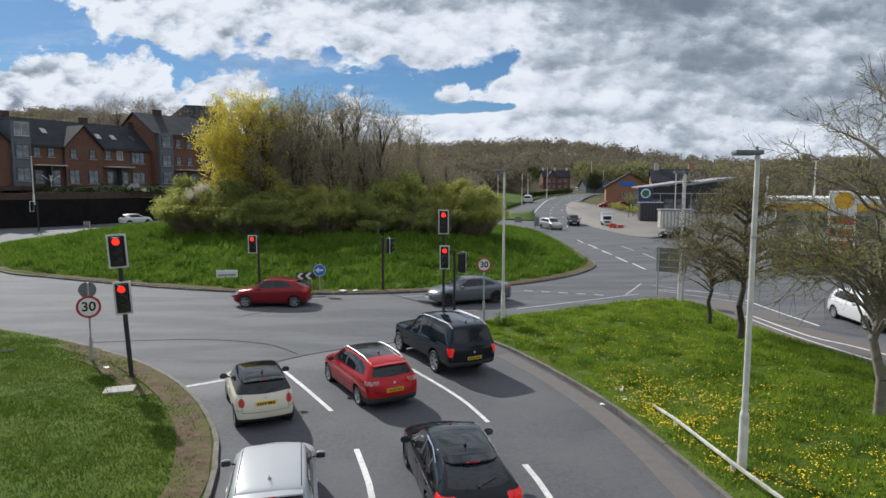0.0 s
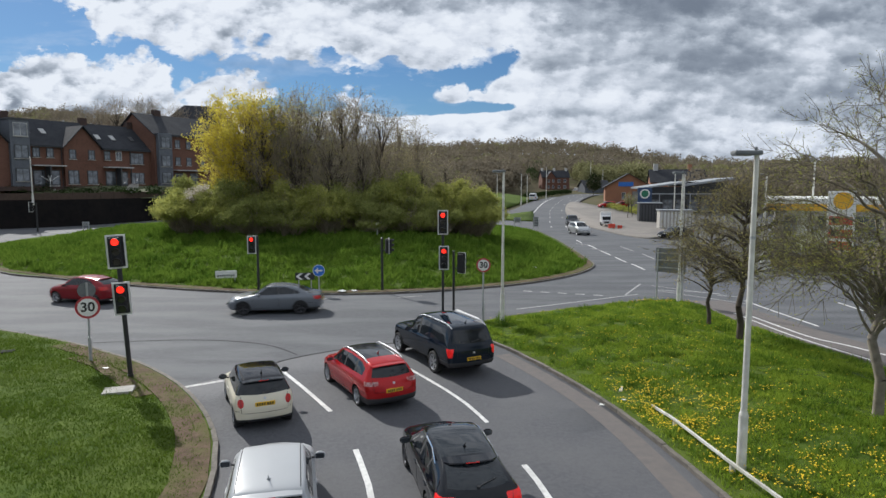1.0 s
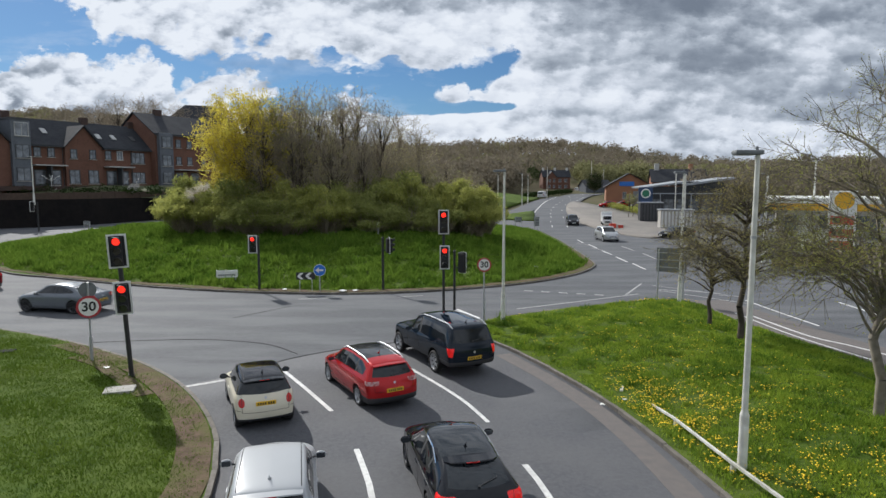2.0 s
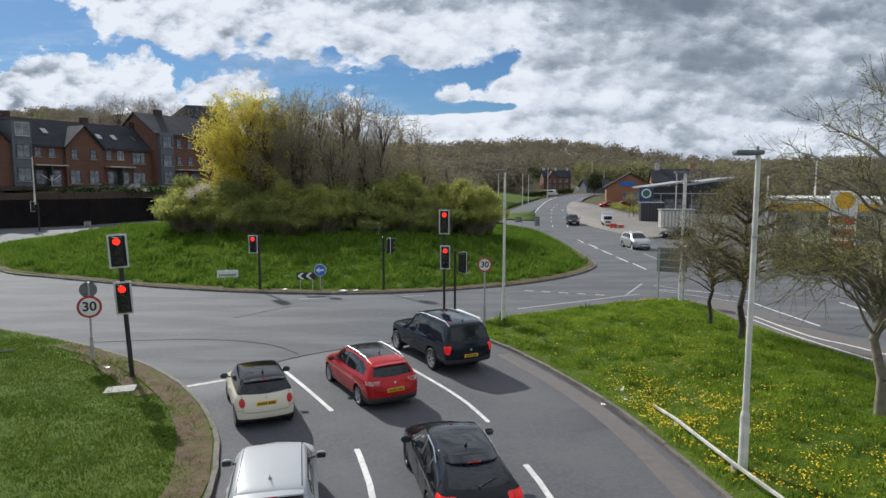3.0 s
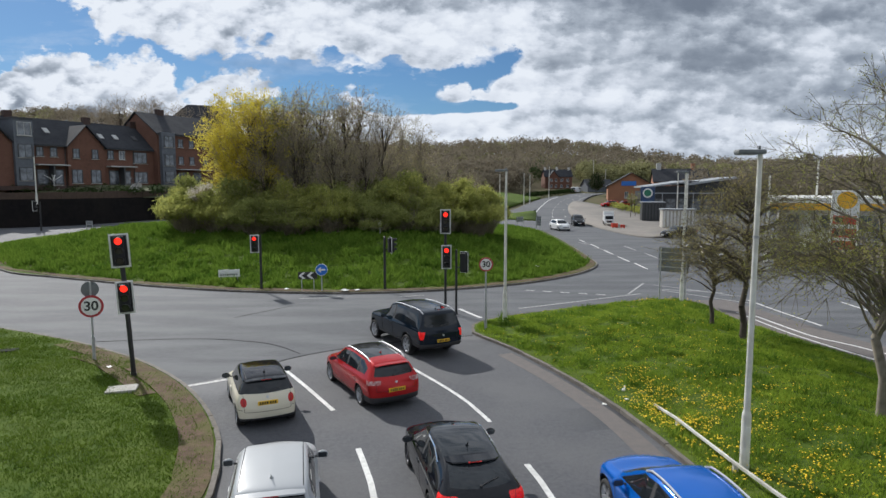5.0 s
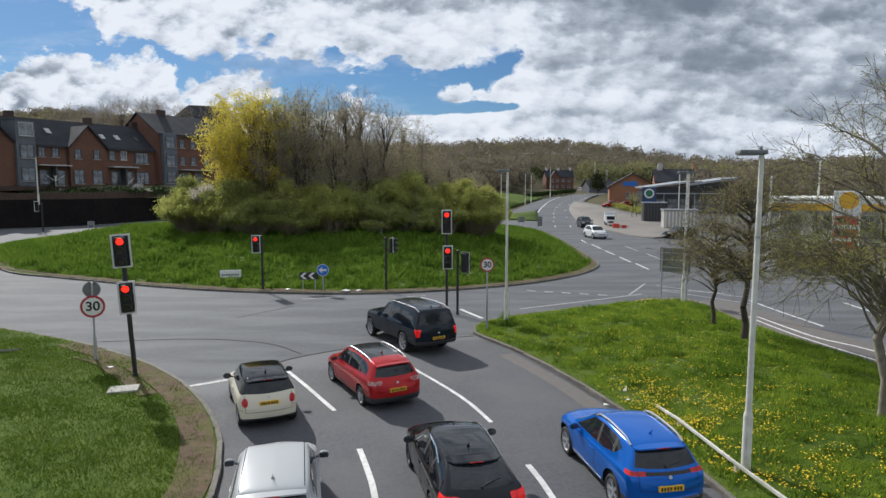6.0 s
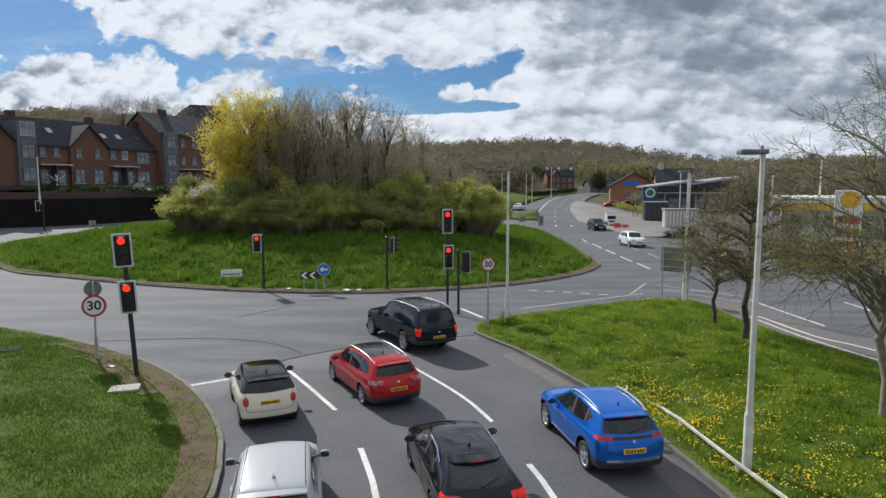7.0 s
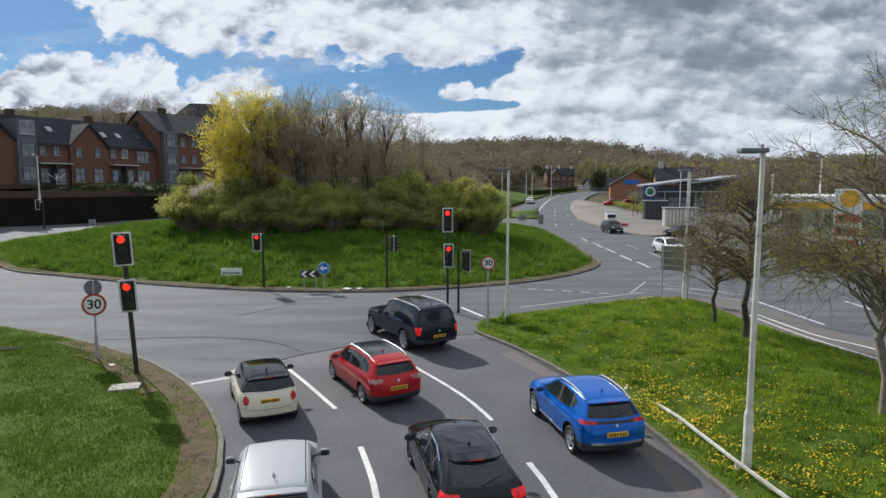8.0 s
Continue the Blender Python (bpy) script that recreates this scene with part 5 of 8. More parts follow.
def lamp_post(x, y, z, height, label, arm=-1, turn=0.0, scale=1.0):
    s = thing("street_lamp", pose(x, y, z, 0, 0, turn), label, "street lamp", "street lamps")
    part("base", tubed((0, 0, -0.1), (0, 0, 1.25), 0.105 * scale, 0.10 * scale, 20), M_COLUMN, s, smooth=False)
    part("shoulder", tubed((0, 0, 1.25), (0, 0, 1.36), 0.10 * scale, 0.07 * scale, 20), M_COLUMN, s)
    part("column", tubed((0, 0, 1.36), (0, 0, height), 0.07 * scale, 0.05 * scale, 20), M_COLUMN, s)
    part("band", tubed((0, 0, height * 0.74), (0, 0, height * 0.74 + 0.06), 0.066 * scale, seg=16), M_STEEL, s)
    part("access_door", boxed(-0.05, 0.05, -0.108 * scale, -0.095 * scale, 0.45, 1.0, None, 0.006), M_COLUMN, s)
    head = part("lantern", boxed(-0.08, 0.52, -0.13, 0.13, height - 0.03, height + 0.07, Matrix.Rotation(radians(-3), 4, "Y") if arm > 0 else Matrix.Translation((0, 0, 0)) @ Matrix.Rotation(math.pi, 4, "Z"), 0.035), M_SIGNGREY, s, "flat grey lantern")
    part("lantern_glass", boxed(-0.50, -0.12, -0.10, 0.10, height - 0.045, height - 0.03, None, 0.005), M_CLEAR, head)
    part("photocell", tubed((-0.02, 0, height + 0.06), (-0.02, 0, height + 0.15), 0.03, 0.025, 10), M_SIGNGREY, s)
    return s


RZ = lambda x, y: zat(x, y, RIGHT, right_z)
lamp_post(6.7, 13.35, RZ(6.7, 13.35), 7.0, "pale grey street lamp standing in the dandelion verge")
lamp_post(2.84, 28.94, RZ(2.84, 28.94), 7.0, "pale weathered street lamp at the verge tip")
lamp_post(12.84, 33.3, RZ(12.84, 33.3), 7.0, "pale street lamp beside the road sign backs")
lamp_post(-54.5, 83.0, 4.0, 6.2, "far grey street lamp behind the dark wall", scale=1.3)
for x, y, h in ((27.0, 52.0, 7.4), (37.5, 63.0, 9.0), (38.4, 103.0, 8.2), (40.4, 104.0, 8.0), (12.5, 142.0, 7.5), (19.0, 150.0, 7.5), (21.5, 158.0, 7.0), (30.0, 180.0, 9.0), (51.0, 215.0, 11.0), (57.0, 222.0, 8.0)):
    lamp_post(x, y, gz(x, y), h, "distant pale street lamp", scale=1.5)


def speed_sign(x, y, z, height, r, label, back=False, turn=0.0):
    s = thing("speed_limit_sign", pose(x, y, z, 0, 0, turn), label, "road sign", "speed limit signs")
    part("post", tubed((0, 0, -0.1), (0, 0, height + r * 0.5), 0.035, seg=12), M_STEEL, s)
    part("post_sleeve", tubed((0, 0, -0.1), (0, 0, height * 0.45), 0.055, seg=12), M_STEEL, s)
    plate = part("sign_plate", disc(0, -0.05, height, r, 0.012), M_SIGNRED, s, "white disc with a red ring")
    part("white_disc", disc(0, -0.0585, height, r * 0.80, 0.008), M_SIGNWHITE, plate)
    letters("30", r * 1.16, Matrix.Translation((0, -0.066, height)) @ Matrix.Rotation(math.pi / 2, 4, "X"), M_INK, plate, "numerals")
    part("clamp", boxed(-0.06, 0.06, -0.044, 0.05, height + 0.06, height + 0.10), M_STEEL, s)
    if back:
        part("sign_back", disc(-0.02, 0.06, height + r * 1.5, r * 0.72, 0.012), M_SIGNGREY, s, "grey back of a round sign")
        part("post_top", tubed((0, 0, height), (0, 0, height + r * 2.2), 0.035, seg=12), M_STEEL, s)
    return s


speed_sign(-12.66, 21.87, zat(-12.66, 21.87, LEFT, left_z), 1.98, 0.40, "round thirty speed limit sign on a grey post", True, 24)
speed_sign(1.79, 26.84, RZ(1.79, 26.84), 2.92, 0.31, "round thirty speed limit sign on a tall grey post", False, 0)


def chevron_board(x, y, z, turn):
    s = thing("chevron_board", pose(x, y, z, 0, 0, turn), "black board with white chevrons on two posts", "road sign")
    plate = part("board", boxed(-0.56, 0.56, -0.02, 0.01, 0.72, 1.16, None, 0.008), M_INK, s)
    for cx in (-0.36, 0.12):
        bm = bmesh.new()
        pts = [(cx - 0.16, 0.94), (cx + 0.06, 1.13), (cx + 0.24, 1.13), (cx + 0.02, 0.94), (cx + 0.24, 0.75), (cx + 0.06, 0.75)]
        front = [bm.verts.new((a, -0.026, b)) for a, b in pts]
        bm.faces.new((front[0], front[1], front[2], front[3]))
        bm.faces.new((front[0], front[3], front[4], front[5]))
        r = bmesh.ops.extrude_face_region(bm, geom=bm.faces[:])
        for v in [g for g in r["geom"] if isinstance(g, bmesh.types.BMVert)]:
            v.co.y = -0.018
        part("white_chevron", bm, M_SIGNWHITE, plate)
    for px in (-0.36, 0.36):
        part("post", tubed((px, 0.04, -0.1), (px, 0.04, 1.1), 0.03), M_STEEL, s)


chevron_board(-8.25, 36.95, IZ(-8.25, 36.95), 10)


def keep_left_sign(x, y, z):
    s = thing("direction_sign", pose(x, y, z, 0, 0, 9), "round blue sign with a white arrow on a post", "road sign")
    part("post", tubed((0, 0.03, -0.1), (0, 0.03, 1.6), 0.038), M_STEEL, s)
    plate = part("sign_plate", disc(0, -0.04, 1.32, 0.36, 0.012), M_SIGNWHITE, s)
    part("blue_disc", disc(0, -0.049, 1.32, 0.335, 0.008), M_SIGNBLUE, plate)
    bm = boxed(-0.06, 0.22, -0.058, -0.05, 1.27, 1.37)
    a = [bm.verts.new(p) for p in ((-0.25, -0.056, 1.32), (-0.04, -0.056, 1.50), (-0.04, -0.056, 1.14))]
    bm.faces.new(a)
    part("white_arrow", bm, M_SIGNWHITE, plate)


keep_left_sign(-7.39, 36.85, IZ(-7.39, 36.85))


def name_board(x, y, z):
    s = thing("street_name_board", pose(x, y, z, 0, 0, 14), "low white street name board on two legs", "sign")
    plate = part("board", boxed(-0.66, 0.66, -0.03, 0.01, 0.30, 0.78, None, 0.01), M_SIGNWHITE, s)
    for k in range(8):
        part("lettering_bar", boxed(-0.54 + k * 0.137, -0.54 + k * 0.137 + 0.10, -0.036, -0.029, 0.40, 0.52), M_SIGNGREY, plate)
    for px in (-0.5, 0.5):
        part("leg", boxed(px - 0.04, px + 0.04, 0.012, 0.09, -0.1, 0.7), M_STEEL, s)


name_board(-14.0, 39.88, IZ(-14.0, 39.88))


def sign_backs(x, y, z, w, h, low, turn, label, posts=(-0.42, 0.42)):
    s = thing("direction_sign", pose(x, y, z, 0, 0, turn), label, "road sign", "direction signs seen from behind")
    part("panel", boxed(-w / 2, w / 2, 0, 0.03, low, low + h, None, 0.01), M_SIGNGREY, s)
    for k in range(3):
        zz = low + h * (0.2 + 0.3 * k)
        part("stiffener", boxed(-w / 2 + 0.02, w / 2 - 0.02, -0.03, -0.002, zz - 0.03, zz + 0.03), M_STEEL, s)
    for p in posts:
        part("post", tubed((p * w, -0.07, -0.1), (p * w, -0.07, low + h * 0.95), 0.045), M_STEEL, s)


sign_backs(12.65, 34.15, RZ(12.65, 34.0), 1.6, 1.35, 1.55, -30, "large grey direction sign seen from behind")
sign_backs(11.0, 91.0, gz(11, 91) + 0.3, 1.1, 0.75, 0.7, 15, "small grey road sign at the island edge")
sign_backs(13.2, 87.5, gz(13.2, 87.5) + 0.2, 0.8, 1.3, 0.5, 15, "small grey road sign at the island edge")
sign_backs(-46.5, 81.0, gz(-46, 81) + 0.1, 0.8, 0.6, 0.4, 20, "small dark road sign beside the far road")


def knee_rail():
    """Low white rail along the verge, its end sunk into the grass."""
    s = thing("knee_rail", pose(0, 0, 0), "low white-painted timber rail, its paint flaking", "barrier")
    pts = [Vector((6.02, 17.3, 0)), Vector((6.1, 15.9, 0)), Vector((6.36, 13.2, 0)), Vector((6.6, 11.3, 0)), Vector((6.88, 9.0, 0)), Vector((7.3, 5.0, 0))]
    zs = [0.05, 0.22, 0.28, 0.30, 0.30, 0.30]
    for a, b, za, zb in zip(pts, pts[1:], zs, zs[1:]):
        p, q = a.copy(), b.copy()
        p.z, q.z = RZ(p.x, p.y) + za, RZ(q.x, q.y) + zb
        d = q - p
        m = Matrix.Translation((p + q) / 2) @ d.to_track_quat("X", "Z").to_matrix().to_4x4()
        part("rail", boxed(-d.length / 2, d.length / 2, -0.03, 0.03, -0.034, 0.034, m, 0.01), M_WHITEWOOD, s)
    for p, zz in zip(pts[1:], zs[1:]):
        z0 = RZ(p.x, p.y)
        part("post", boxed(p.x + 0.02, p.x + 0.12, p.y - 0.05, p.y + 0.05, z0 - 0.2, z0 + zz - 0.03, None, 0.01), M_WHITEWOOD, s)


knee_rail()


def slab(x, y, z, w, d, turn, label, material=M_CONC):
    s = tagged(new("access_cover", finish("access_cover", boxed(-w / 2, w / 2, -d / 2, d / 2, -0.05, 0.05, None, 0.012), material)), label, "access cover")
    s.matrix_basis = pose(x, y, z, 0, 0, turn)


slab(-9.93, 18.53, zat(-9.93, 18.53, LEFT, left_z) + 0.02, 0.85, 0.62, 18, "pale concrete access cover sunk in the grass")
slab(-16.6, 22.9, zat(-16.6, 22.9, LEFT, left_z) + 0.0, 0.8, 0.4, 18, "dark metal cover sunk in the grass", M_TAR)
slab(4.95, 17.35, 0.005 - 0.04, 0.5, 0.42, 105, "pale concrete gully cover beside the kerb")
slab(5.6, 18.9, RZ(5.6, 18.9) + 0.0, 0.5, 0.10, 70, "broken piece of white board in the grass", M_WHITEWOOD)


def litter(x, y, z, size, label):
    bm = bmesh.new()
    bmesh.ops.create_grid(bm, x_segments=5, y_segments=5, size=size / 2)
    for v in bm.verts:
        v.co.z = 0.16 * size * (1 + noise.noise((v.co.x * 9 + x, v.co.y * 9 + y, 1)))
    r = bmesh.ops.solidify(bm, geom=bm.faces[:], thickness=0.012)
    ob = tagged(new("litter", finish("litter", bm, M_SIGNWHITE)), label, "litter", "litter on the ground")
    ob.matrix_basis = pose(x, y, z, 0, 0, random.uniform(0, 180))


for x, y, f, size, label in ((-6.0, 36.75, IZ, 0.45, "crumpled white sheet lying by the island kerb"), (-5.3, 36.95, IZ, 0.30, "crumpled white litter lying by the island kerb"),
                             (-9.6, 37.2, IZ, 0.25, "crumpled white litter lying by the island kerb"), (6.9, 46.0, IZ, 0.35, "scrap of white paper on the mound"),
                             (5.4, 17.9, RZ, 0.10, "scrap of white paper by the kerb")):
    litter(x, y, f(x, y) + 0.03, size, label)
litter(-11.6, 20.9, zat(-11.6, 20.9, LEFT, left_z) + 0.03, 0.16, "scrap of white paper in the grass")
litter(4.75, 17.9, 0.012, 0.14, "scrap of white paper on the road")


def barrier(x, y):
    s = thing("water_barrier", pose(x, y, gz(x, y) + 0.1, 0, 0, 10) @ Matrix.Scale(0.7, 4), "bright red plastic traffic barrier on the apron", "barrier", "red barriers")
    m = surf("red_plastic", (0.62, 0.06, 0.03), (0.5, 0.05, 0.03), 5.0, 0.5)
    part("body", boxed(-0.7, 0.7, -0.2, 0.2, 0.12, 0.95, None, 0.06), m, s)
    part("foot", boxed(-0.55, -0.25, -0.28, 0.28, 0, 0.14, None, 0.03), m, s)
    part("foot", boxed(0.25, 0.55, -0.28, 0.28, 0, 0.14, None, 0.03), m, s)
    return s


b0 = barrier(25.0, 91.5)
copy_thing(b0, pose(26.1, 91.1, gz(26.1, 91) + 0.1, 0, 0, -8) @ Matrix.Scale(0.7, 4))
copy_thing(b0, pose(25.6, 92.3, gz(25.8, 92.6) + 0.1, 0, 0, 70) @ Matrix.Scale(0.7, 4))


def small_truck(x, y):
    """White works truck seen from the front."""
    s = thing("works_truck", pose(x, y, gz(x, y) + 0.1, 0, 0, -100) @ Matrix.Scale(0.78, 4), "small white works truck parked on the apron", "truck")
    part("cab", boxed(0.5, 2.0, -0.9, 0.9, 0.45, 2.05, None, 0.16), P_WHITE, s)
    part("windscreen", boxed(1.93, 2.03, -0.75, 0.75, 1.2, 1.85, None, 0.04), M_CARGLASS, s)
    part("bonnet", boxed(1.9, 2.5, -0.8, 0.8, 0.45, 1.15, None, 0.12), P_WHITE, s)
    part("grille", boxed(2.47, 2.52, -0.5, 0.5, 0.6, 0.95, None, 0.02), M_TRIM, s)
    part("load_box", boxed(-2.2, 0.45, -0.95, 0.95, 0.7, 2.5, None, 0.05), P_WHITE, s)
    part("board", boxed(0.3, 0.4, -1.0, 1.0, 2.1, 2.8, None, 0.03), M_SIGNWHITE, s)
    for a in (-1.5, 1.6):
        for b in (0.82, -0.82):
            wheel_of(s, a, b, 0.36, 1.8, M_ALLOY)


small_truck(25.4, 96.5)
parked, _ = build_car("saloon_car", pose(28.6, 76.0, gz(28.6, 76), 0, 0, 200), SALOON, 4.7, 1.82, 1.44, 2.8, 0.33, P_BLACK, "black saloon car parked at the forecourt edge", group="parked cars")
for x, y, h, p, lab in ((37.0, 140.0, 185, P_RED, "red"), (40.0, 139.0, 180, P_RED, "red"), (43.5, 138.0, 178, P_SILVER, "silver"), (47.0, 137.0, 176, P_GREY, "grey"), (48.5, 225.0, 60, P_WHITE, "white")):
    build_car("hatchback", pose(x, y, gz(x, y) + 0.02, 0, 0, h), HATCH, 4.1, 1.76, 1.5, 2.55, 0.31, p, lab + " hatchback parked beyond the paved apron", group="parked cars")


def marker_post(x, y):
    s = thing("marker_post", pose(x, y, IZ(x, y)), "small white marker post on the mound", "post")
    part("post", tubed((0, 0, -0.1), (0, 0, 0.9), 0.06), M_STEEL, s)
    part("cap", boxed(-0.1, 0.1, -0.06, 0.06, 0.75, 1.15, None, 0.02), M_SIGNWHITE, s)


marker_post(-5.5, 52.5)


def rotary_dryer(x, y, z):
    s = thing("rotary_dryer", pose(x, y, z), "white rotary clothes dryer in the garden", "clothes dryer")
    part("pole", tubed((0, 0, -0.2), (0, 0, 2.0), 0.05), M_SIGNWHITE, s)
    for k in range(4):
        a = k * math.pi / 2 + 0.4
        part("arm", tubed((0, 0, 1.2), (1.2 * math.cos(a), 1.2 * math.sin(a), 2.1), 0.04), M_SIGNWHITE, s)


rotary_dryer(-60.2, 96.0, 5.9)
# ---- buildings ----
M_BRICK = surf("red_brick", (0.165, 0.076, 0.050), (0.115, 0.055, 0.038), 6.0, 0.9, 0.3, 14.0, c3=(0.18, 0.088, 0.06), scale3=0.7, mix3=0.5)
M_BRICK2 = surf("orange_brick", (0.36, 0.17, 0.095), (0.29, 0.13, 0.075), 5.0, 0.9, c3=(0.25, 0.12, 0.08), scale3=0.5, mix3=0.4)
M_SLATE = surf("dark_slate", (0.042, 0.045, 0.052), (0.030, 0.032, 0.038), 3.0, 0.7, 0.3, 8.0, c3=(0.055, 0.057, 0.062), scale3=0.5, mix3=0.5, spec=0.12)
M_CLADDING = surf("grey_cladding", (0.115, 0.13, 0.15), (0.09, 0.10, 0.12), 2.0, 0.55)
M_FRAME = surf("window_frame_dark", (0.05, 0.052, 0.056), rough=0.5)
M_PANE = surf("window_glass", (0.03, 0.035, 0.042), (0.20, 0.225, 0.25), 0.9, 0.05, spec=0.9)
M_WHITEFRAME = surf("white_window_frame", (0.46, 0.46, 0.45), (0.38, 0.38, 0.37), 4.0, 0.5)
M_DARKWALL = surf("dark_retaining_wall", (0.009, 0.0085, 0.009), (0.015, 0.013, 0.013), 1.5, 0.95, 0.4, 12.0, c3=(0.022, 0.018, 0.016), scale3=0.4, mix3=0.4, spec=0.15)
M_BLACKCLAD = surf("black_cladding", (0.018, 0.020, 0.024), (0.028, 0.030, 0.034), 2.0, 0.45)
M_ROOFEDGE = surf("pale_roof_edge", (0.34, 0.36, 0.38), (0.26, 0.275, 0.29), 2.0, 0.5, metal=0.3)
M_TIMBERDARK = surf("weathered_fence", (0.085, 0.055, 0.040), (0.06, 0.04, 0.03), 3.0, 0.9)
M_YELLOW = surf("canopy_yellow", (0.78, 0.42, 0.02), (0.70, 0.36, 0.02), 2.0, 0.4)
M_BOARDRED = surf("price_red", (0.55, 0.05, 0.03), (0.45, 0.04, 0.03), 4.0, 0.4)
M_GREENLOGO = surf("logo_green", (0.02, 0.16, 0.09), rough=0.5)
M_SIGNNAVY = surf("sign_navy", (0.02, 0.05, 0.12), (0.03, 0.06, 0.14), 3.0, 0.4)


def window_on(parent, x, z, w, h, y, frame_mat=M_FRAME, bars=1):
    """A window set in a wall that faces -y: frame, panes, sill."""
    W = new("window")
    W.parent = parent
    W.matrix_basis = pose(x, y, z)
    bm = bmesh.new()
    t = 0.08
    for a in ((-w / 2, -w / 2 + t, -h / 2, h / 2), (w / 2 - t, w / 2, -h / 2, h / 2), (-w / 2 + t, w / 2 - t, h / 2 - t, h / 2), (-w / 2 + t, w / 2 - t, -h / 2, -h / 2 + t)):
        box(bm, a[0], a[1], -0.06, 0.05, a[2], a[3])
    for k in range(bars):
        cx = -w / 2 + w * (k + 1) / (bars + 1)
        box(bm, cx - 0.03, cx + 0.03, -0.05, 0.04, -h / 2 + t, h / 2 - t)
    part("frame", bm, frame_mat, W)
    for k in range(bars + 1):
        a, b = -w / 2 + t + (w - 2 * t) * k / (bars + 1) + 0.03, -w / 2 + t + (w - 2 * t) * (k + 1) / (bars + 1) - 0.03
        part("pane", boxed(a, b, -0.03, -0.01, -h / 2 + t, h / 2 - t), M_PANE, W)
    part("sill", boxed(-w / 2 - 0.08, w / 2 + 0.08, -0.13, 0.02, -h / 2 - 0.09, -h / 2 - 0.002), M_CONC, W)
    return W


def roof_pitched(x0, x1, y0, y1, z0, z1, over=0.35, thick=0.16):
    """Two slopes, ridge along x."""
    bm = bmesh.new()
    ym = (y0 + y1) / 2
    s = (z1 - z0) / (ym - y0)
    V = [(x0 - over, y0 - over, z0 - s * over), (x1 + over, y0 - over, z0 - s * over), (x1 + over, ym, z1), (x0 - over, ym, z1), (x0 - over, y1 + over, z0 - s * over), (x1 + over, y1 + over, z0 - s * over)]
    lo = [bm.verts.new(v) for v in V]
    hi = [bm.verts.new((v[0], v[1], v[2] + thick)) for v in V]
    for q in ((0, 1, 2, 3), (3, 2, 5, 4)):
        bm.faces.new([hi[i] for i in q])
        bm.faces.new([lo[i] for i in reversed(q)])
    for a, b in ((0, 1), (1, 2), (2, 5), (5, 4), (4, 3), (3, 0)):
        bm.faces.new((lo[a], lo[b], hi[b], hi[a]))
    return bm


def gable_walls(x0, x1, y0, y1, z0, ze, zr):
    """House walls with gables at both ends of x."""
    bm = bmesh.new()
    ym = (y0 + y1) / 2
    V = [bm.verts.new(v) for v in ((x0, y0, z0), (x1, y0, z0), (x1, y1, z0), (x0, y1, z0), (x0, y0, ze), (x1, y0, ze), (x1, y1, ze), (x0, y1, ze), (x0, ym, zr), (x1, ym, zr))]
    for q in ((0, 1, 5, 4), (2, 3, 7, 6), (1, 2, 6, 9, 5), (3, 0, 4, 8, 7), (0, 3, 2, 1), (4, 5, 9, 8), (6, 7, 8, 9)):
        bm.faces.new([V[i] for i in q])
    return bm


def swap(bm):
    """Turn a building part so that its ridge runs along y."""
    bmesh.ops.transform(bm, matrix=Matrix.Rotation(math.pi / 2, 4, "Z"), verts=bm.verts)
    return bm


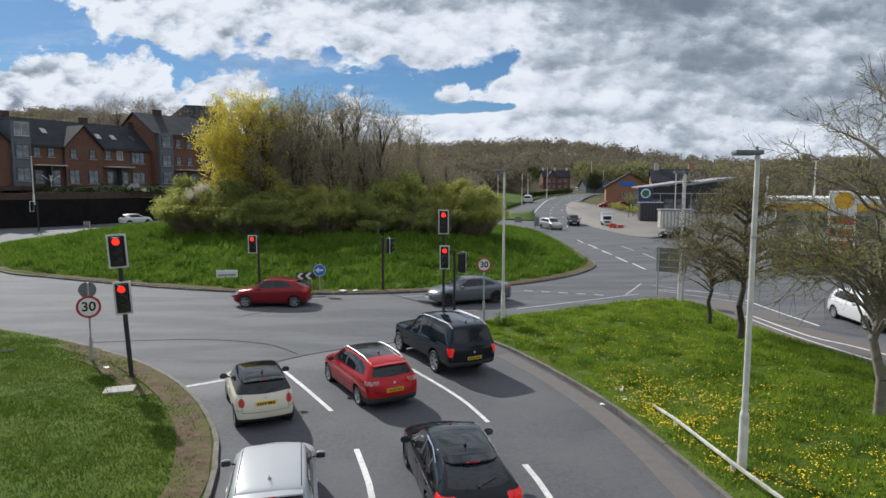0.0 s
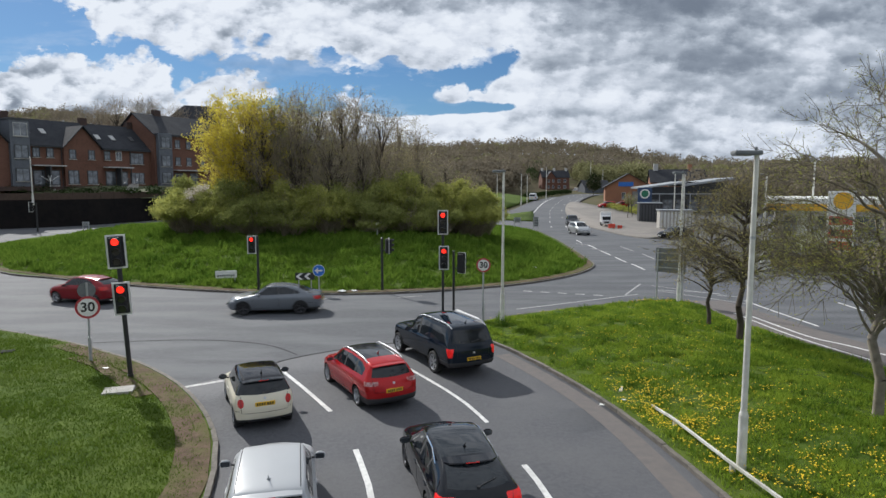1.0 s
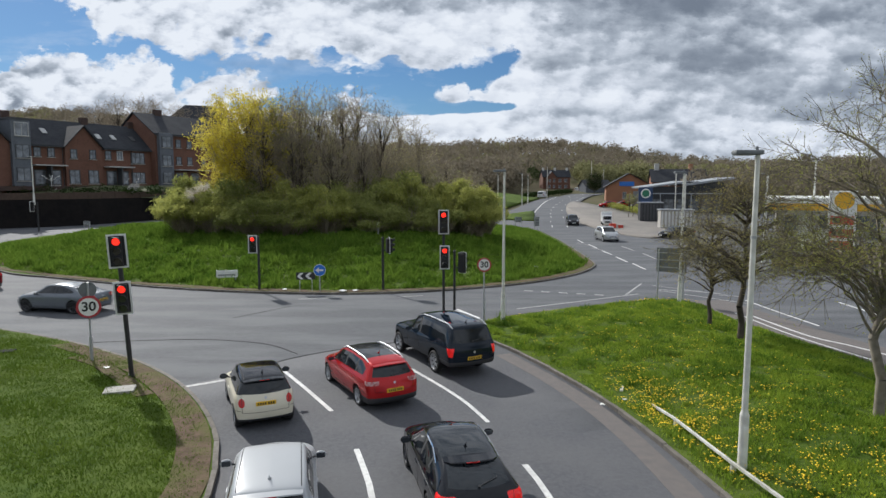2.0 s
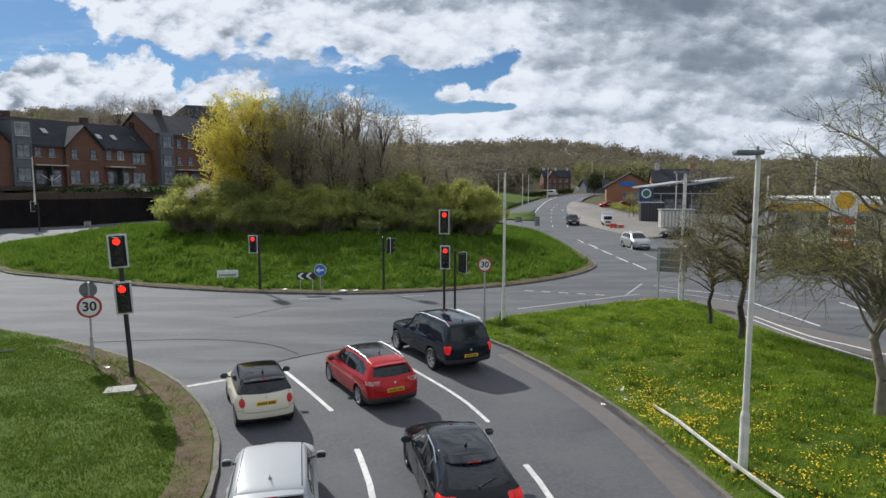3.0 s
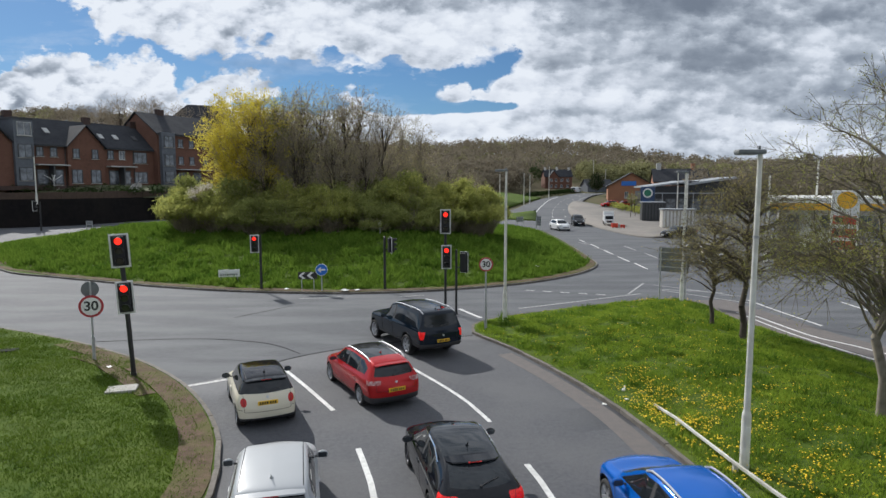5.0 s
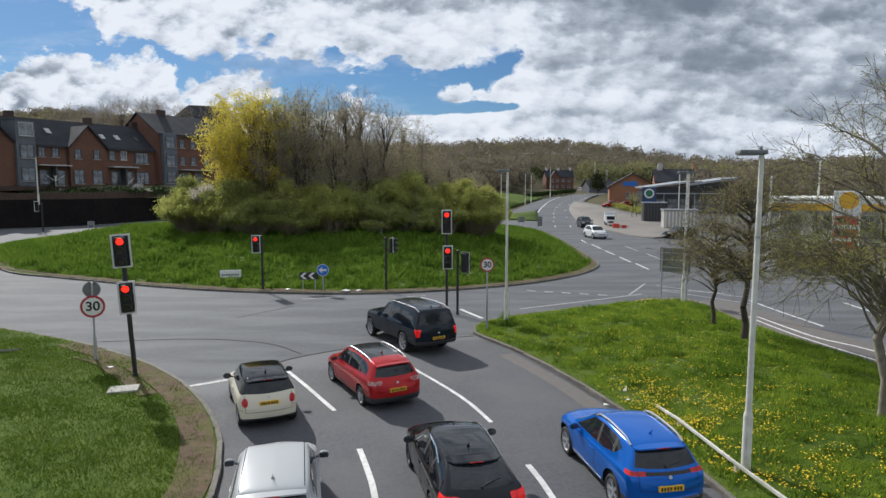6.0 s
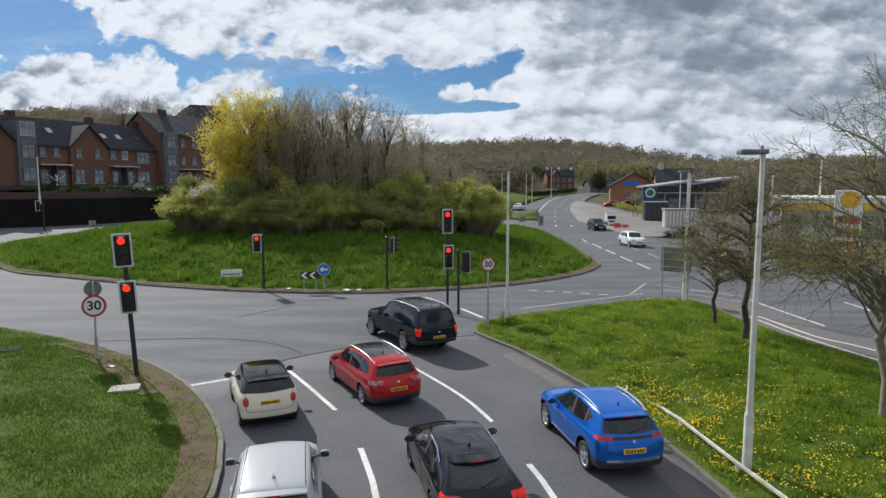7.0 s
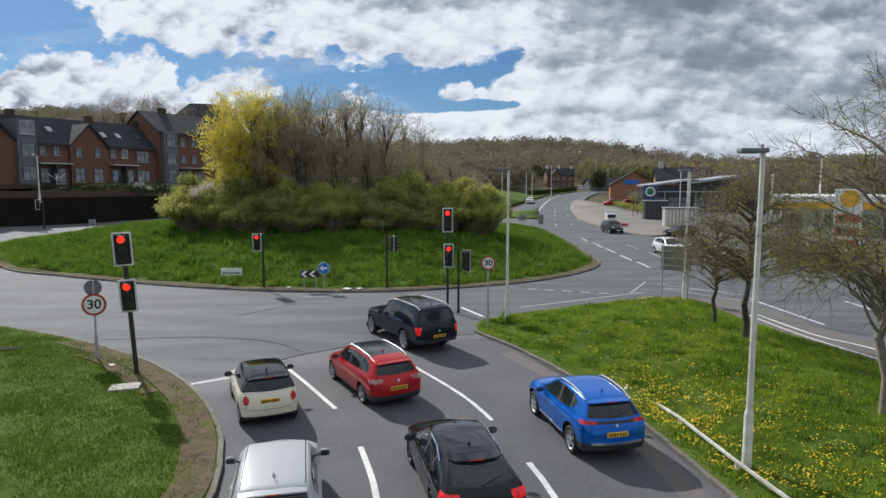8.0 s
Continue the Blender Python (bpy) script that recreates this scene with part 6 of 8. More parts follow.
def terrace(m):
    """Two-storey terrace seen from its street corner: bay at the near end, a cross gable, long slate roofs."""
    h = thing("terraced_house", m, "red brick terrace with slate roofs and grey bays", "house", "brick houses above the road")
    L, D, E, R = 18.6, 9.0, 5.6, 9.15
    part("wall", gable_walls(-7.5, L, 0, D, -5, E, R), M_BRICK, h)
    part("roof", roof_pitched(-7.5, L, 0, D, E, R + 0.05, 0.3), M_SLATE, h)
    for x0, x1, top in ((4.75, 10.0, 8.35), (-7.2, -2.2, 8.2)):
        part("gable_wall", swap(gable_walls(-0.45, 4.5, -x1, -x0, -5, 5.5, top)), M_BRICK, h)
        part("gable_roof", swap(roof_pitched(-0.6, 4.6, -x1, -x0, 5.5, top + 0.03, 0.25)), M_SLATE, h)
    part("bay", boxed(-2.2, 0.15, -0.95, 2.6, -5, 8.6, None, 0.03), M_CLADDING, h, "dark grey clad bay")
    part("bay_roof", boxed(-2.35, 0.3, -1.1, 2.7, 8.6, 8.78), M_FRAME, h)
    for z in (7.35, 4.5, 1.5):
        window_on(h, -0.95, z, 1.75, 1.75, -0.97, M_WHITEFRAME if z > 7 else M_FRAME)
    for x in (1.3, 3.1):
        window_on(h, x, 4.55, 0.95, 1.3, -0.02)
    for x in (5.9, 8.6):
        window_on(h, x, 4.45, 0.95, 1.35, -0.47)
        window_on(h, x, 1.25, 1.5, 1.95, -0.47)
    window_on(h, 11.2, 4.5, 0.95, 1.3, -0.02)
    window_on(h, 13.0, 4.5, 0.95, 1.3, -0.02, M_WHITEFRAME)
    for z in (4.2, 1.2):
        window_on(h, 15.9, z, 2.3, 1.7, -0.02, M_FRAME, 2)
    # porches: pale canopies over deep dark recesses with glazed doors
    for x0, x1 in ((0.4, 4.6), (10.5, 14.6)):
        part("porch_canopy", boxed(x0, x1, -1.3, 0.0, 2.68, 2.84, None, 0.02), M_WHITEFRAME, h)
        for k in range(2):
            cx = x0 + (x1 - x0) * (0.27 + 0.46 * k)
            d = part("door", boxed(cx - 0.8, cx + 0.8, -0.06, 0.02, 0.0, 2.2), M_FRAME, h, "dark glazed garden door")
            part("pane", boxed(cx - 0.65, cx + 0.65, -0.075, -0.055, 0.25, 2.05), M_PANE, d)
        part("divider", boxed(x0 + 2.0, x0 + 2.2, -1.2, 0.0, 0.0, 2.66), M_FRAME, h)
    sk = (R - E) / (D / 2)
    for x, y in ((1.2, 2.3), (3.4, 2.3), (10.9, 1.9), (13.2, 1.9), (16.3, 1.9)):
        part("skylight", boxed(-0.34, 0.34, -0.55, 0.55, 0.16, 0.26, Matrix.Translation((x, y, E + sk * y)) @ Matrix.Rotation(math.atan(sk), 4, "X"), 0.01), M_WHITEFRAME if x < 16 else M_FRAME, h)
    for x in (-0.3, 10.4, 17.8):
        part("chimney", boxed(x - 0.5, x + 0.5, D / 2 - 0.4, D / 2 + 0.4, R - 0.4, R + 0.95, None, 0.03), M_CHIMNEY, h)
    part("gutter", boxed(-7.8, L + 0.2, -0.44, -0.33, E - 0.32, E - 0.22), M_FRAME, h)
    for x in (0.3, 4.6, 10.15, 14.9):
        part("downpipe", tubed((x, -0.09, -0.2), (x, -0.09, E - 0.3), 0.05, seg=8), M_FRAME, h)
    part("terrace_edge", boxed(-7.5, L, -2.4, -0.5, -0.6, -0.05), M_CHIMNEY, h, "dark brick terrace edge")


def tall_house(m):
    h = thing("terraced_house", m, "taller red brick house with a gable and grey bay", "house", "brick houses above the road")
    L, D, E, R = 13.0, 10.0, 8.2, 11.5
    part("wall", gable_walls(0, L, 0, D, -5, E, R), M_BRICK, h)
    part("roof", roof_pitched(0, L, 0, D, E, R + 0.05, 0.3), M_SLATE, h)
    part("bay", boxed(0.35, 2.75, -0.7, 0.3, -5, 8.3, None, 0.03), M_CLADDING, h, "dark grey clad bay")
    for z in (6.85, 3.95, 1.3):
        window_on(h, 1.55, z, 1.7, 1.75, -0.72, M_FRAME)
    for x in (4.2, 6.3, 9.0, 11.2):
        for z in (6.75, 4.0):
            window_on(h, x, z, 0.95, 1.3, -0.02)
    part("porch_canopy", boxed(3.2, 9.4, -1.2, 0.0, 2.45, 2.6, None, 0.02), M_WHITEFRAME, h)
    for x in (4.3, 7.2):
        d = part("door", boxed(x - 0.8, x + 0.8, -0.06, 0.02, 0, 2.1), M_FRAME, h, "dark glazed garden door")
        part("pane", boxed(x - 0.65, x + 0.65, -0.075, -0.055, 0.25, 1.95), M_PANE, d)
    part("chimney", boxed(3.6, 4.8, 4.6, 5.4, R - 0.3, R + 0.95, None, 0.03), M_CHIMNEY, h)
    part("gutter", boxed(-0.2, L + 0.2, -0.44, -0.33, E - 0.32, E - 0.22), M_FRAME, h)


M_CHIMNEY = surf("sooty_brick", (0.075, 0.045, 0.036), (0.05, 0.034, 0.03), 6.0, 0.9)
ROW = Matrix.Scale(1.15, 4)
terrace(pose(-63.5, 95.7, 6.4, 0, 0, 60) @ ROW)
tall_house(pose(-51.9, 113.2, 6.4, 0, 0, 60) @ ROW)
far_roof = thing("large_house", pose(-58.0, 131.0, 13.4, 0, 0, 22), "large grey slate-roofed building behind the houses", "house")
part("wall", boxed(0, 14, 0, 10, -6, 5.88), M_BRICK2, far_roof)
bm = bmesh.new()
eave = [bm.verts.new(p) for p in ((-0.5, -0.5, 5.9), (14.5, -0.5, 5.9), (14.5, 10.5, 5.9), (-0.5, 10.5, 5.9))]
ridge = [bm.verts.new((4.2, 5, 10.4)), bm.verts.new((9.8, 5, 10.4))]
for f in ((eave[0], eave[1], ridge[1], ridge[0]), (eave[1], eave[2], ridge[1]), (eave[2], eave[3], ridge[0], ridge[1]), (eave[3], eave[0], ridge[0]), (eave[3], eave[2], eave[1], eave[0])):
    bm.faces.new(f)
part("roof", bm, M_SLATE, far_roof, "hipped grey slate roof")


def retaining_wall():
    line_pts = spline([(-95.0, 62.0), (-78.0, 70.0), (-58.5, 82.5), (-52.0, 88.0), (-47.0, 97.0), (-42.0, 106.0), (-34.0, 114.0)], 2.0)
    V, F = [], []
    for p in line_pts:
        z0 = gz(p.x, p.y)
        top = 4.55
        for dx, z in ((0, z0 - 0.3), (0, top), (0.5, top), (0.5, z0 - 0.3)):
            V.append((p.x - 0.5 * dx, p.y + dx, z))
    for i in range(len(line_pts) - 1):
        for c in range(3):
            F.append((4 * i + c, 4 * i + 4 + c, 4 * i + 5 + c, 4 * i + 1 + c))
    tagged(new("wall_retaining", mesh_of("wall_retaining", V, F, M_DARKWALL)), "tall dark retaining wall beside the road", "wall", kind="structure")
    # coping and a timber fence on top
    cop = thing("garden_fence", pose(0, 0, 0), "brown timber garden fence above the dark wall", "fence")
    for a, b in zip(line_pts, line_pts[1:]):
        d = b - a
        m = Matrix.Translation(((a + b) / 2).to_tuple()[:2] + (4.55,)) @ Matrix.Rotation(math.atan2(d.y, d.x), 4, "Z")
        part("fence_panel", boxed(-d.length / 2 + 0.06, d.length / 2 - 0.06, 0.18, 0.24, 0.0, 0.95 + random.uniform(-0.06, 0.06), m), M_TIMBERDARK, cop)
        part("post", boxed(-d.length / 2 - 0.06, -d.length / 2 + 0.06, 0.12, 0.28, 0.0, 1.1, m), M_TIMBERDARK, cop)


retaining_wall()
# gardens between the wall and the houses
V, F = [], []
for j in range(8):
    for i in range(24):
        x = -95 + i * 2.8
        yb = 66 + 0.62 * (x + 95) + (0.15 * max(0, x + 55))
        y = yb + (112 - yb) * j / 7
        V.append((x, y, 4.5 + 1.9 * ss(0, 1, j / 4) + 0.2 * noise.noise((x * 0.3, y * 0.3, 0))))
for j in range(7):
    for i in range(23):
        a = j * 24 + i
        F.append((a, a + 1, a + 25, a + 24))
M_GARDEN = surf("garden_ground", (0.05, 0.07, 0.02), (0.09, 0.07, 0.045), 0.8, 0.95, 0.4, 20.0, c3=(0.05, 0.085, 0.015), scale3=0.3)
tagged(new("garden_bank", mesh_of("garden_bank", V, F, M_GARDEN, True)), "sloping planted gardens above the wall", "garden", kind="structure")


def garden_steps(x, y, z, n, label):
    s = thing("garden_steps", pose(x, y, z), label, "steps", "garden steps")
    for k in range(n):
        part("step", boxed(-0.7, 0.7, 0.3 * k, 0.3 * k + 0.32, 0.17 * k - 0.3, 0.17 * k + 0.17), M_CONC, s)
    for sx in (-0.8, 0.8):
        part("handrail", tube(tube(tubed((sx, 0, 0.0), (sx, 0, 1.0), 0.04), (sx, 0.3 * n, 0.17 * n), (sx, 0.3 * n, 0.17 * n + 1), 0.04), (sx, 0, 1.0), (sx, 0.3 * n, 0.17 * n + 1.0), 0.04), M_FRAME, s)


garden_steps(-60.5, 95.0, 5.0, 9, "concrete garden steps climbing to the terrace")
garden_steps(-76.0, 94.5, 5.0, 9, "concrete garden steps climbing to the terrace")
garden_steps(-50.0, 99.0, 5.3, 8, "concrete garden steps climbing to the terrace")


def cafe(m):
    h = thing("cafe_building", m, "black-clad drive-through cafe with tilted roofs", "building")
    part("wall", boxed(0, 15.5, 0, 9, -0.5, 5.2), M_BLACKCLAD, h)
    part("wing", boxed(-1.2, 0.0, 1.0, 8, -0.5, 4.2), M_BLACKCLAD, h)
    part("roof", boxed(-0.6, 8.0, -1.2, 9.5, 0, 0.3, Matrix.Translation((-0.6, 0, 4.9)) @ Matrix.Rotation(radians(-8), 4, "Y")), M_ROOFEDGE, h)
    part("roof", boxed(0, 10.0, -1.6, 9.5, 0, 0.4, Matrix.Translation((6.6, 0, 5.3)) @ Matrix.Rotation(radians(-8), 4, "Y")), M_ROOFEDGE, h)
    part("fascia", boxed(6.8, 15.6, -0.2, 0.1, 4.7, 6.2, Matrix.Identity(4)), M_BLACKCLAD, h)
    part("canopy_bar", boxed(-2, 14, -1.5, -1.3, 3.7, 3.9), M_ROOFEDGE, h)
    for k in range(6):
        window_on(h, 1.6 + 2.45 * k, 1.5, 2.0, 2.4, -0.02, M_FRAME, 1)
    for x in (2.0, 8.0, 13.5):
        part("canopy_post", tubed((x, -1.4, -0.4), (x, -1.4, 3.8), 0.08), M_ROOFEDGE, h)


cafe(pose(41.5, 126.0, gz(44, 126), 0, 0, -4))


def totem(x, y):
    s = thing("totem_sign", pose(x, y, gz(x, y), 0, 0, -14), "dark totem sign with a round green and white badge", "sign")
    part("panel", boxed(-1.2, 1.2, -0.2, 0.2, 0.2, 5.5, None, 0.05), M_SIGNNAVY, s)
    b = part("badge", disc(0, -0.215, 4.4, 0.85, 0.03), M_SIGNWHITE, s)
    part("badge_centre", disc(0, -0.235, 4.4, 0.62, 0.02), M_GREENLOGO, b)
    part("lettering_bar", boxed(-0.8, 0.8, -0.225, -0.2, 2.6, 2.95), M_SIGNBLUE, s)


totem(36.4, 112.0)


def works_hut(x, y, w, d, h, mat, label, name="kiosk"):
    s = thing(name, pose(x, y, gz(x, y) + 0.1, 0, 0, -8), label, "enclosure")
    part("wall", boxed(-w / 2, w / 2, -d / 2, d / 2, -0.2, h, None, 0.04), mat, s)
    part("roof", boxed(-w / 2 - 0.15, w / 2 + 0.15, -d / 2 - 0.15, d / 2 + 0.15, h, h + 0.15), M_ROOFEDGE, s)
    for k in range(int(w / 0.5)):
        part("slat", boxed(-w / 2 + 0.1 + k * 0.5, -w / 2 + 0.35 + k * 0.5, -d / 2 - 0.04, -d / 2 - 0.002, 0.1, h - 0.15), M_EDGE if mat is not M_BLACKCLAD else M_FRAME, s)


works_hut(34.4, 92.0, 4.6, 2.2, 2.6, M_CONC, "white slatted service enclosure beside the apron", "bin_store")
works_hut(35.0, 105.0, 3.6, 2.0, 3.0, M_BLACKCLAD, "dark glazed bus shelter beside the apron", "bus_shelter")


def brick_hall(m):
    h = thing("brick_building", m, "orange brick gabled building with a blue sign", "building")
    part("wall", swap(gable_walls(0, 14, -12, 0, -1.5, 3.9, 7.3)), M_BRICK2, h)
    part("roof", swap(roof_pitched(0, 14, -12, 0, 3.9, 7.35, 0.6)), M_SLATE, h)
    part("sign_board", boxed(3.4, 7.2, -0.12, -0.01, 4.0, 5.2), M_SIGNBLUE, h)
    window_on(h, 4.8, 1.5, 1.0, 1.8, -0.03, M_WHITEFRAME)
    part("side_wall", gable_walls(12.1, 26, 4, 13, -1.5, 5.2, 8.4), M_BRICK2, h)
    part("side_roof", roof_pitched(12.1, 26, 4, 13, 5.2, 8.5), M_SLATE, h)
    part("chimney", boxed(13, 14.2, 8, 9.2, 7.8, 10.2), M_WHITEFRAME, h)
    part("chimney", boxed(22, 23, 8, 9.2, 7.8, 10.0), M_BRICK2, h)


brick_hall(pose(43.9, 168.0, gz(48, 166), 0, 0, -13))


def red_houses(m):
    h = thing("semi_detached_house", m, "distant red brick houses with white chimneys", "house")
    part("wall", gable_walls(0, 12, 0, 7, -3, 5.4, 8.2), M_BRICK, h)
    part("roof", roof_pitched(0, 12, 0, 7, 5.4, 8.3), M_SLATE, h)
    part("gable_wall", swap(gable_walls(-1.5, 4, -5.4, -1.6, -3, 5.4, 7.6)), M_BRICK, h)
    part("gable_roof", swap(roof_pitched(-1.7, 4, -5.4, -1.6, 5.4, 7.7, 0.2)), M_SLATE, h)
    for x in (0.7, 6.0, 11.3):
        part("chimney", boxed(x - 0.4, x + 0.4, 3, 4, 7.6, 9.4), M_WHITEFRAME, h)
    for x in (2.5, 4.5):
        for z in (3.8, 1.2):
            window_on(h, x, z, 0.9, 1.3, -1.52, M_WHITEFRAME, 0)
    for x in (7.4, 10.0):
        for z in (3.8, 1.2):
            window_on(h, x, z, 1.2, 1.3, -0.02, M_WHITEFRAME, 1)


red_houses(pose(36.5, 228.0, 5.0, 0, 0, 4) @ Matrix.Scale(0.84, 4))
for x, y, w in ((49.0, 214.0, 9.0), (59.0, 210.0, 10.0)):
    g = thing("low_shed", pose(x, y, gz(x, 214) + 0.2, 0, 0, 8), "distant low grey-roofed building", "building", "far low buildings")
    part("wall", gable_walls(0, w, 0, 7, -1, 2.2, 4.2), M_CLADDING, g)
    part("roof", roof_pitched(0, w, 0, 7, 2.2, 4.3), M_SLATE, g)


def fuel_station():
    c = thing("fuel_canopy", pose(31.8, 61.0, gz(31, 60), 0, 0, -27), "white and yellow fuel station canopy on columns", "canopy")
    part("deck", boxed(0, 26, 0, 14, 4.45, 5.25, None, 0.04), M_SIGNWHITE, c)
    part("yellow_band", boxed(-0.06, 26.06, -0.06, 14.06, 4.05, 4.72, None, 0.04), M_YELLOW, c)
    part("soffit", boxed(0.3, 25.7, 0.3, 13.7, 4.0, 4.06), M_EDGE, c)
    for x in (3.5, 12.5, 21.5):
        for y in (3.0, 11.0):
            part("column", boxed(x - 0.25, x + 0.25, y - 0.25, y + 0.25, -0.2, 4.1, None, 0.04), M_SIGNWHITE, c)
            part("pump", boxed(x + 1.0, x + 1.9, y - 0.3, y + 0.3, -0.1, 2.1, None, 0.08), M_EDGE, c, "white fuel pump")
    k = thing("shop_building", pose(44.0, 82.0, gz(44, 82), 0, 0, -27), "low white fuel station shop behind the canopy", "building")
    part("wall", boxed(0, 24, 0, 9, -0.3, 3.6), M_CONC, k)
    part("roof", boxed(-0.4, 24.4, -0.6, 9.4, 3.6, 4.1), M_ROOFEDGE, k)
    for q in range(6):
        window_on(k, 2.4 + 3.8 * q, 1.6, 3.0, 2.2, -0.02, M_WHITEFRAME, 1)
    s = thing("price_sign", pose(33.4, 52.0, gz(33, 52), 0, 0, -30), "tall white price sign with yellow badge and red panels", "sign")
    part("panel", boxed(-1.0, 1.0, -0.2, 0.2, 0.9, 6.0, None, 0.06), M_SIGNWHITE, s)
    part("badge", disc(0.1, -0.215, 5.2, 0.72, 0.03), M_YELLOW, s)
    for z in (3.55, 2.45, 1.45):
        p = part("price_panel", boxed(-0.85, 0.85, -0.225, -0.2, z - 0.36, z + 0.36), M_BOARDRED, s)
        part("digits_bar", boxed(-0.7, -0.1, -0.235, -0.224, z - 0.22, z + 0.22), M_INK, p)
    part("plinth", boxed(-0.7, 0.7, -0.18, 0.18, -0.2, 0.9), M_CLADDING, s)


fuel_station()


pale = thing("pale_house", pose(-19.0, 168.0, gz(-14, 168) + 4.0, 0, 0, 10), "pale rendered house glimpsed between bare trees", "house")
part("wall", gable_walls(0, 12, 0, 7, -6, 2.6, 4.6), M_EDGE, pale)
part("roof", roof_pitched(0, 12, 0, 7, 2.6, 4.7), M_SLATE, pale)
for wx in (2.0, 5.0, 8.0, 10.5):
    window_on(pale, wx, 1.2, 1.2, 1.3, -0.02)
# ---- trees, shrubs and grass ----
M_BARK = surf("bark", (0.085, 0.068, 0.050), (0.055, 0.044, 0.034), 6.0, 0.95, 0.6, 25.0)
M_TWIG = surf("twigs", (0.36, 0.30, 0.22), (0.25, 0.21, 0.155), 2.0, 0.95, island=0.25)
M_VERGETWIG = surf("verge_tree_twigs", (0.15, 0.125, 0.085), (0.10, 0.085, 0.06), 3.0, 0.95)
M_PALEBARK = surf("pale_bark", (0.24, 0.21, 0.17), (0.15, 0.13, 0.10), 5.0, 0.9)
L_YELLOW = leafy("yellow_blossom_leaves", (0.50, 0.41, 0.06), (0.76, 0.66, 0.13), 0.5)
L_OLIVE = leafy("olive_leaves", (0.16, 0.18, 0.045), (0.42, 0.43, 0.12), 0.5)
L_FRESH = leafy("fresh_leaves", (0.14, 0.20, 0.035), (0.40, 0.45, 0.09), 0.5)
L_BUD = leafy("brown_green_buds", (0.36, 0.32, 0.13), (0.60, 0.56, 0.24), 0.6)
L_SHRUB = leafy("shrub_leaves", (0.20, 0.225, 0.06), (0.52, 0.52, 0.16), 0.55)
L_BUSH = leafy("dark_shrub_leaves", (0.15, 0.175, 0.055), (0.40, 0.42, 0.14), 0.55)
L_BROWN = leafy("brown_bud_leaves", (0.19, 0.145, 0.075), (0.38, 0.34, 0.14), 0.45)
L_VERGE = leafy("brown_green_leaves", (0.21, 0.18, 0.065), (0.42, 0.38, 0.14), 0.45)
L_WOOD = leafy("winter_wood", (0.15, 0.13, 0.10), (0.265, 0.23, 0.17), 0.35)
L_WOOD2 = leafy("spring_wood", (0.15, 0.155, 0.08), (0.31, 0.30, 0.15), 0.35)
L_EVERGREEN = leafy("far_evergreen", (0.055, 0.075, 0.035), (0.11, 0.14, 0.06), 0.2)
L_DARK = leafy("dark_evergreen", (0.022, 0.038, 0.014), (0.04, 0.06, 0.02), 0.1)
L_BLOSSOM = leafy("white_blossom", (0.62, 0.55, 0.48), (0.75, 0.70, 0.64))
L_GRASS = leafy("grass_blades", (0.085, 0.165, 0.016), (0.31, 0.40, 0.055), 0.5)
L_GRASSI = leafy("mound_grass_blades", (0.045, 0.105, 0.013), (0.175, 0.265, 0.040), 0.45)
# darker copy of the grass blades: west verge shade is put into the colour
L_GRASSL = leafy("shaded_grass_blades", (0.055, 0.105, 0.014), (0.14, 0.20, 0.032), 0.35)


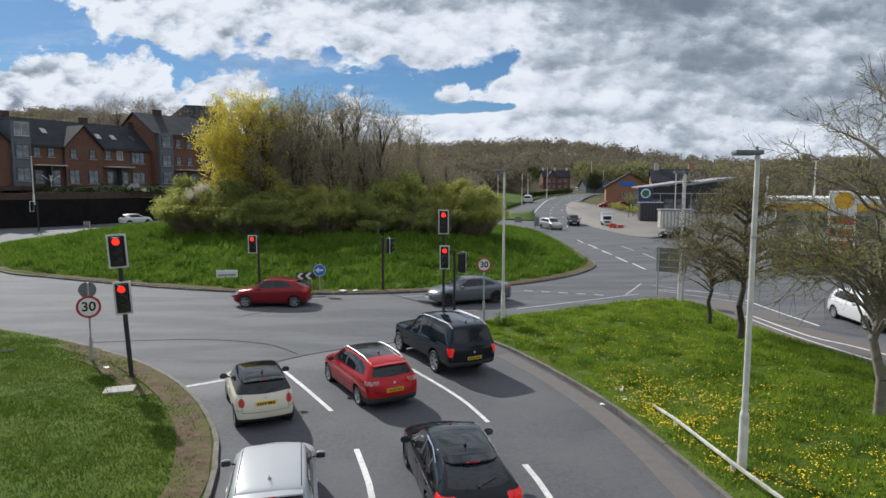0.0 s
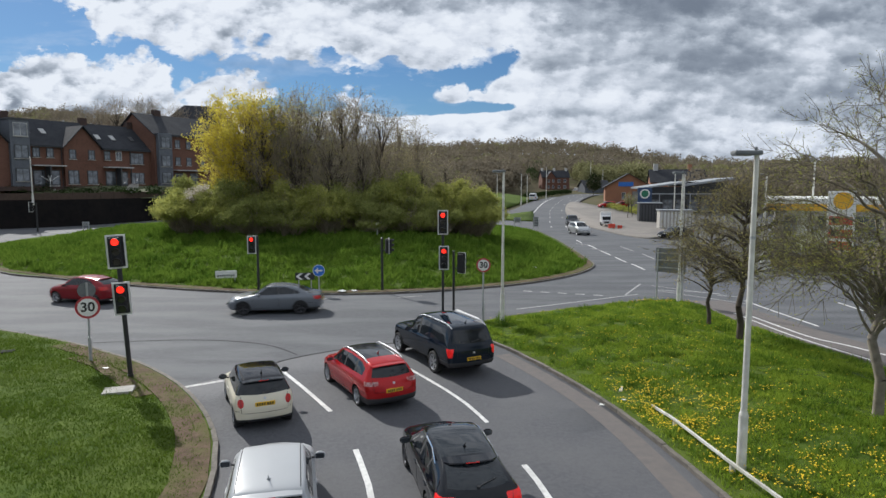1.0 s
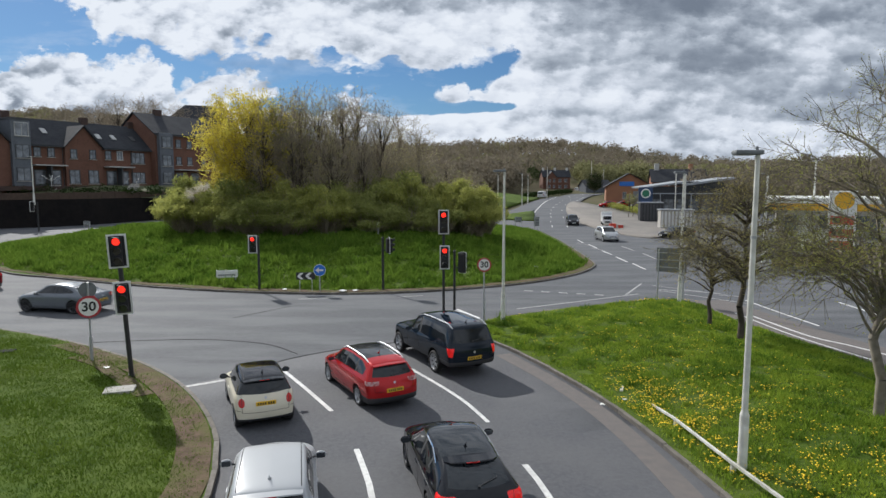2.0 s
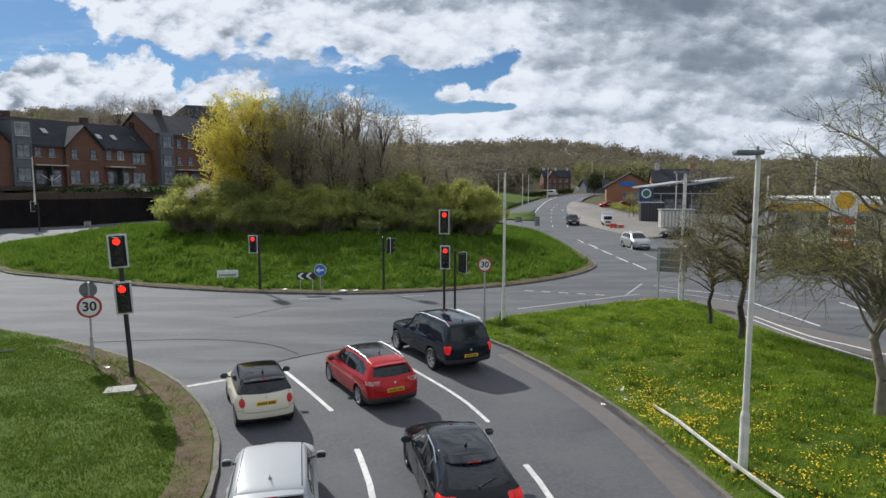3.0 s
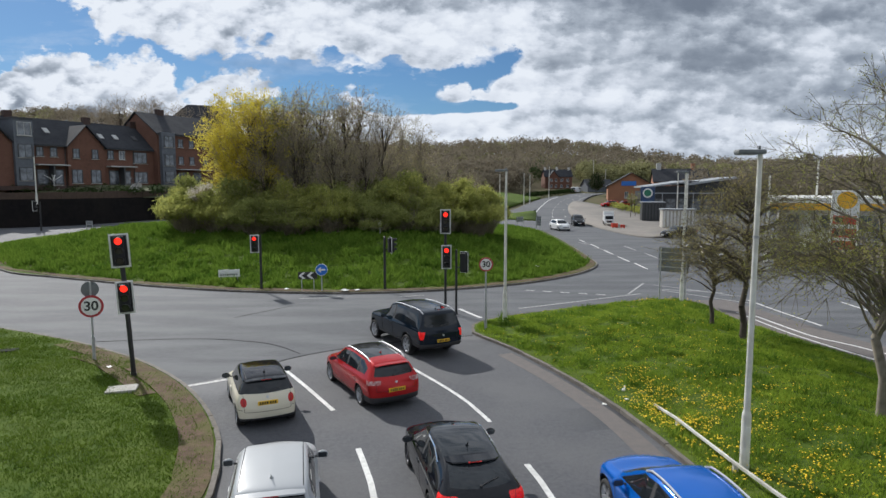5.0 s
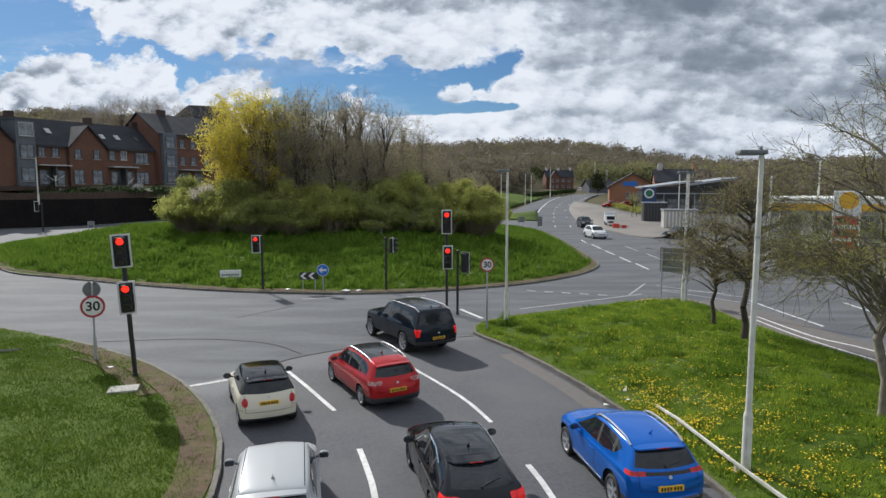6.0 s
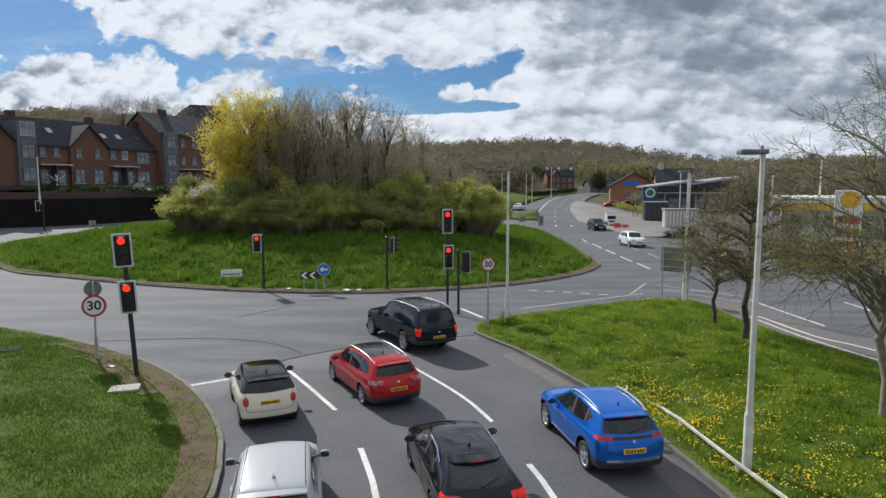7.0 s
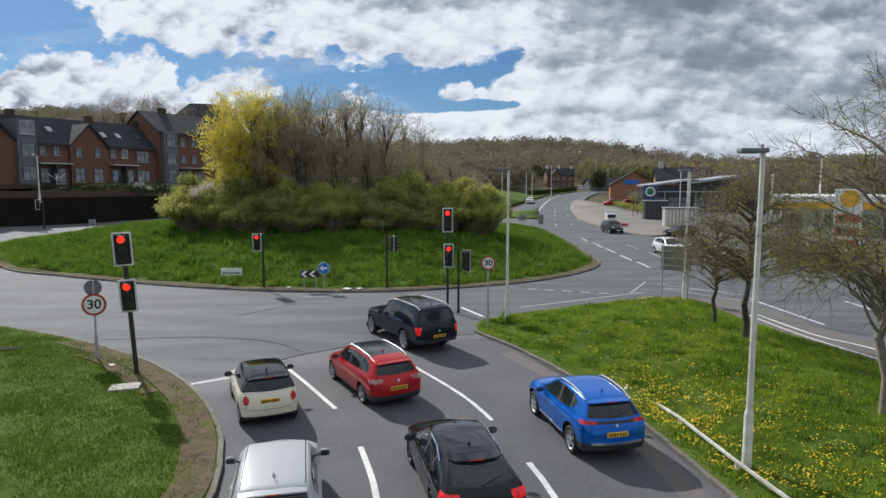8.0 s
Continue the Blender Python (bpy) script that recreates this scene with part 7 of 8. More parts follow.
def skeleton(rng, height, wide, limbs=40, twigs=7, sub=3, trunk_h=0.2, r0=None, droop=0.0, mid=0.6, twig_len=0.11, lean=(0, 0), rise=0.22):
    """Branches as (start, end, radius, radius, level): limbs reach for points of a rounded crown, twigs fork from them."""
    segs = []
    r0 = r0 or height * 0.013
    leader = [Vector((lean[0] * k / 8 + rng.normal(0, 0.012) * height * (k > 0), lean[1] * k / 8 + rng.normal(0, 0.012) * height * (k > 0), height * 0.86 * k / 8 - 0.25 * (k == 0))) for k in range(9)]
    for k in range(8):
        segs.append((leader[k], leader[k + 1], r0 * (1 - 0.1 * k), r0 * (1 - 0.1 * (k + 1)), 0))

    def on_leader(f):
        x = min(f / 0.86, 0.999) * 8
        return leader[int(x)].lerp(leader[int(x) + 1], x - int(x))
    zc, rz = height * mid, height * (1 - mid)
    for _ in range(limbs):
        a = rng.uniform(0, 2 * math.pi)
        t = rng.uniform(-0.7, 1.0)
        c = math.sqrt(max(0.0, 1 - t * t))
        q = rng.uniform(0.72, 1.0)
        tip = Vector((wide * height * c * math.cos(a) * q + lean[0], wide * height * c * math.sin(a) * q + lean[1], zc + (rz if t > 0 else height * (mid - trunk_h) * 0.9) * t * q))
        f = max(trunk_h, min(0.8, tip.z / height - rise - rise * rng.uniform(0, 1) * c))
        start = on_leader(f)
        ctrl = start.lerp(tip, 0.45) + Vector((0, 0, 0.10 * height * c * (1 - 2 * droop)))
        n = 6
        pts = [start * (1 - k / n) ** 2 + ctrl * (2 * (1 - k / n) * k / n) + tip * (k / n) ** 2 + Vector(rng.normal(0, 0.006, 3)) * height * (k > 0) for k in range(n + 1)]
        rl = r0 * rng.uniform(0.28, 0.45)
        for k in range(n):
            segs.append((pts[k], pts[k + 1], rl * (1 - 0.85 * k / n), rl * (1 - 0.85 * (k + 1) / n), 1 if k < 3 else 2))
        for _ in range(twigs):
            k = rng.integers(2, n)
            p = pts[k].lerp(pts[k + 1], rng.uniform(0, 1))
            d = (pts[k + 1] - pts[k]).normalized()
            d = (d + Vector(rng.normal(0, 0.55, 3)) + Vector((0, 0, 0.25 - droop))).normalized()
            ln = height * twig_len * rng.uniform(0.6, 1.3)
            for j in range(3):
                e = p + d * (ln / 3)
                segs.append((p, e, rl * 0.22 * (1 - j / 4), rl * 0.22 * (1 - (j + 1) / 4), 3))
                for _ in range(sub if j else sub - 1):
                    d2 = (d + Vector(rng.normal(0, 0.6, 3)) + Vector((0, 0, 0.1 - droop))).normalized()
                    segs.append((e, e + d2 * (ln * rng.uniform(0.25, 0.5)), rl * 0.08, rl * 0.05, 4))
                p = e
                d = (d + Vector(rng.normal(0, 0.2, 3)) + Vector((0, 0, 0.06 - 0.6 * droop))).normalized()
    return segs


def tubes_mesh(name, segs, material, low=3):
    V, F = [], []
    for a, b, ra, rb, level in segs:
        n = 7 if level == 0 else 5 if level == 1 else low
        d = (b - a).normalized()
        u = d.orthogonal().normalized()
        w = d.cross(u)
        o = len(V)
        for p, r in ((a, ra), (b, rb)):
            for k in range(n):
                t = 2 * math.pi * k / n
                V.append(p + u * (r * math.cos(t)) + w * (r * math.sin(t)))
        for k in range(n):
            F.append((o + k, o + (k + 1) % n, o + n + (k + 1) % n, o + n + k))
    return mesh_of(name, V, F, material, True)


def leaf_tris(rng, points, per, radius, size, flat=0.4):
    """Small leaves scattered round points; each is a bent pair of triangles."""
    P = np.repeat(np.asarray(points), per, axis=0)
    n = len(P)
    C = P + rng.normal(0, radius, (n, 3))
    A = rng.normal(0, 1, (n, 3))
    A /= np.linalg.norm(A, axis=1, keepdims=True)
    B = np.cross(A, rng.normal(0, 1, (n, 3)))
    B /= np.linalg.norm(B, axis=1, keepdims=True)
    s = size * rng.uniform(0.6, 1.4, (n, 1))
    return np.stack([C - A * s, C + B * s * 0.55, C + A * s], 1)


def make_tree(name, m, label, height, seed, wide=0.3, limbs=40, twigs=7, sub=3, trunk_h=0.2, mid=0.6, leaf=None, per=2, leaf_r=0.12, leaf_s=0.06, bark=None, twig=None, group="", r0=None, droop=0.0, twig_r=0.008, twig_len=0.11, lean=(0, 0), rise=0.22, category="tree"):
    rng = np.random.default_rng(seed)
    segs = skeleton(rng, height, wide, limbs, twigs, sub, trunk_h, r0, droop, mid, twig_len, lean, rise)
    segs = [(a, b, max(ra, twig_r), max(rb, twig_r * 0.7), l) for a, b, ra, rb, l in segs]
    t = thing(name, m, label, category, group)
    k = new("trunk", tubes_mesh("trunk", [s for s in segs if s[4] <= 1], bark or M_BARK))
    k.parent = t
    k = new("branchwork", tubes_mesh("branchwork", [s for s in segs if s[4] > 1], twig or M_TWIG))
    k.parent = t
    if leaf:
        ends = [s[1] for s in segs if s[4] >= 3]
        k = new("crown", tri_mesh("crown", leaf_tris(rng, ends, per, leaf_r, leaf_s), leaf))
        k.parent = t
    return t


def at_island(x, y, turn=0, s=1.0):
    return pose(x, y, zat(x, y, ISLAND, island_z), 0, 0, turn)


def clump_tris(rng, ends, share, per, radius, size):
    """Leaves gathered in clumps round some of the twig ends, so that the crown has lumps and gaps."""
    P = np.asarray(ends)
    P = P[rng.random(len(P)) < share]
    return leaf_tris(rng, P, per, radius, size)


# island: a yellow-flowering tree, bare trees behind, a skirt of shrubs in front
def leafy_tree(name, m, label, height, seed, wide, limbs, mid, leaf, share, per, radius, size, twig=None, trunk_h=0.1, thin=None):
    rng = np.random.default_rng(seed)
    segs = [(a, b, max(ra, 0.013), max(rb, 0.010), l) for a, b, ra, rb, l in skeleton(rng, height, wide, limbs, 7, 2, trunk_h, None, 0.0, mid, 0.10)]
    t = thing(name, m, label, "tree", "island trees")
    for nm, levels, mat in (("trunk", (0, 1), M_BARK), ("branchwork", (2, 3, 4), twig or M_TWIG)):
        k = new(nm, tubes_mesh(nm, [s for s in segs if s[4] in levels], mat))
        k.parent = t
    ends = [s[1] for s in segs if s[4] >= 3 and (thin is None or rng.random() < thin(s[1]))]
    k = new("crown", tri_mesh("crown", clump_tris(rng, ends, share, per, radius, size), leaf))
    k.parent = t
    return t


leafy_tree("flowering_tree", at_island(-18.9, 61.0), "tree in yellow-green blossom on the island", 12.6, 3, 0.34, 120, 0.53, L_YELLOW, 0.24, 26, 0.30, 0.14, thin=lambda p: 1.0 if p.x < 0.8 else 0.45)
leafy_tree("flowering_tree", at_island(-16.4, 63.0, 70), "thinner tree in yellow-green blossom on the island", 12.4, 4, 0.26, 70, 0.56, L_OLIVE, 0.10, 16, 0.30, 0.13)
bare = [leafy_tree("budding_tree", at_island(-14.0, 61.5), "tall tree in brown-green bud on the island", 13.4, 11, 0.24, 64, 0.55, L_BUD, 0.07, 8, 0.30, 0.10),
        leafy_tree("budding_tree", at_island(-8.5, 64.0), "tall open tree in first bud on the island", 13.4, 12, 0.21, 44, 0.60, L_BUD, 0.04, 6, 0.25, 0.09, trunk_h=0.22),
        make_tree("birch_tree", at_island(-4.4, 65.0), "slender pale-barked tree with drooping twigs on the island", 11.6, 13, 0.12, 40, 8, 2, 0.25, 0.6, group="island trees", twig_r=0.011, droop=0.5, bark=M_PALEBARK, leaf=L_BUD, per=1, leaf_r=0.12, leaf_s=0.06)]
for k, (x, y, turn, q, sc) in enumerate(((-14.2, 59.5, 33, 1, 0.74), (-10.5, 58.5, 76, 0, 0.68), (-15.5, 66.0, 270, 1, 0.98), (-11.5, 67.5, 95, 0, 0.95),
                                         (-12.4, 63.0, 80, 0, 1.0), (-10.2, 62.5, 200, 1, 0.97), (-16.6, 64.5, 20, 0, 1.0), (-6.2, 62.5, 140, 1, 0.9), (-2.6, 67.5, 100, 2, 0.97), (-6.8, 69.0, 40, 2, 0.9), (-17.0, 59.5, 120, 0, 0.84), (-4.0, 61.5, 10, 0, 0.52), (0.2, 66.5, 200, 1, 0.55),
                                         (-2.0, 63.0, 250, 0, 0.50), (2.6, 66.0, 310, 0, 0.46), (-7.6, 59.5, 300, 1, 0.62))):
    t = copy_thing(bare[q], at_island(x, y, turn))
    t.scale = (sc, sc, sc)


def make_shrub(name, m, label, r, height, seed, leaf, n=420, per=9, leaf_s=0.07, group="island shrubs"):
    """Many stems from the ground that end in clumps of leaves; the clumps make lobes with dark gaps between."""
    rng = np.random.default_rng(seed)
    segs, pts = [], []
    lobes = [(rng.uniform(0, 2 * math.pi), math.sqrt(rng.uniform(0.02, 0.95)), rng.uniform(0.75, 1.12)) for _ in range(max(9, n // 26))]
    for i in range(n):
        la, lq, lh = lobes[i % len(lobes)]
        a, q = la + rng.normal(0, 0.20 / max(lq, 0.25)), min(1.05, abs(lq + rng.normal(0, 0.10)))
        base = Vector((0.4 * r * lq * math.cos(la), 0.4 * r * lq * math.sin(la), -0.1)) + Vector((*rng.normal(0, 0.15, 2), 0))
        dome = math.sqrt(max(0.04, 1 - 0.93 * lq * lq))
        lift = height * dome * lh * (1 - 2.2 * ((q - lq) ** 2 + (0.6 * (a - la) * lq) ** 2)) * rng.uniform(0.86, 1.04)
        tip = Vector((r * q * math.cos(a), r * q * math.sin(a), max(0.15, lift)))
        mid = base.lerp(tip, 0.5) + Vector(rng.normal(0, 0.10, 3)) + Vector((0, 0, 0.1))
        segs += [(base, mid, 0.020, 0.014, 3), (mid, tip, 0.014, 0.007, 3)]
        for f, c in ((0.55, 1), (0.8, 2), (1.0, 3)):
            pts += [mid.lerp(tip, f)] * c
    s = thing(name, m, label, "shrub", group)
    k = new("branchwork", tubes_mesh("branchwork", segs, M_TWIG))
    k.parent = s
    k = new("foliage", tri_mesh("foliage", leaf_tris(rng, pts, per, 0.15, leaf_s), leaf))
    k.parent = s
    return s


shrubs = [make_shrub("shrub", at_island(-20.0, 55.5), "dense green-brown shrub in young leaf", 3.2, 3.4, 21, L_SHRUB, 380, 6, 0.11),
          make_shrub("shrub", at_island(-13.0, 53.5), "dense olive shrub with thin leaf", 3.0, 3.2, 22, L_BUSH, 400, 6, 0.10),
          make_shrub("shrub", at_island(-3.0, 55.0), "dense dark green shrub", 2.8, 3.0, 23, L_BUSH, 360, 6, 0.11),
          make_shrub("shrub", at_island(1.6, 57.5), "rounded yellow-green shrub in young leaf", 3.0, 4.2, 24, L_SHRUB, 420, 7, 0.11)]
for k, (x, y, q, sc) in enumerate(((-22.8, 56.4, 0, 1.15), (-16.5, 54.2, 1, 1.05), (-10.0, 53.8, 0, 1.0), (-6.5, 54.2, 1, 1.0), (-0.4, 55.8, 2, 0.95), (2.4, 58.8, 3, 1.1), (-23.8, 60.5, 0, 1.3), (-24.4, 57.8, 3, 0.9),
                                   (-18.0, 58.0, 1, 1.45), (-13.5, 57.5, 0, 1.4), (-8.5, 57.5, 1, 1.45), (-3.8, 58.6, 0, 1.25), (0.8, 61.0, 3, 1.2), (-24.8, 62.5, 0, 1.05), (-21.5, 58.8, 1, 1.55), (-1.5, 63.5, 1, 1.6), (3.6, 63.5, 3, 1.05),
                                   (-5.8, 62.0, 1, 1.7), (-11.0, 61.5, 1, 1.7))):
    t = copy_thing(shrubs[q], at_island(x, y, 47 * k))
    t.scale = (sc, sc, sc * (1.0 + 0.10 * (k % 3 - 1)))
make_shrub("blossom_shrub", at_island(-21.6, 55.4) @ pose(0, 0, 2.9), "blossoming pale pink branch among the shrubs", 1.2, 1.4, 31, L_BLOSSOM, 120, 4, 0.05)

# verge trees
make_tree("small_tree", pose(11.69, 26.73, RZ(11.69, 26.73)), "small spreading tree with brown-green young leaf", 5.0, 41, 0.42, 56, 8, 3, 0.28, 0.62, L_VERGE, 1, 0.10, 0.045, twig=M_VERGETWIG, group="verge trees", r0=0.10, twig_r=0.005, twig_len=0.14, rise=0.08, droop=0.15)
make_tree("small_tree", pose(11.61, 23.77, RZ(11.61, 23.77)), "taller small tree with brown-green young leaf", 6.3, 42, 0.34, 64, 8, 3, 0.28, 0.60, L_VERGE, 1, 0.10, 0.045, twig=M_VERGETWIG, group="verge trees", r0=0.14, twig_r=0.005, twig_len=0.13, rise=0.08, droop=0.15)
make_tree("young_tree", pose(11.31, 15.59, RZ(11.31, 15.59)), "larger open tree with sparse opening leaf", 9.3, 43, 0.33, 62, 8, 3, 0.20, 0.52, L_OLIVE, 4, 0.08, 0.030, twig=M_VERGETWIG, group="verge trees", r0=0.14, bark=M_PALEBARK, twig_r=0.007, twig_len=0.12, rise=0.10, droop=0.1)
make_tree("young_tree", pose(12.9, 14.0, RZ(12.9, 14.0)), "larger open tree beside it with sparse leaf", 8.6, 44, 0.30, 38, 8, 3, 0.20, 0.52, L_OLIVE, 4, 0.08, 0.030, twig=M_VERGETWIG, group="verge trees", r0=0.12, twig_r=0.007, twig_len=0.12, rise=0.10, droop=0.1)


# far woods
def wood(name, label, rng, spots, leaf, size=1.0, tris=230):
    """Crowns of far trees: small leaf patches laid over lumpy domes, with gaps."""
    out = []
    for x, y, z, h, r in spots:
        n = int(tris)
        a = rng.normal(0, 1, (n, 3))
        a[:, 2] = np.abs(a[:, 2]) * 1.1 - 0.35
        a /= np.linalg.norm(a, axis=1, keepdims=True)
        k = rng.uniform(0, 6.28, 6)
        lump = 1 + 0.16 * np.sin(3 * a[:, 0] + k[0]) * np.cos(4 * a[:, 1] + k[1]) + 0.13 * np.sin(6 * a[:, 2] + k[2]) + 0.10 * np.sin(8 * a[:, 0] + k[3])
        c = a * np.array([r, r, h * 0.5]) * (lump * rng.uniform(0.72, 1.0, n) ** 0.6)[:, None] + np.array([x, y, z + h * 0.5])
        q = a + rng.normal(0, 0.55, (n, 3))
        q /= np.linalg.norm(q, axis=1, keepdims=True)
        d = np.cross(q, rng.normal(0, 1, (n, 3)))
        d /= np.linalg.norm(d, axis=1, keepdims=True)
        e = np.cross(q, d)
        s = size * rng.uniform(0.5, 1.2, (n, 1)) * r * 0.13
        out.append(np.stack([c - d * s - e * s * 0.5, c + d * s - e * s * 0.5, c + e * s], 1))
    ob = new(name, tri_mesh(name, np.concatenate(out), leaf))
    return tagged(ob, label, "woodland", kind="stuff")


rng = np.random.default_rng(77)


def scatter(n, u0, u1, y0, y1, h0, h1, keep=lambda x, y: True):
    out = []
    while len(out) < n:
        y = math.sqrt(rng.uniform(y0 * y0, y1 * y1))
        x = rng.uniform(u0, u1) * y
        if keep(x, y):
            h = rng.uniform(h0, h1)
            out.append((x, y, land(x, y) - 0.5, h, h * rng.uniform(0.32, 0.45)))
    return out


clear = lambda x, y: not (y < 250 and 10 < x < 75)
wood("woodland", "bare brown winter woodland on the slopes", rng, scatter(2600, -0.85, 0.85, 235, 480, 7, 12, clear), L_WOOD, 1.0, 150)
wood("spring_woodland", "budding olive woodland on the slopes", rng, scatter(900, -0.85, 0.85, 200, 440, 5, 10, clear), L_WOOD2, 1.0, 150)
wood("roadside_wood", "bare thicket behind the roundabout", rng, scatter(230, -0.30, 0.055, 115, 215, 5, 9, lambda x, y: not (x > -8 and y < 200 and x > 8 + (y - 130) * 0.2 - 14)), L_WOOD2, 0.9, 260)
wood("roadside_wood", "bare brown thicket behind the roundabout", rng, scatter(150, -0.30, 0.06, 150, 240, 6, 11, lambda x, y: x < 8 + (y - 150) * 0.12), L_WOOD, 0.9, 260)
wood("bank_wood", "brown and green trees behind the grassy bank", rng, [(x, y, land(x, y) - 0.5, h, 0.4 * h) for x, y, h in [(rng.uniform(-14, 27), rng.uniform(203, 252), rng.uniform(6, 11)) for _ in range(130)]], L_WOOD, 1.0, 240)
wood("bank_wood", "brown trees behind the low far buildings", rng, [(x, y, land(x, y) - 0.5, h, 0.4 * h) for x, y, h in [(rng.uniform(52, 120), rng.uniform(228, 262), rng.uniform(6, 10)) for _ in range(130)]], L_WOOD2, 1.0, 240)
wood("evergreens", "dark evergreen trees on the slope", rng, scatter(12, 0.05, 0.16, 240, 300, 6, 9), L_EVERGREEN, 1.2, 420)
wood("hedge", "dark clipped hedge beside the slip road", rng, [(24 + 0.46 * k, 172 + 0.72 * k + 10, gz(24 + 0.46 * k, 182 + 0.72 * k) - 0.3, 1.8, 1.2) for k in range(42)], L_DARK, 1.2, 110)
wood("forecourt_wood", "brown trees behind the cafe and fuel station", rng, scatter(210, 0.40, 0.95, 125, 215, 5, 10), L_WOOD, 0.9, 260)
wood("apron_hedge", "low hedge and planting along the apron", rng, [(38.5 - 0.06 * k + rng.uniform(-0.6, 0.6), 108 + 1.5 * k, gz(38, 108 + 1.5 * k) - 0.2, 1.5, 1.1) for k in range(24)] + [(40 + 0.9 * k, 128 + 0.2 * k, gz(44, 130) - 0.2, 1.6, 1.1) for k in range(10)], L_OLIVE, 1.0, 160)
wood("verge_hedge", "scrubby bushes between the carriageway and forecourt", rng, [(26.5 + 0.9 * k + rng.uniform(-0.5, 0.5), 47 + 0.5 * k + rng.uniform(-1, 1), gz(30, 48) - 0.3, 1.4, 1.2) for k in range(20)], L_BROWN, 0.8, 240)
wood("garden_shrubs", "dark garden shrubs below the terrace", rng, [(-76 + 1.25 * k + rng.uniform(-0.5, 0.5), 91 + 0.25 * k + rng.uniform(-1.2, 1.2), 4.9, rng.uniform(0.8, 1.9), rng.uniform(0.6, 1.2)) for k in range(28)], L_DARK, 1.0, 150)

# bare trees behind the houses, blossom on the bank
b2 = make_tree("bare_tree", pose(-66, 128, 10), "tall bare tree behind the brick houses", 14.0, 51, 0.34, 46, 7, 2, 0.25, 0.6, group="trees behind the houses", twig_r=0.02)
for k, (x, y, z, sc) in enumerate(((-72, 132, 10, 0.95), (-60, 128, 10.5, 0.95), (-78, 130, 9, 0.8), (-84, 135, 9, 0.85), (-55, 130, 11, 0.85), (-64, 136, 11, 1.0), (-90, 136, 8, 0.8), (-50, 136, 11, 0.9))):
    t = copy_thing(b2, pose(x, y, z, 0, 0, 55 * k))
    t.scale = (sc, sc, sc)
bl = make_tree("blossom_tree", pose(9.5, 138, gz(9.5, 138) + 0.6), "small tree in white blossom on the bank", 4.0, 61, 0.4, 24, 5, 2, 0.3, 0.6, L_BLOSSOM, 1, 0.1, 0.06, group="bank trees", twig_r=0.015)
copy_thing(bl, pose(7.0, 150, gz(7, 150) + 1.0, 0, 0, 90))
st = make_tree("street_tree", pose(48.0, 198.0, gz(48, 198)), "round evergreen tree beside the far road", 7.0, 62, 0.33, 50, 7, 3, 0.15, 0.52, L_DARK, 3, 0.2, 0.14, group="bank trees", twig_r=0.02)
sap = make_tree("sapling", pose(33.5, 112.0, gz(33, 112) + 0.1), "thin young tree on the apron", 5.0, 63, 0.16, 16, 5, 2, 0.35, 0.68, L_FRESH, 1, 0.12, 0.07, group="apron saplings", twig_r=0.015)
copy_thing(sap, pose(34.8, 114.0, gz(34, 114) + 0.1, 0, 0, 120))


# grass blades, dandelions
def blades(name, outline, height, n, keep, size, width, material, label, seed):
    g = np.random.default_rng(seed)
    xs, ys = np.array([p[0] for p in outline]), np.array([p[1] for p in outline])
    x0, x1, y0, y1 = keep
    X = g.uniform(max(xs.min(), x0), min(xs.max(), x1), n)
    Y = g.uniform(max(ys.min(), y0), min(ys.max(), y1), n)
    ok = inside_many(outline, X, Y)
    X, Y = X[ok], Y[ok]
    D = edge_dist(outline, X, Y)
    ok = D > g.uniform(0.05, 0.5, len(D)) + (0.55 if outline is ISLAND else 0.0)
    X, Y, D = X[ok], Y[ok], D[ok]
    Z = np.array([height(a, b, c) for a, b, c in zip(X, Y, D)])
    patch = np.array([0.8 * noise.noise((a * 0.9, b * 0.9, seed)) + 0.8 * noise.noise((a * 2.3, b * 2.3, seed)) for a, b in zip(X, Y)])
    if outline is LEFT:
        patch *= 0.4
    if "tussock" in name:
        ok = patch > 0.18
        X, Y, Z, patch = X[ok], Y[ok], Z[ok], patch[ok]
    m = len(X)
    s = size * g.uniform(0.5, 1.3, m) * np.clip(1 + 1.6 * patch, 0.12, 2.6)
    a = g.uniform(0, 2 * math.pi, m)
    w = width * g.uniform(0.6, 1.4, m)
    lean = g.normal(0, 0.45, (m, 2))
    B = np.stack([X, Y, Z - 0.01], 1)
    side = np.stack([np.cos(a) * w, np.sin(a) * w, np.zeros(m)], 1)
    tip = B + np.stack([lean[:, 0] * s, lean[:, 1] * s, s], 1)
    ob = new(name, tri_mesh(name, np.stack([B - side, B + side, tip], 1), material))
    return tagged(ob, label, "grass", kind="stuff")


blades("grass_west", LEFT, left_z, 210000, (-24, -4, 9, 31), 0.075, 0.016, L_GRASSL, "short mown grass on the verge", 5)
blades("grass_east", RIGHT, right_z, 260000, (0, 17, 8, 36), 0.085, 0.018, L_GRASS, "lush unmown spring grass on the verge", 6)
blades("grass_island", ISLAND, island_z, 300000, (-48, 14, 36, 66), 0.17, 0.045, L_GRASSI, "tufty spring grass on the mound", 7)

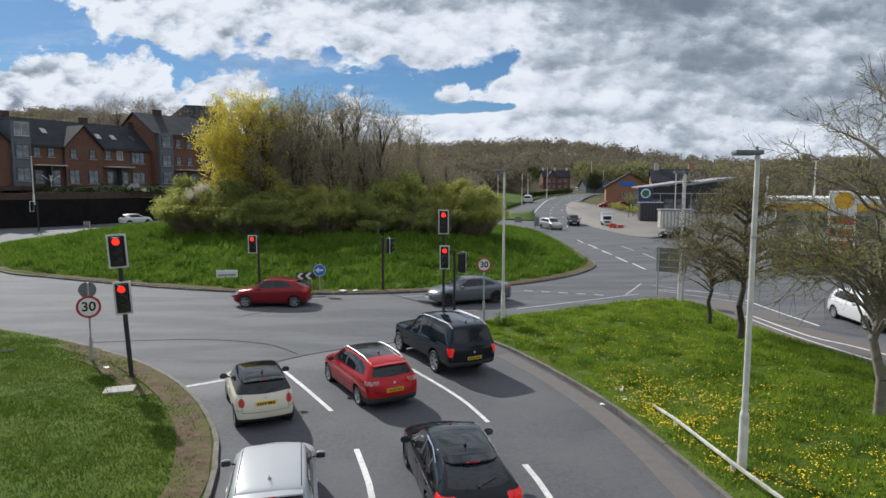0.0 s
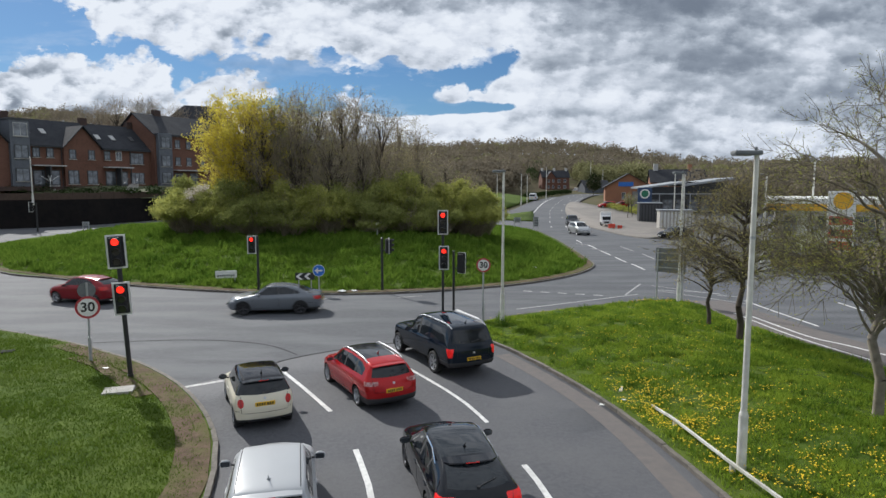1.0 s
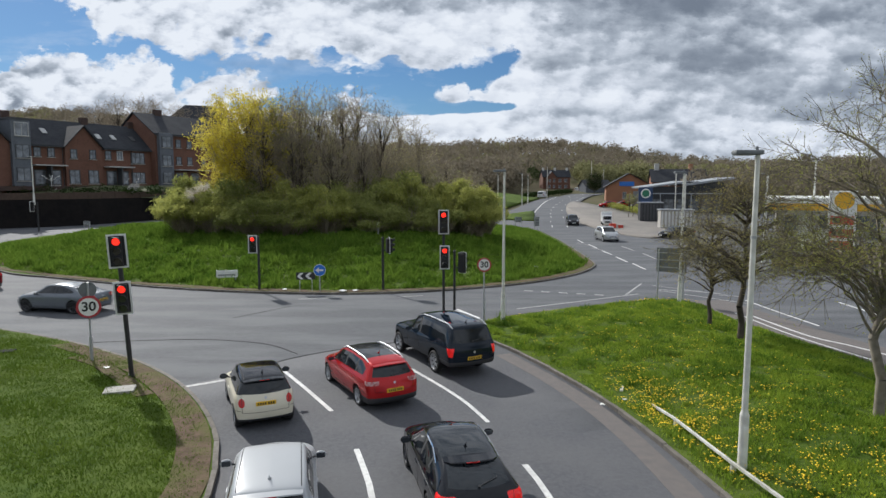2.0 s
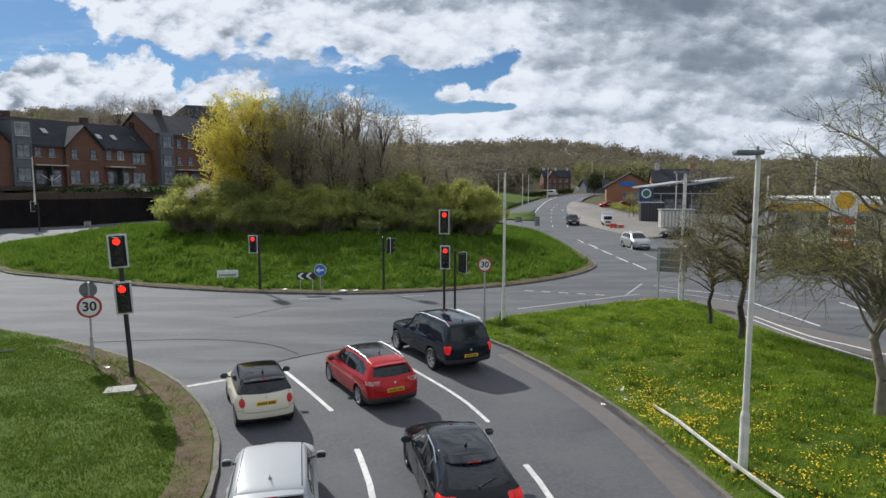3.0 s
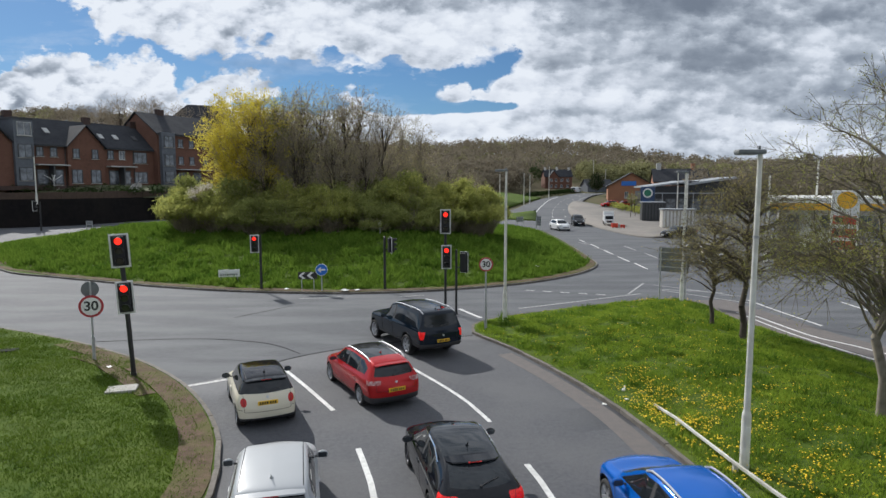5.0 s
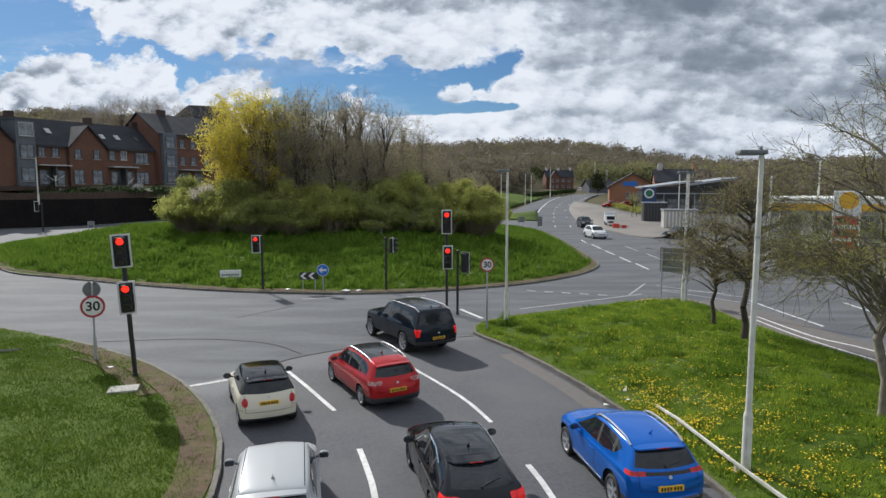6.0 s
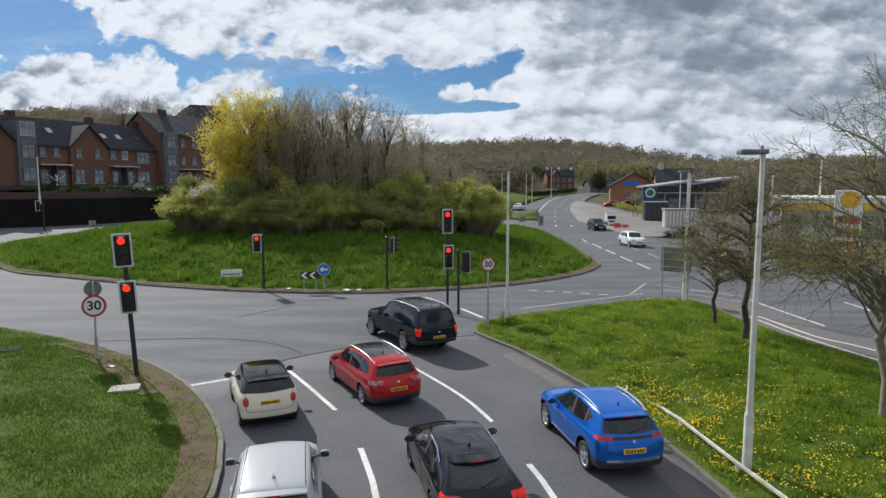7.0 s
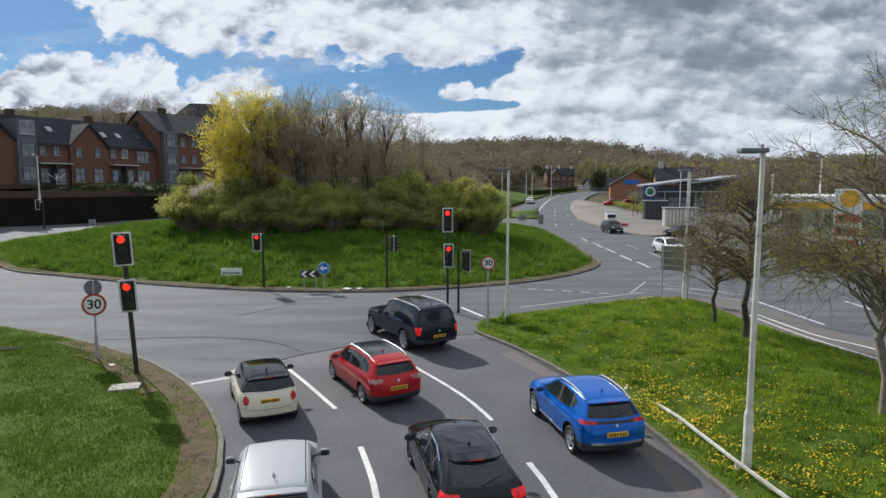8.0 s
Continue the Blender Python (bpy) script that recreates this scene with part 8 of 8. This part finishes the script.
blades("grass_island_far", ISLAND, island_z, 60000, (3, 14, 60, 96), 0.17, 0.06, L_GRASSI, "tufty spring grass on the back of the mound", 8)
blades("grass_tussock_island", ISLAND, island_z, 120000, (-48, 14, 36, 62), 0.34, 0.05, L_GRASSI, "coarse darker tussocks on the mound", 17)
blades("grass_tussock_east", RIGHT, right_z, 60000, (0, 17, 8, 36), 0.15, 0.020, L_GRASSI, "coarse darker tussocks on the verge", 18)


def dandelions():
    g = np.random.default_rng(9)
    M = surf("dandelion_yellow", (0.85, 0.52, 0.01), (0.80, 0.62, 0.02), 30.0, 0.8)
    V, F = [], []
    spots = [(7.0, 16.2, 1.2, 1.6, 420), (5.9, 18.2, 0.5, 1.6, 160), (8.6, 11.6, 1.4, 1.3, 330), (9.6, 13.8, 2.0, 2.0, 120), (8.5, 20.0, 2.5, 3.5, 170), (6.2, 23.0, 1.5, 2.5, 90), (12.0, 33.6, 1.4, 0.5, 110), (10.0, 27.0, 3.0, 3.5, 80), (6.4, 14.0, 0.5, 1.2, 60), (4.5, 30.0, 1.5, 1.0, 15)]
    P = np.concatenate([g.normal((x, y), (sx, sy), (n * 5, 2)) for x, y, sx, sy, n in spots])
    ok = inside_many(RIGHT, P[:, 0], P[:, 1])
    P = P[ok]
    D = edge_dist(RIGHT, P[:, 0], P[:, 1])
    for (x, y), d in zip(P, D):
        if d < 0.15 or noise.noise((x * 1.3, y * 1.3, 4)) + 0.6 * noise.noise((x * 3.1, y * 3.1, 8)) < g.uniform(-0.25, 0.35):
            continue
        z = right_z(x, y, d) + g.uniform(0.09, 0.16)
        r = g.uniform(0.014, 0.025)
        o = len(V)
        tx, ty = g.normal(0, 0.25, 2)
        V.append((x, y, z + 0.012))
        for k in range(6):
            a = k * math.pi / 3
            V.append((x + r * math.cos(a), y + r * math.sin(a), z + r * (tx * math.cos(a) + ty * math.sin(a))))
        for k in range(6):
            F.append((o, o + 1 + k, o + 1 + (k + 1) % 6))
    tagged(new("dandelions", mesh_of("dandelions", V, F, M)), "yellow dandelion flowers in the grass", "flowers", kind="stuff")


dandelions()


# ---- what moves ----
def along(rows, t):
    """Smooth place on a timed path."""
    T = np.array([r[0] for r in rows], float)
    return [float(smooth_path(T, np.array([r[k] for r in rows], float), t)) for k in (1, 2)]


def smooth_path(T, Y, t):
    h = np.diff(T)
    d = np.diff(Y) / h
    g = np.concatenate([[d[0]], (d[:-1] * h[1:] + d[1:] * h[:-1]) / (h[:-1] + h[1:]), [d[-1]]])
    i = int(np.clip(np.searchsorted(T, t, side="right") - 1, 0, len(T) - 2))
    s = (t - T[i]) / h[i]
    if s < 0 or s > 1:
        k = 0 if s < 0 else len(T) - 1
        return Y[k] + g[k] * (t - T[k])
    return (1 + 2 * s) * (1 - s) ** 2 * Y[i] + s * (1 - s) ** 2 * h[i] * g[i] + s * s * (3 - 2 * s) * Y[i + 1] + s * s * (s - 1) * h[i] * g[i + 1]


def drive(car, wheels, rows, radius, spin=True, headings=None):
    """Key a vehicle along timed places on the road, nose along its way (or by timed headings), and roll its wheels."""
    ts = [k / 10 for k in range(81)]
    pts = [along(rows, t) for t in ts]
    heads = []
    prev = None
    for k, t in enumerate(ts):
        if headings:
            h = float(np.interp(t, [a for a, _ in headings], [b for _, b in headings]))
        else:
            (x0, y0), (x1, y1) = along(rows, t - 0.15), along(rows, t + 0.15)
            h = math.degrees(math.atan2(y1 - y0, x1 - x0)) if math.hypot(x1 - x0, y1 - y0) > 0.02 else prev
            if h is None:
                (x0, y0), (x1, y1) = along(rows, rows[0][0]), along(rows, rows[-1][0])
                h = math.degrees(math.atan2(y1 - y0, x1 - x0))
            if prev is not None:
                h = prev + ((h - prev + 180) % 360 - 180)
        heads.append(h)
        prev = h
    out = []
    for (x, y), h, t in zip(pts, heads, ts):
        c, s = math.cos(radians(h)), math.sin(radians(h))
        rise = math.degrees(math.atan2(gz(x + c, y + s) - gz(x - c, y - s), 2))
        out.append((t, pose(x, y, gz(x, y), 0, -rise, h)))
    walk(car, out)
    if not spin:
        return
    dist = np.concatenate([[0], np.cumsum([math.hypot(b[0] - a[0], b[1] - a[1]) for a, b in zip(pts, pts[1:])])])
    fine = [k / 30 for k in range(241)] if dist[-1] > 30 else ts
    for w in wheels:
        p = w.location.copy()
        rows_w = []
        for t in fine:
            a = float(np.interp(t, ts, dist)) / radius
            rows_w.append((t, Matrix.Translation(p) @ Matrix.Rotation(a, 4, "Y")))
        walk(w, rows_w)


def motions():
    drive(pickup, pickup_wheels, [(0, -0.13, 22.72), (1.5, -0.13, 22.72), (2.4, -0.16, 22.78), (3.0, -0.27, 23.02), (3.5, -0.40, 23.24), (4.0, -0.64, 23.66), (4.5, -1.06, 24.42), (5.2, -1.44, 25.12),
                                  (5.8, -1.60, 25.36), (6.2, -1.62, 25.40), (8, -1.62, 25.40)], 0.375, headings=[(0, 117.3), (2.5, 117.3), (6, 121.0), (8, 121.0)])
    drive(blue, blue_wheels, [(0, 4.95, -11.5), (2.5, 4.8, 0.8), (4.0, 4.5, 7.1), (4.5, 4.33, 8.95), (4.7, 4.27, 9.63), (5.8, 3.98, 13.0), (6.0, 3.93, 13.42), (6.5, 3.80, 14.36), (7.0, 3.68, 15.06), (7.5, 3.58, 15.55), (8.0, 3.50, 15.88)], 0.335,
          headings=[(0, 91), (4.6, 97), (6, 100.5), (8, 102.3)])
    drive(redhatch, redhatch_wheels, [(0, -9.25, 33.4), (0.5, -14.6, 33.45), (1.0, -20.0, 34.5), (1.5, -25.2, 36.5), (1.8, -28.1, 38.1), (2.6, -35.0, 43.0), (4.0, -46.0, 52.5), (6.0, -58.0, 64.0), (8.0, -70.0, 75.0)], 0.315)
    drive(saloon, saloon_wheels, [(0, 1.4, 34.2), (0.5, -3.35, 32.55), (1.0, -8.6, 31.7), (1.5, -14.2, 31.35), (1.8, -17.6, 31.6), (2.6, -26.0, 33.8), (4.0, -39.0, 41.0), (6.0, -55.0, 54.0), (8.0, -69.0, 66.0)], 0.335)
    drive(whiteback, whiteback_wheels, [(0, -44.6, 90.2), (0.3, -42.4, 93.2), (1.0, -36.5, 98.6), (2.0, -26.0, 103.0), (3.0, -15.0, 104.5), (4.0, -9.0, 105.0), (8.0, -8.0, 105.0)], 0.335)
    drive(whiteside, whiteside_wheels, [(0, 19.9, 28.6), (0.2, 19.75, 26.2), (0.5, 19.6, 22.6), (1.5, 19.6, 10.6), (2.5, 19.6, -1.4), (8.0, 19.6, -66.0)], 0.31)
    drive(silver, silver_wheels, [(0, 15.8, 90.6), (0.4, 17.0, 87.4), (0.8, 17.9, 84.2), (1.2, 18.5, 80.6), (1.7, 19.0, 75.5), (2.8, 19.6, 65.3), (3.2, 19.9, 62.0), (3.6, 20.3, 59.2), (4.4, 20.9, 54.0), (5.0, 21.35, 50.6), (5.5, 21.55, 49.3), (6.0, 21.6, 49.0), (8.0, 21.6, 48.98)], 0.335)
    drive(mpv, mpv_wheels, [(0, 20.5, 97.6), (4.7, 20.6, 97.0), (5.8, 20.9, 94.9), (6.4, 21.1, 91.8), (7.0, 21.3, 88.4), (7.5, 21.5, 85.0), (8.0, 21.7, 81.6)], 0.32, headings=[(0, -97), (5, -94), (8, -84)])
    drive(white2, white2_wheels, [(0, -14.0, 103.5), (1.5, -3.5, 102.8), (2.8, 6.8, 101.0), (3.6, 10.7, 98.0), (4.0, 12.6, 95.6), (4.4, 14.3, 93.0), (4.7, 15.4, 90.8), (5.8, 18.0, 78.6), (6.4, 19.0, 71.8), (7.0, 19.6, 65.6), (7.5, 20.0, 61.0), (8.0, 20.4, 56.8)], 0.31)
    drive(white3, white3_wheels, [(0, -30.0, 109.0), (3.0, -12.0, 112.5), (5.0, 4.0, 117.0), (5.8, 9.0, 120.0), (6.4, 11.7, 123.5), (7.0, 15.0, 130.2), (7.5, 17.8, 139.0), (8.0, 19.8, 148.0)], 0.31)
    drive(van, van_wheels, [(0, 21.8, 158.9), (0.8, 24.3, 168.5), (1.7, 27.8, 179.6), (2.8, 33.0, 191.5), (3.6, 37.0, 199.5), (4.4, 41.2, 208.5), (6.0, 52.0, 222.0), (8.0, 66.0, 234.0)], 0.33)


motions()
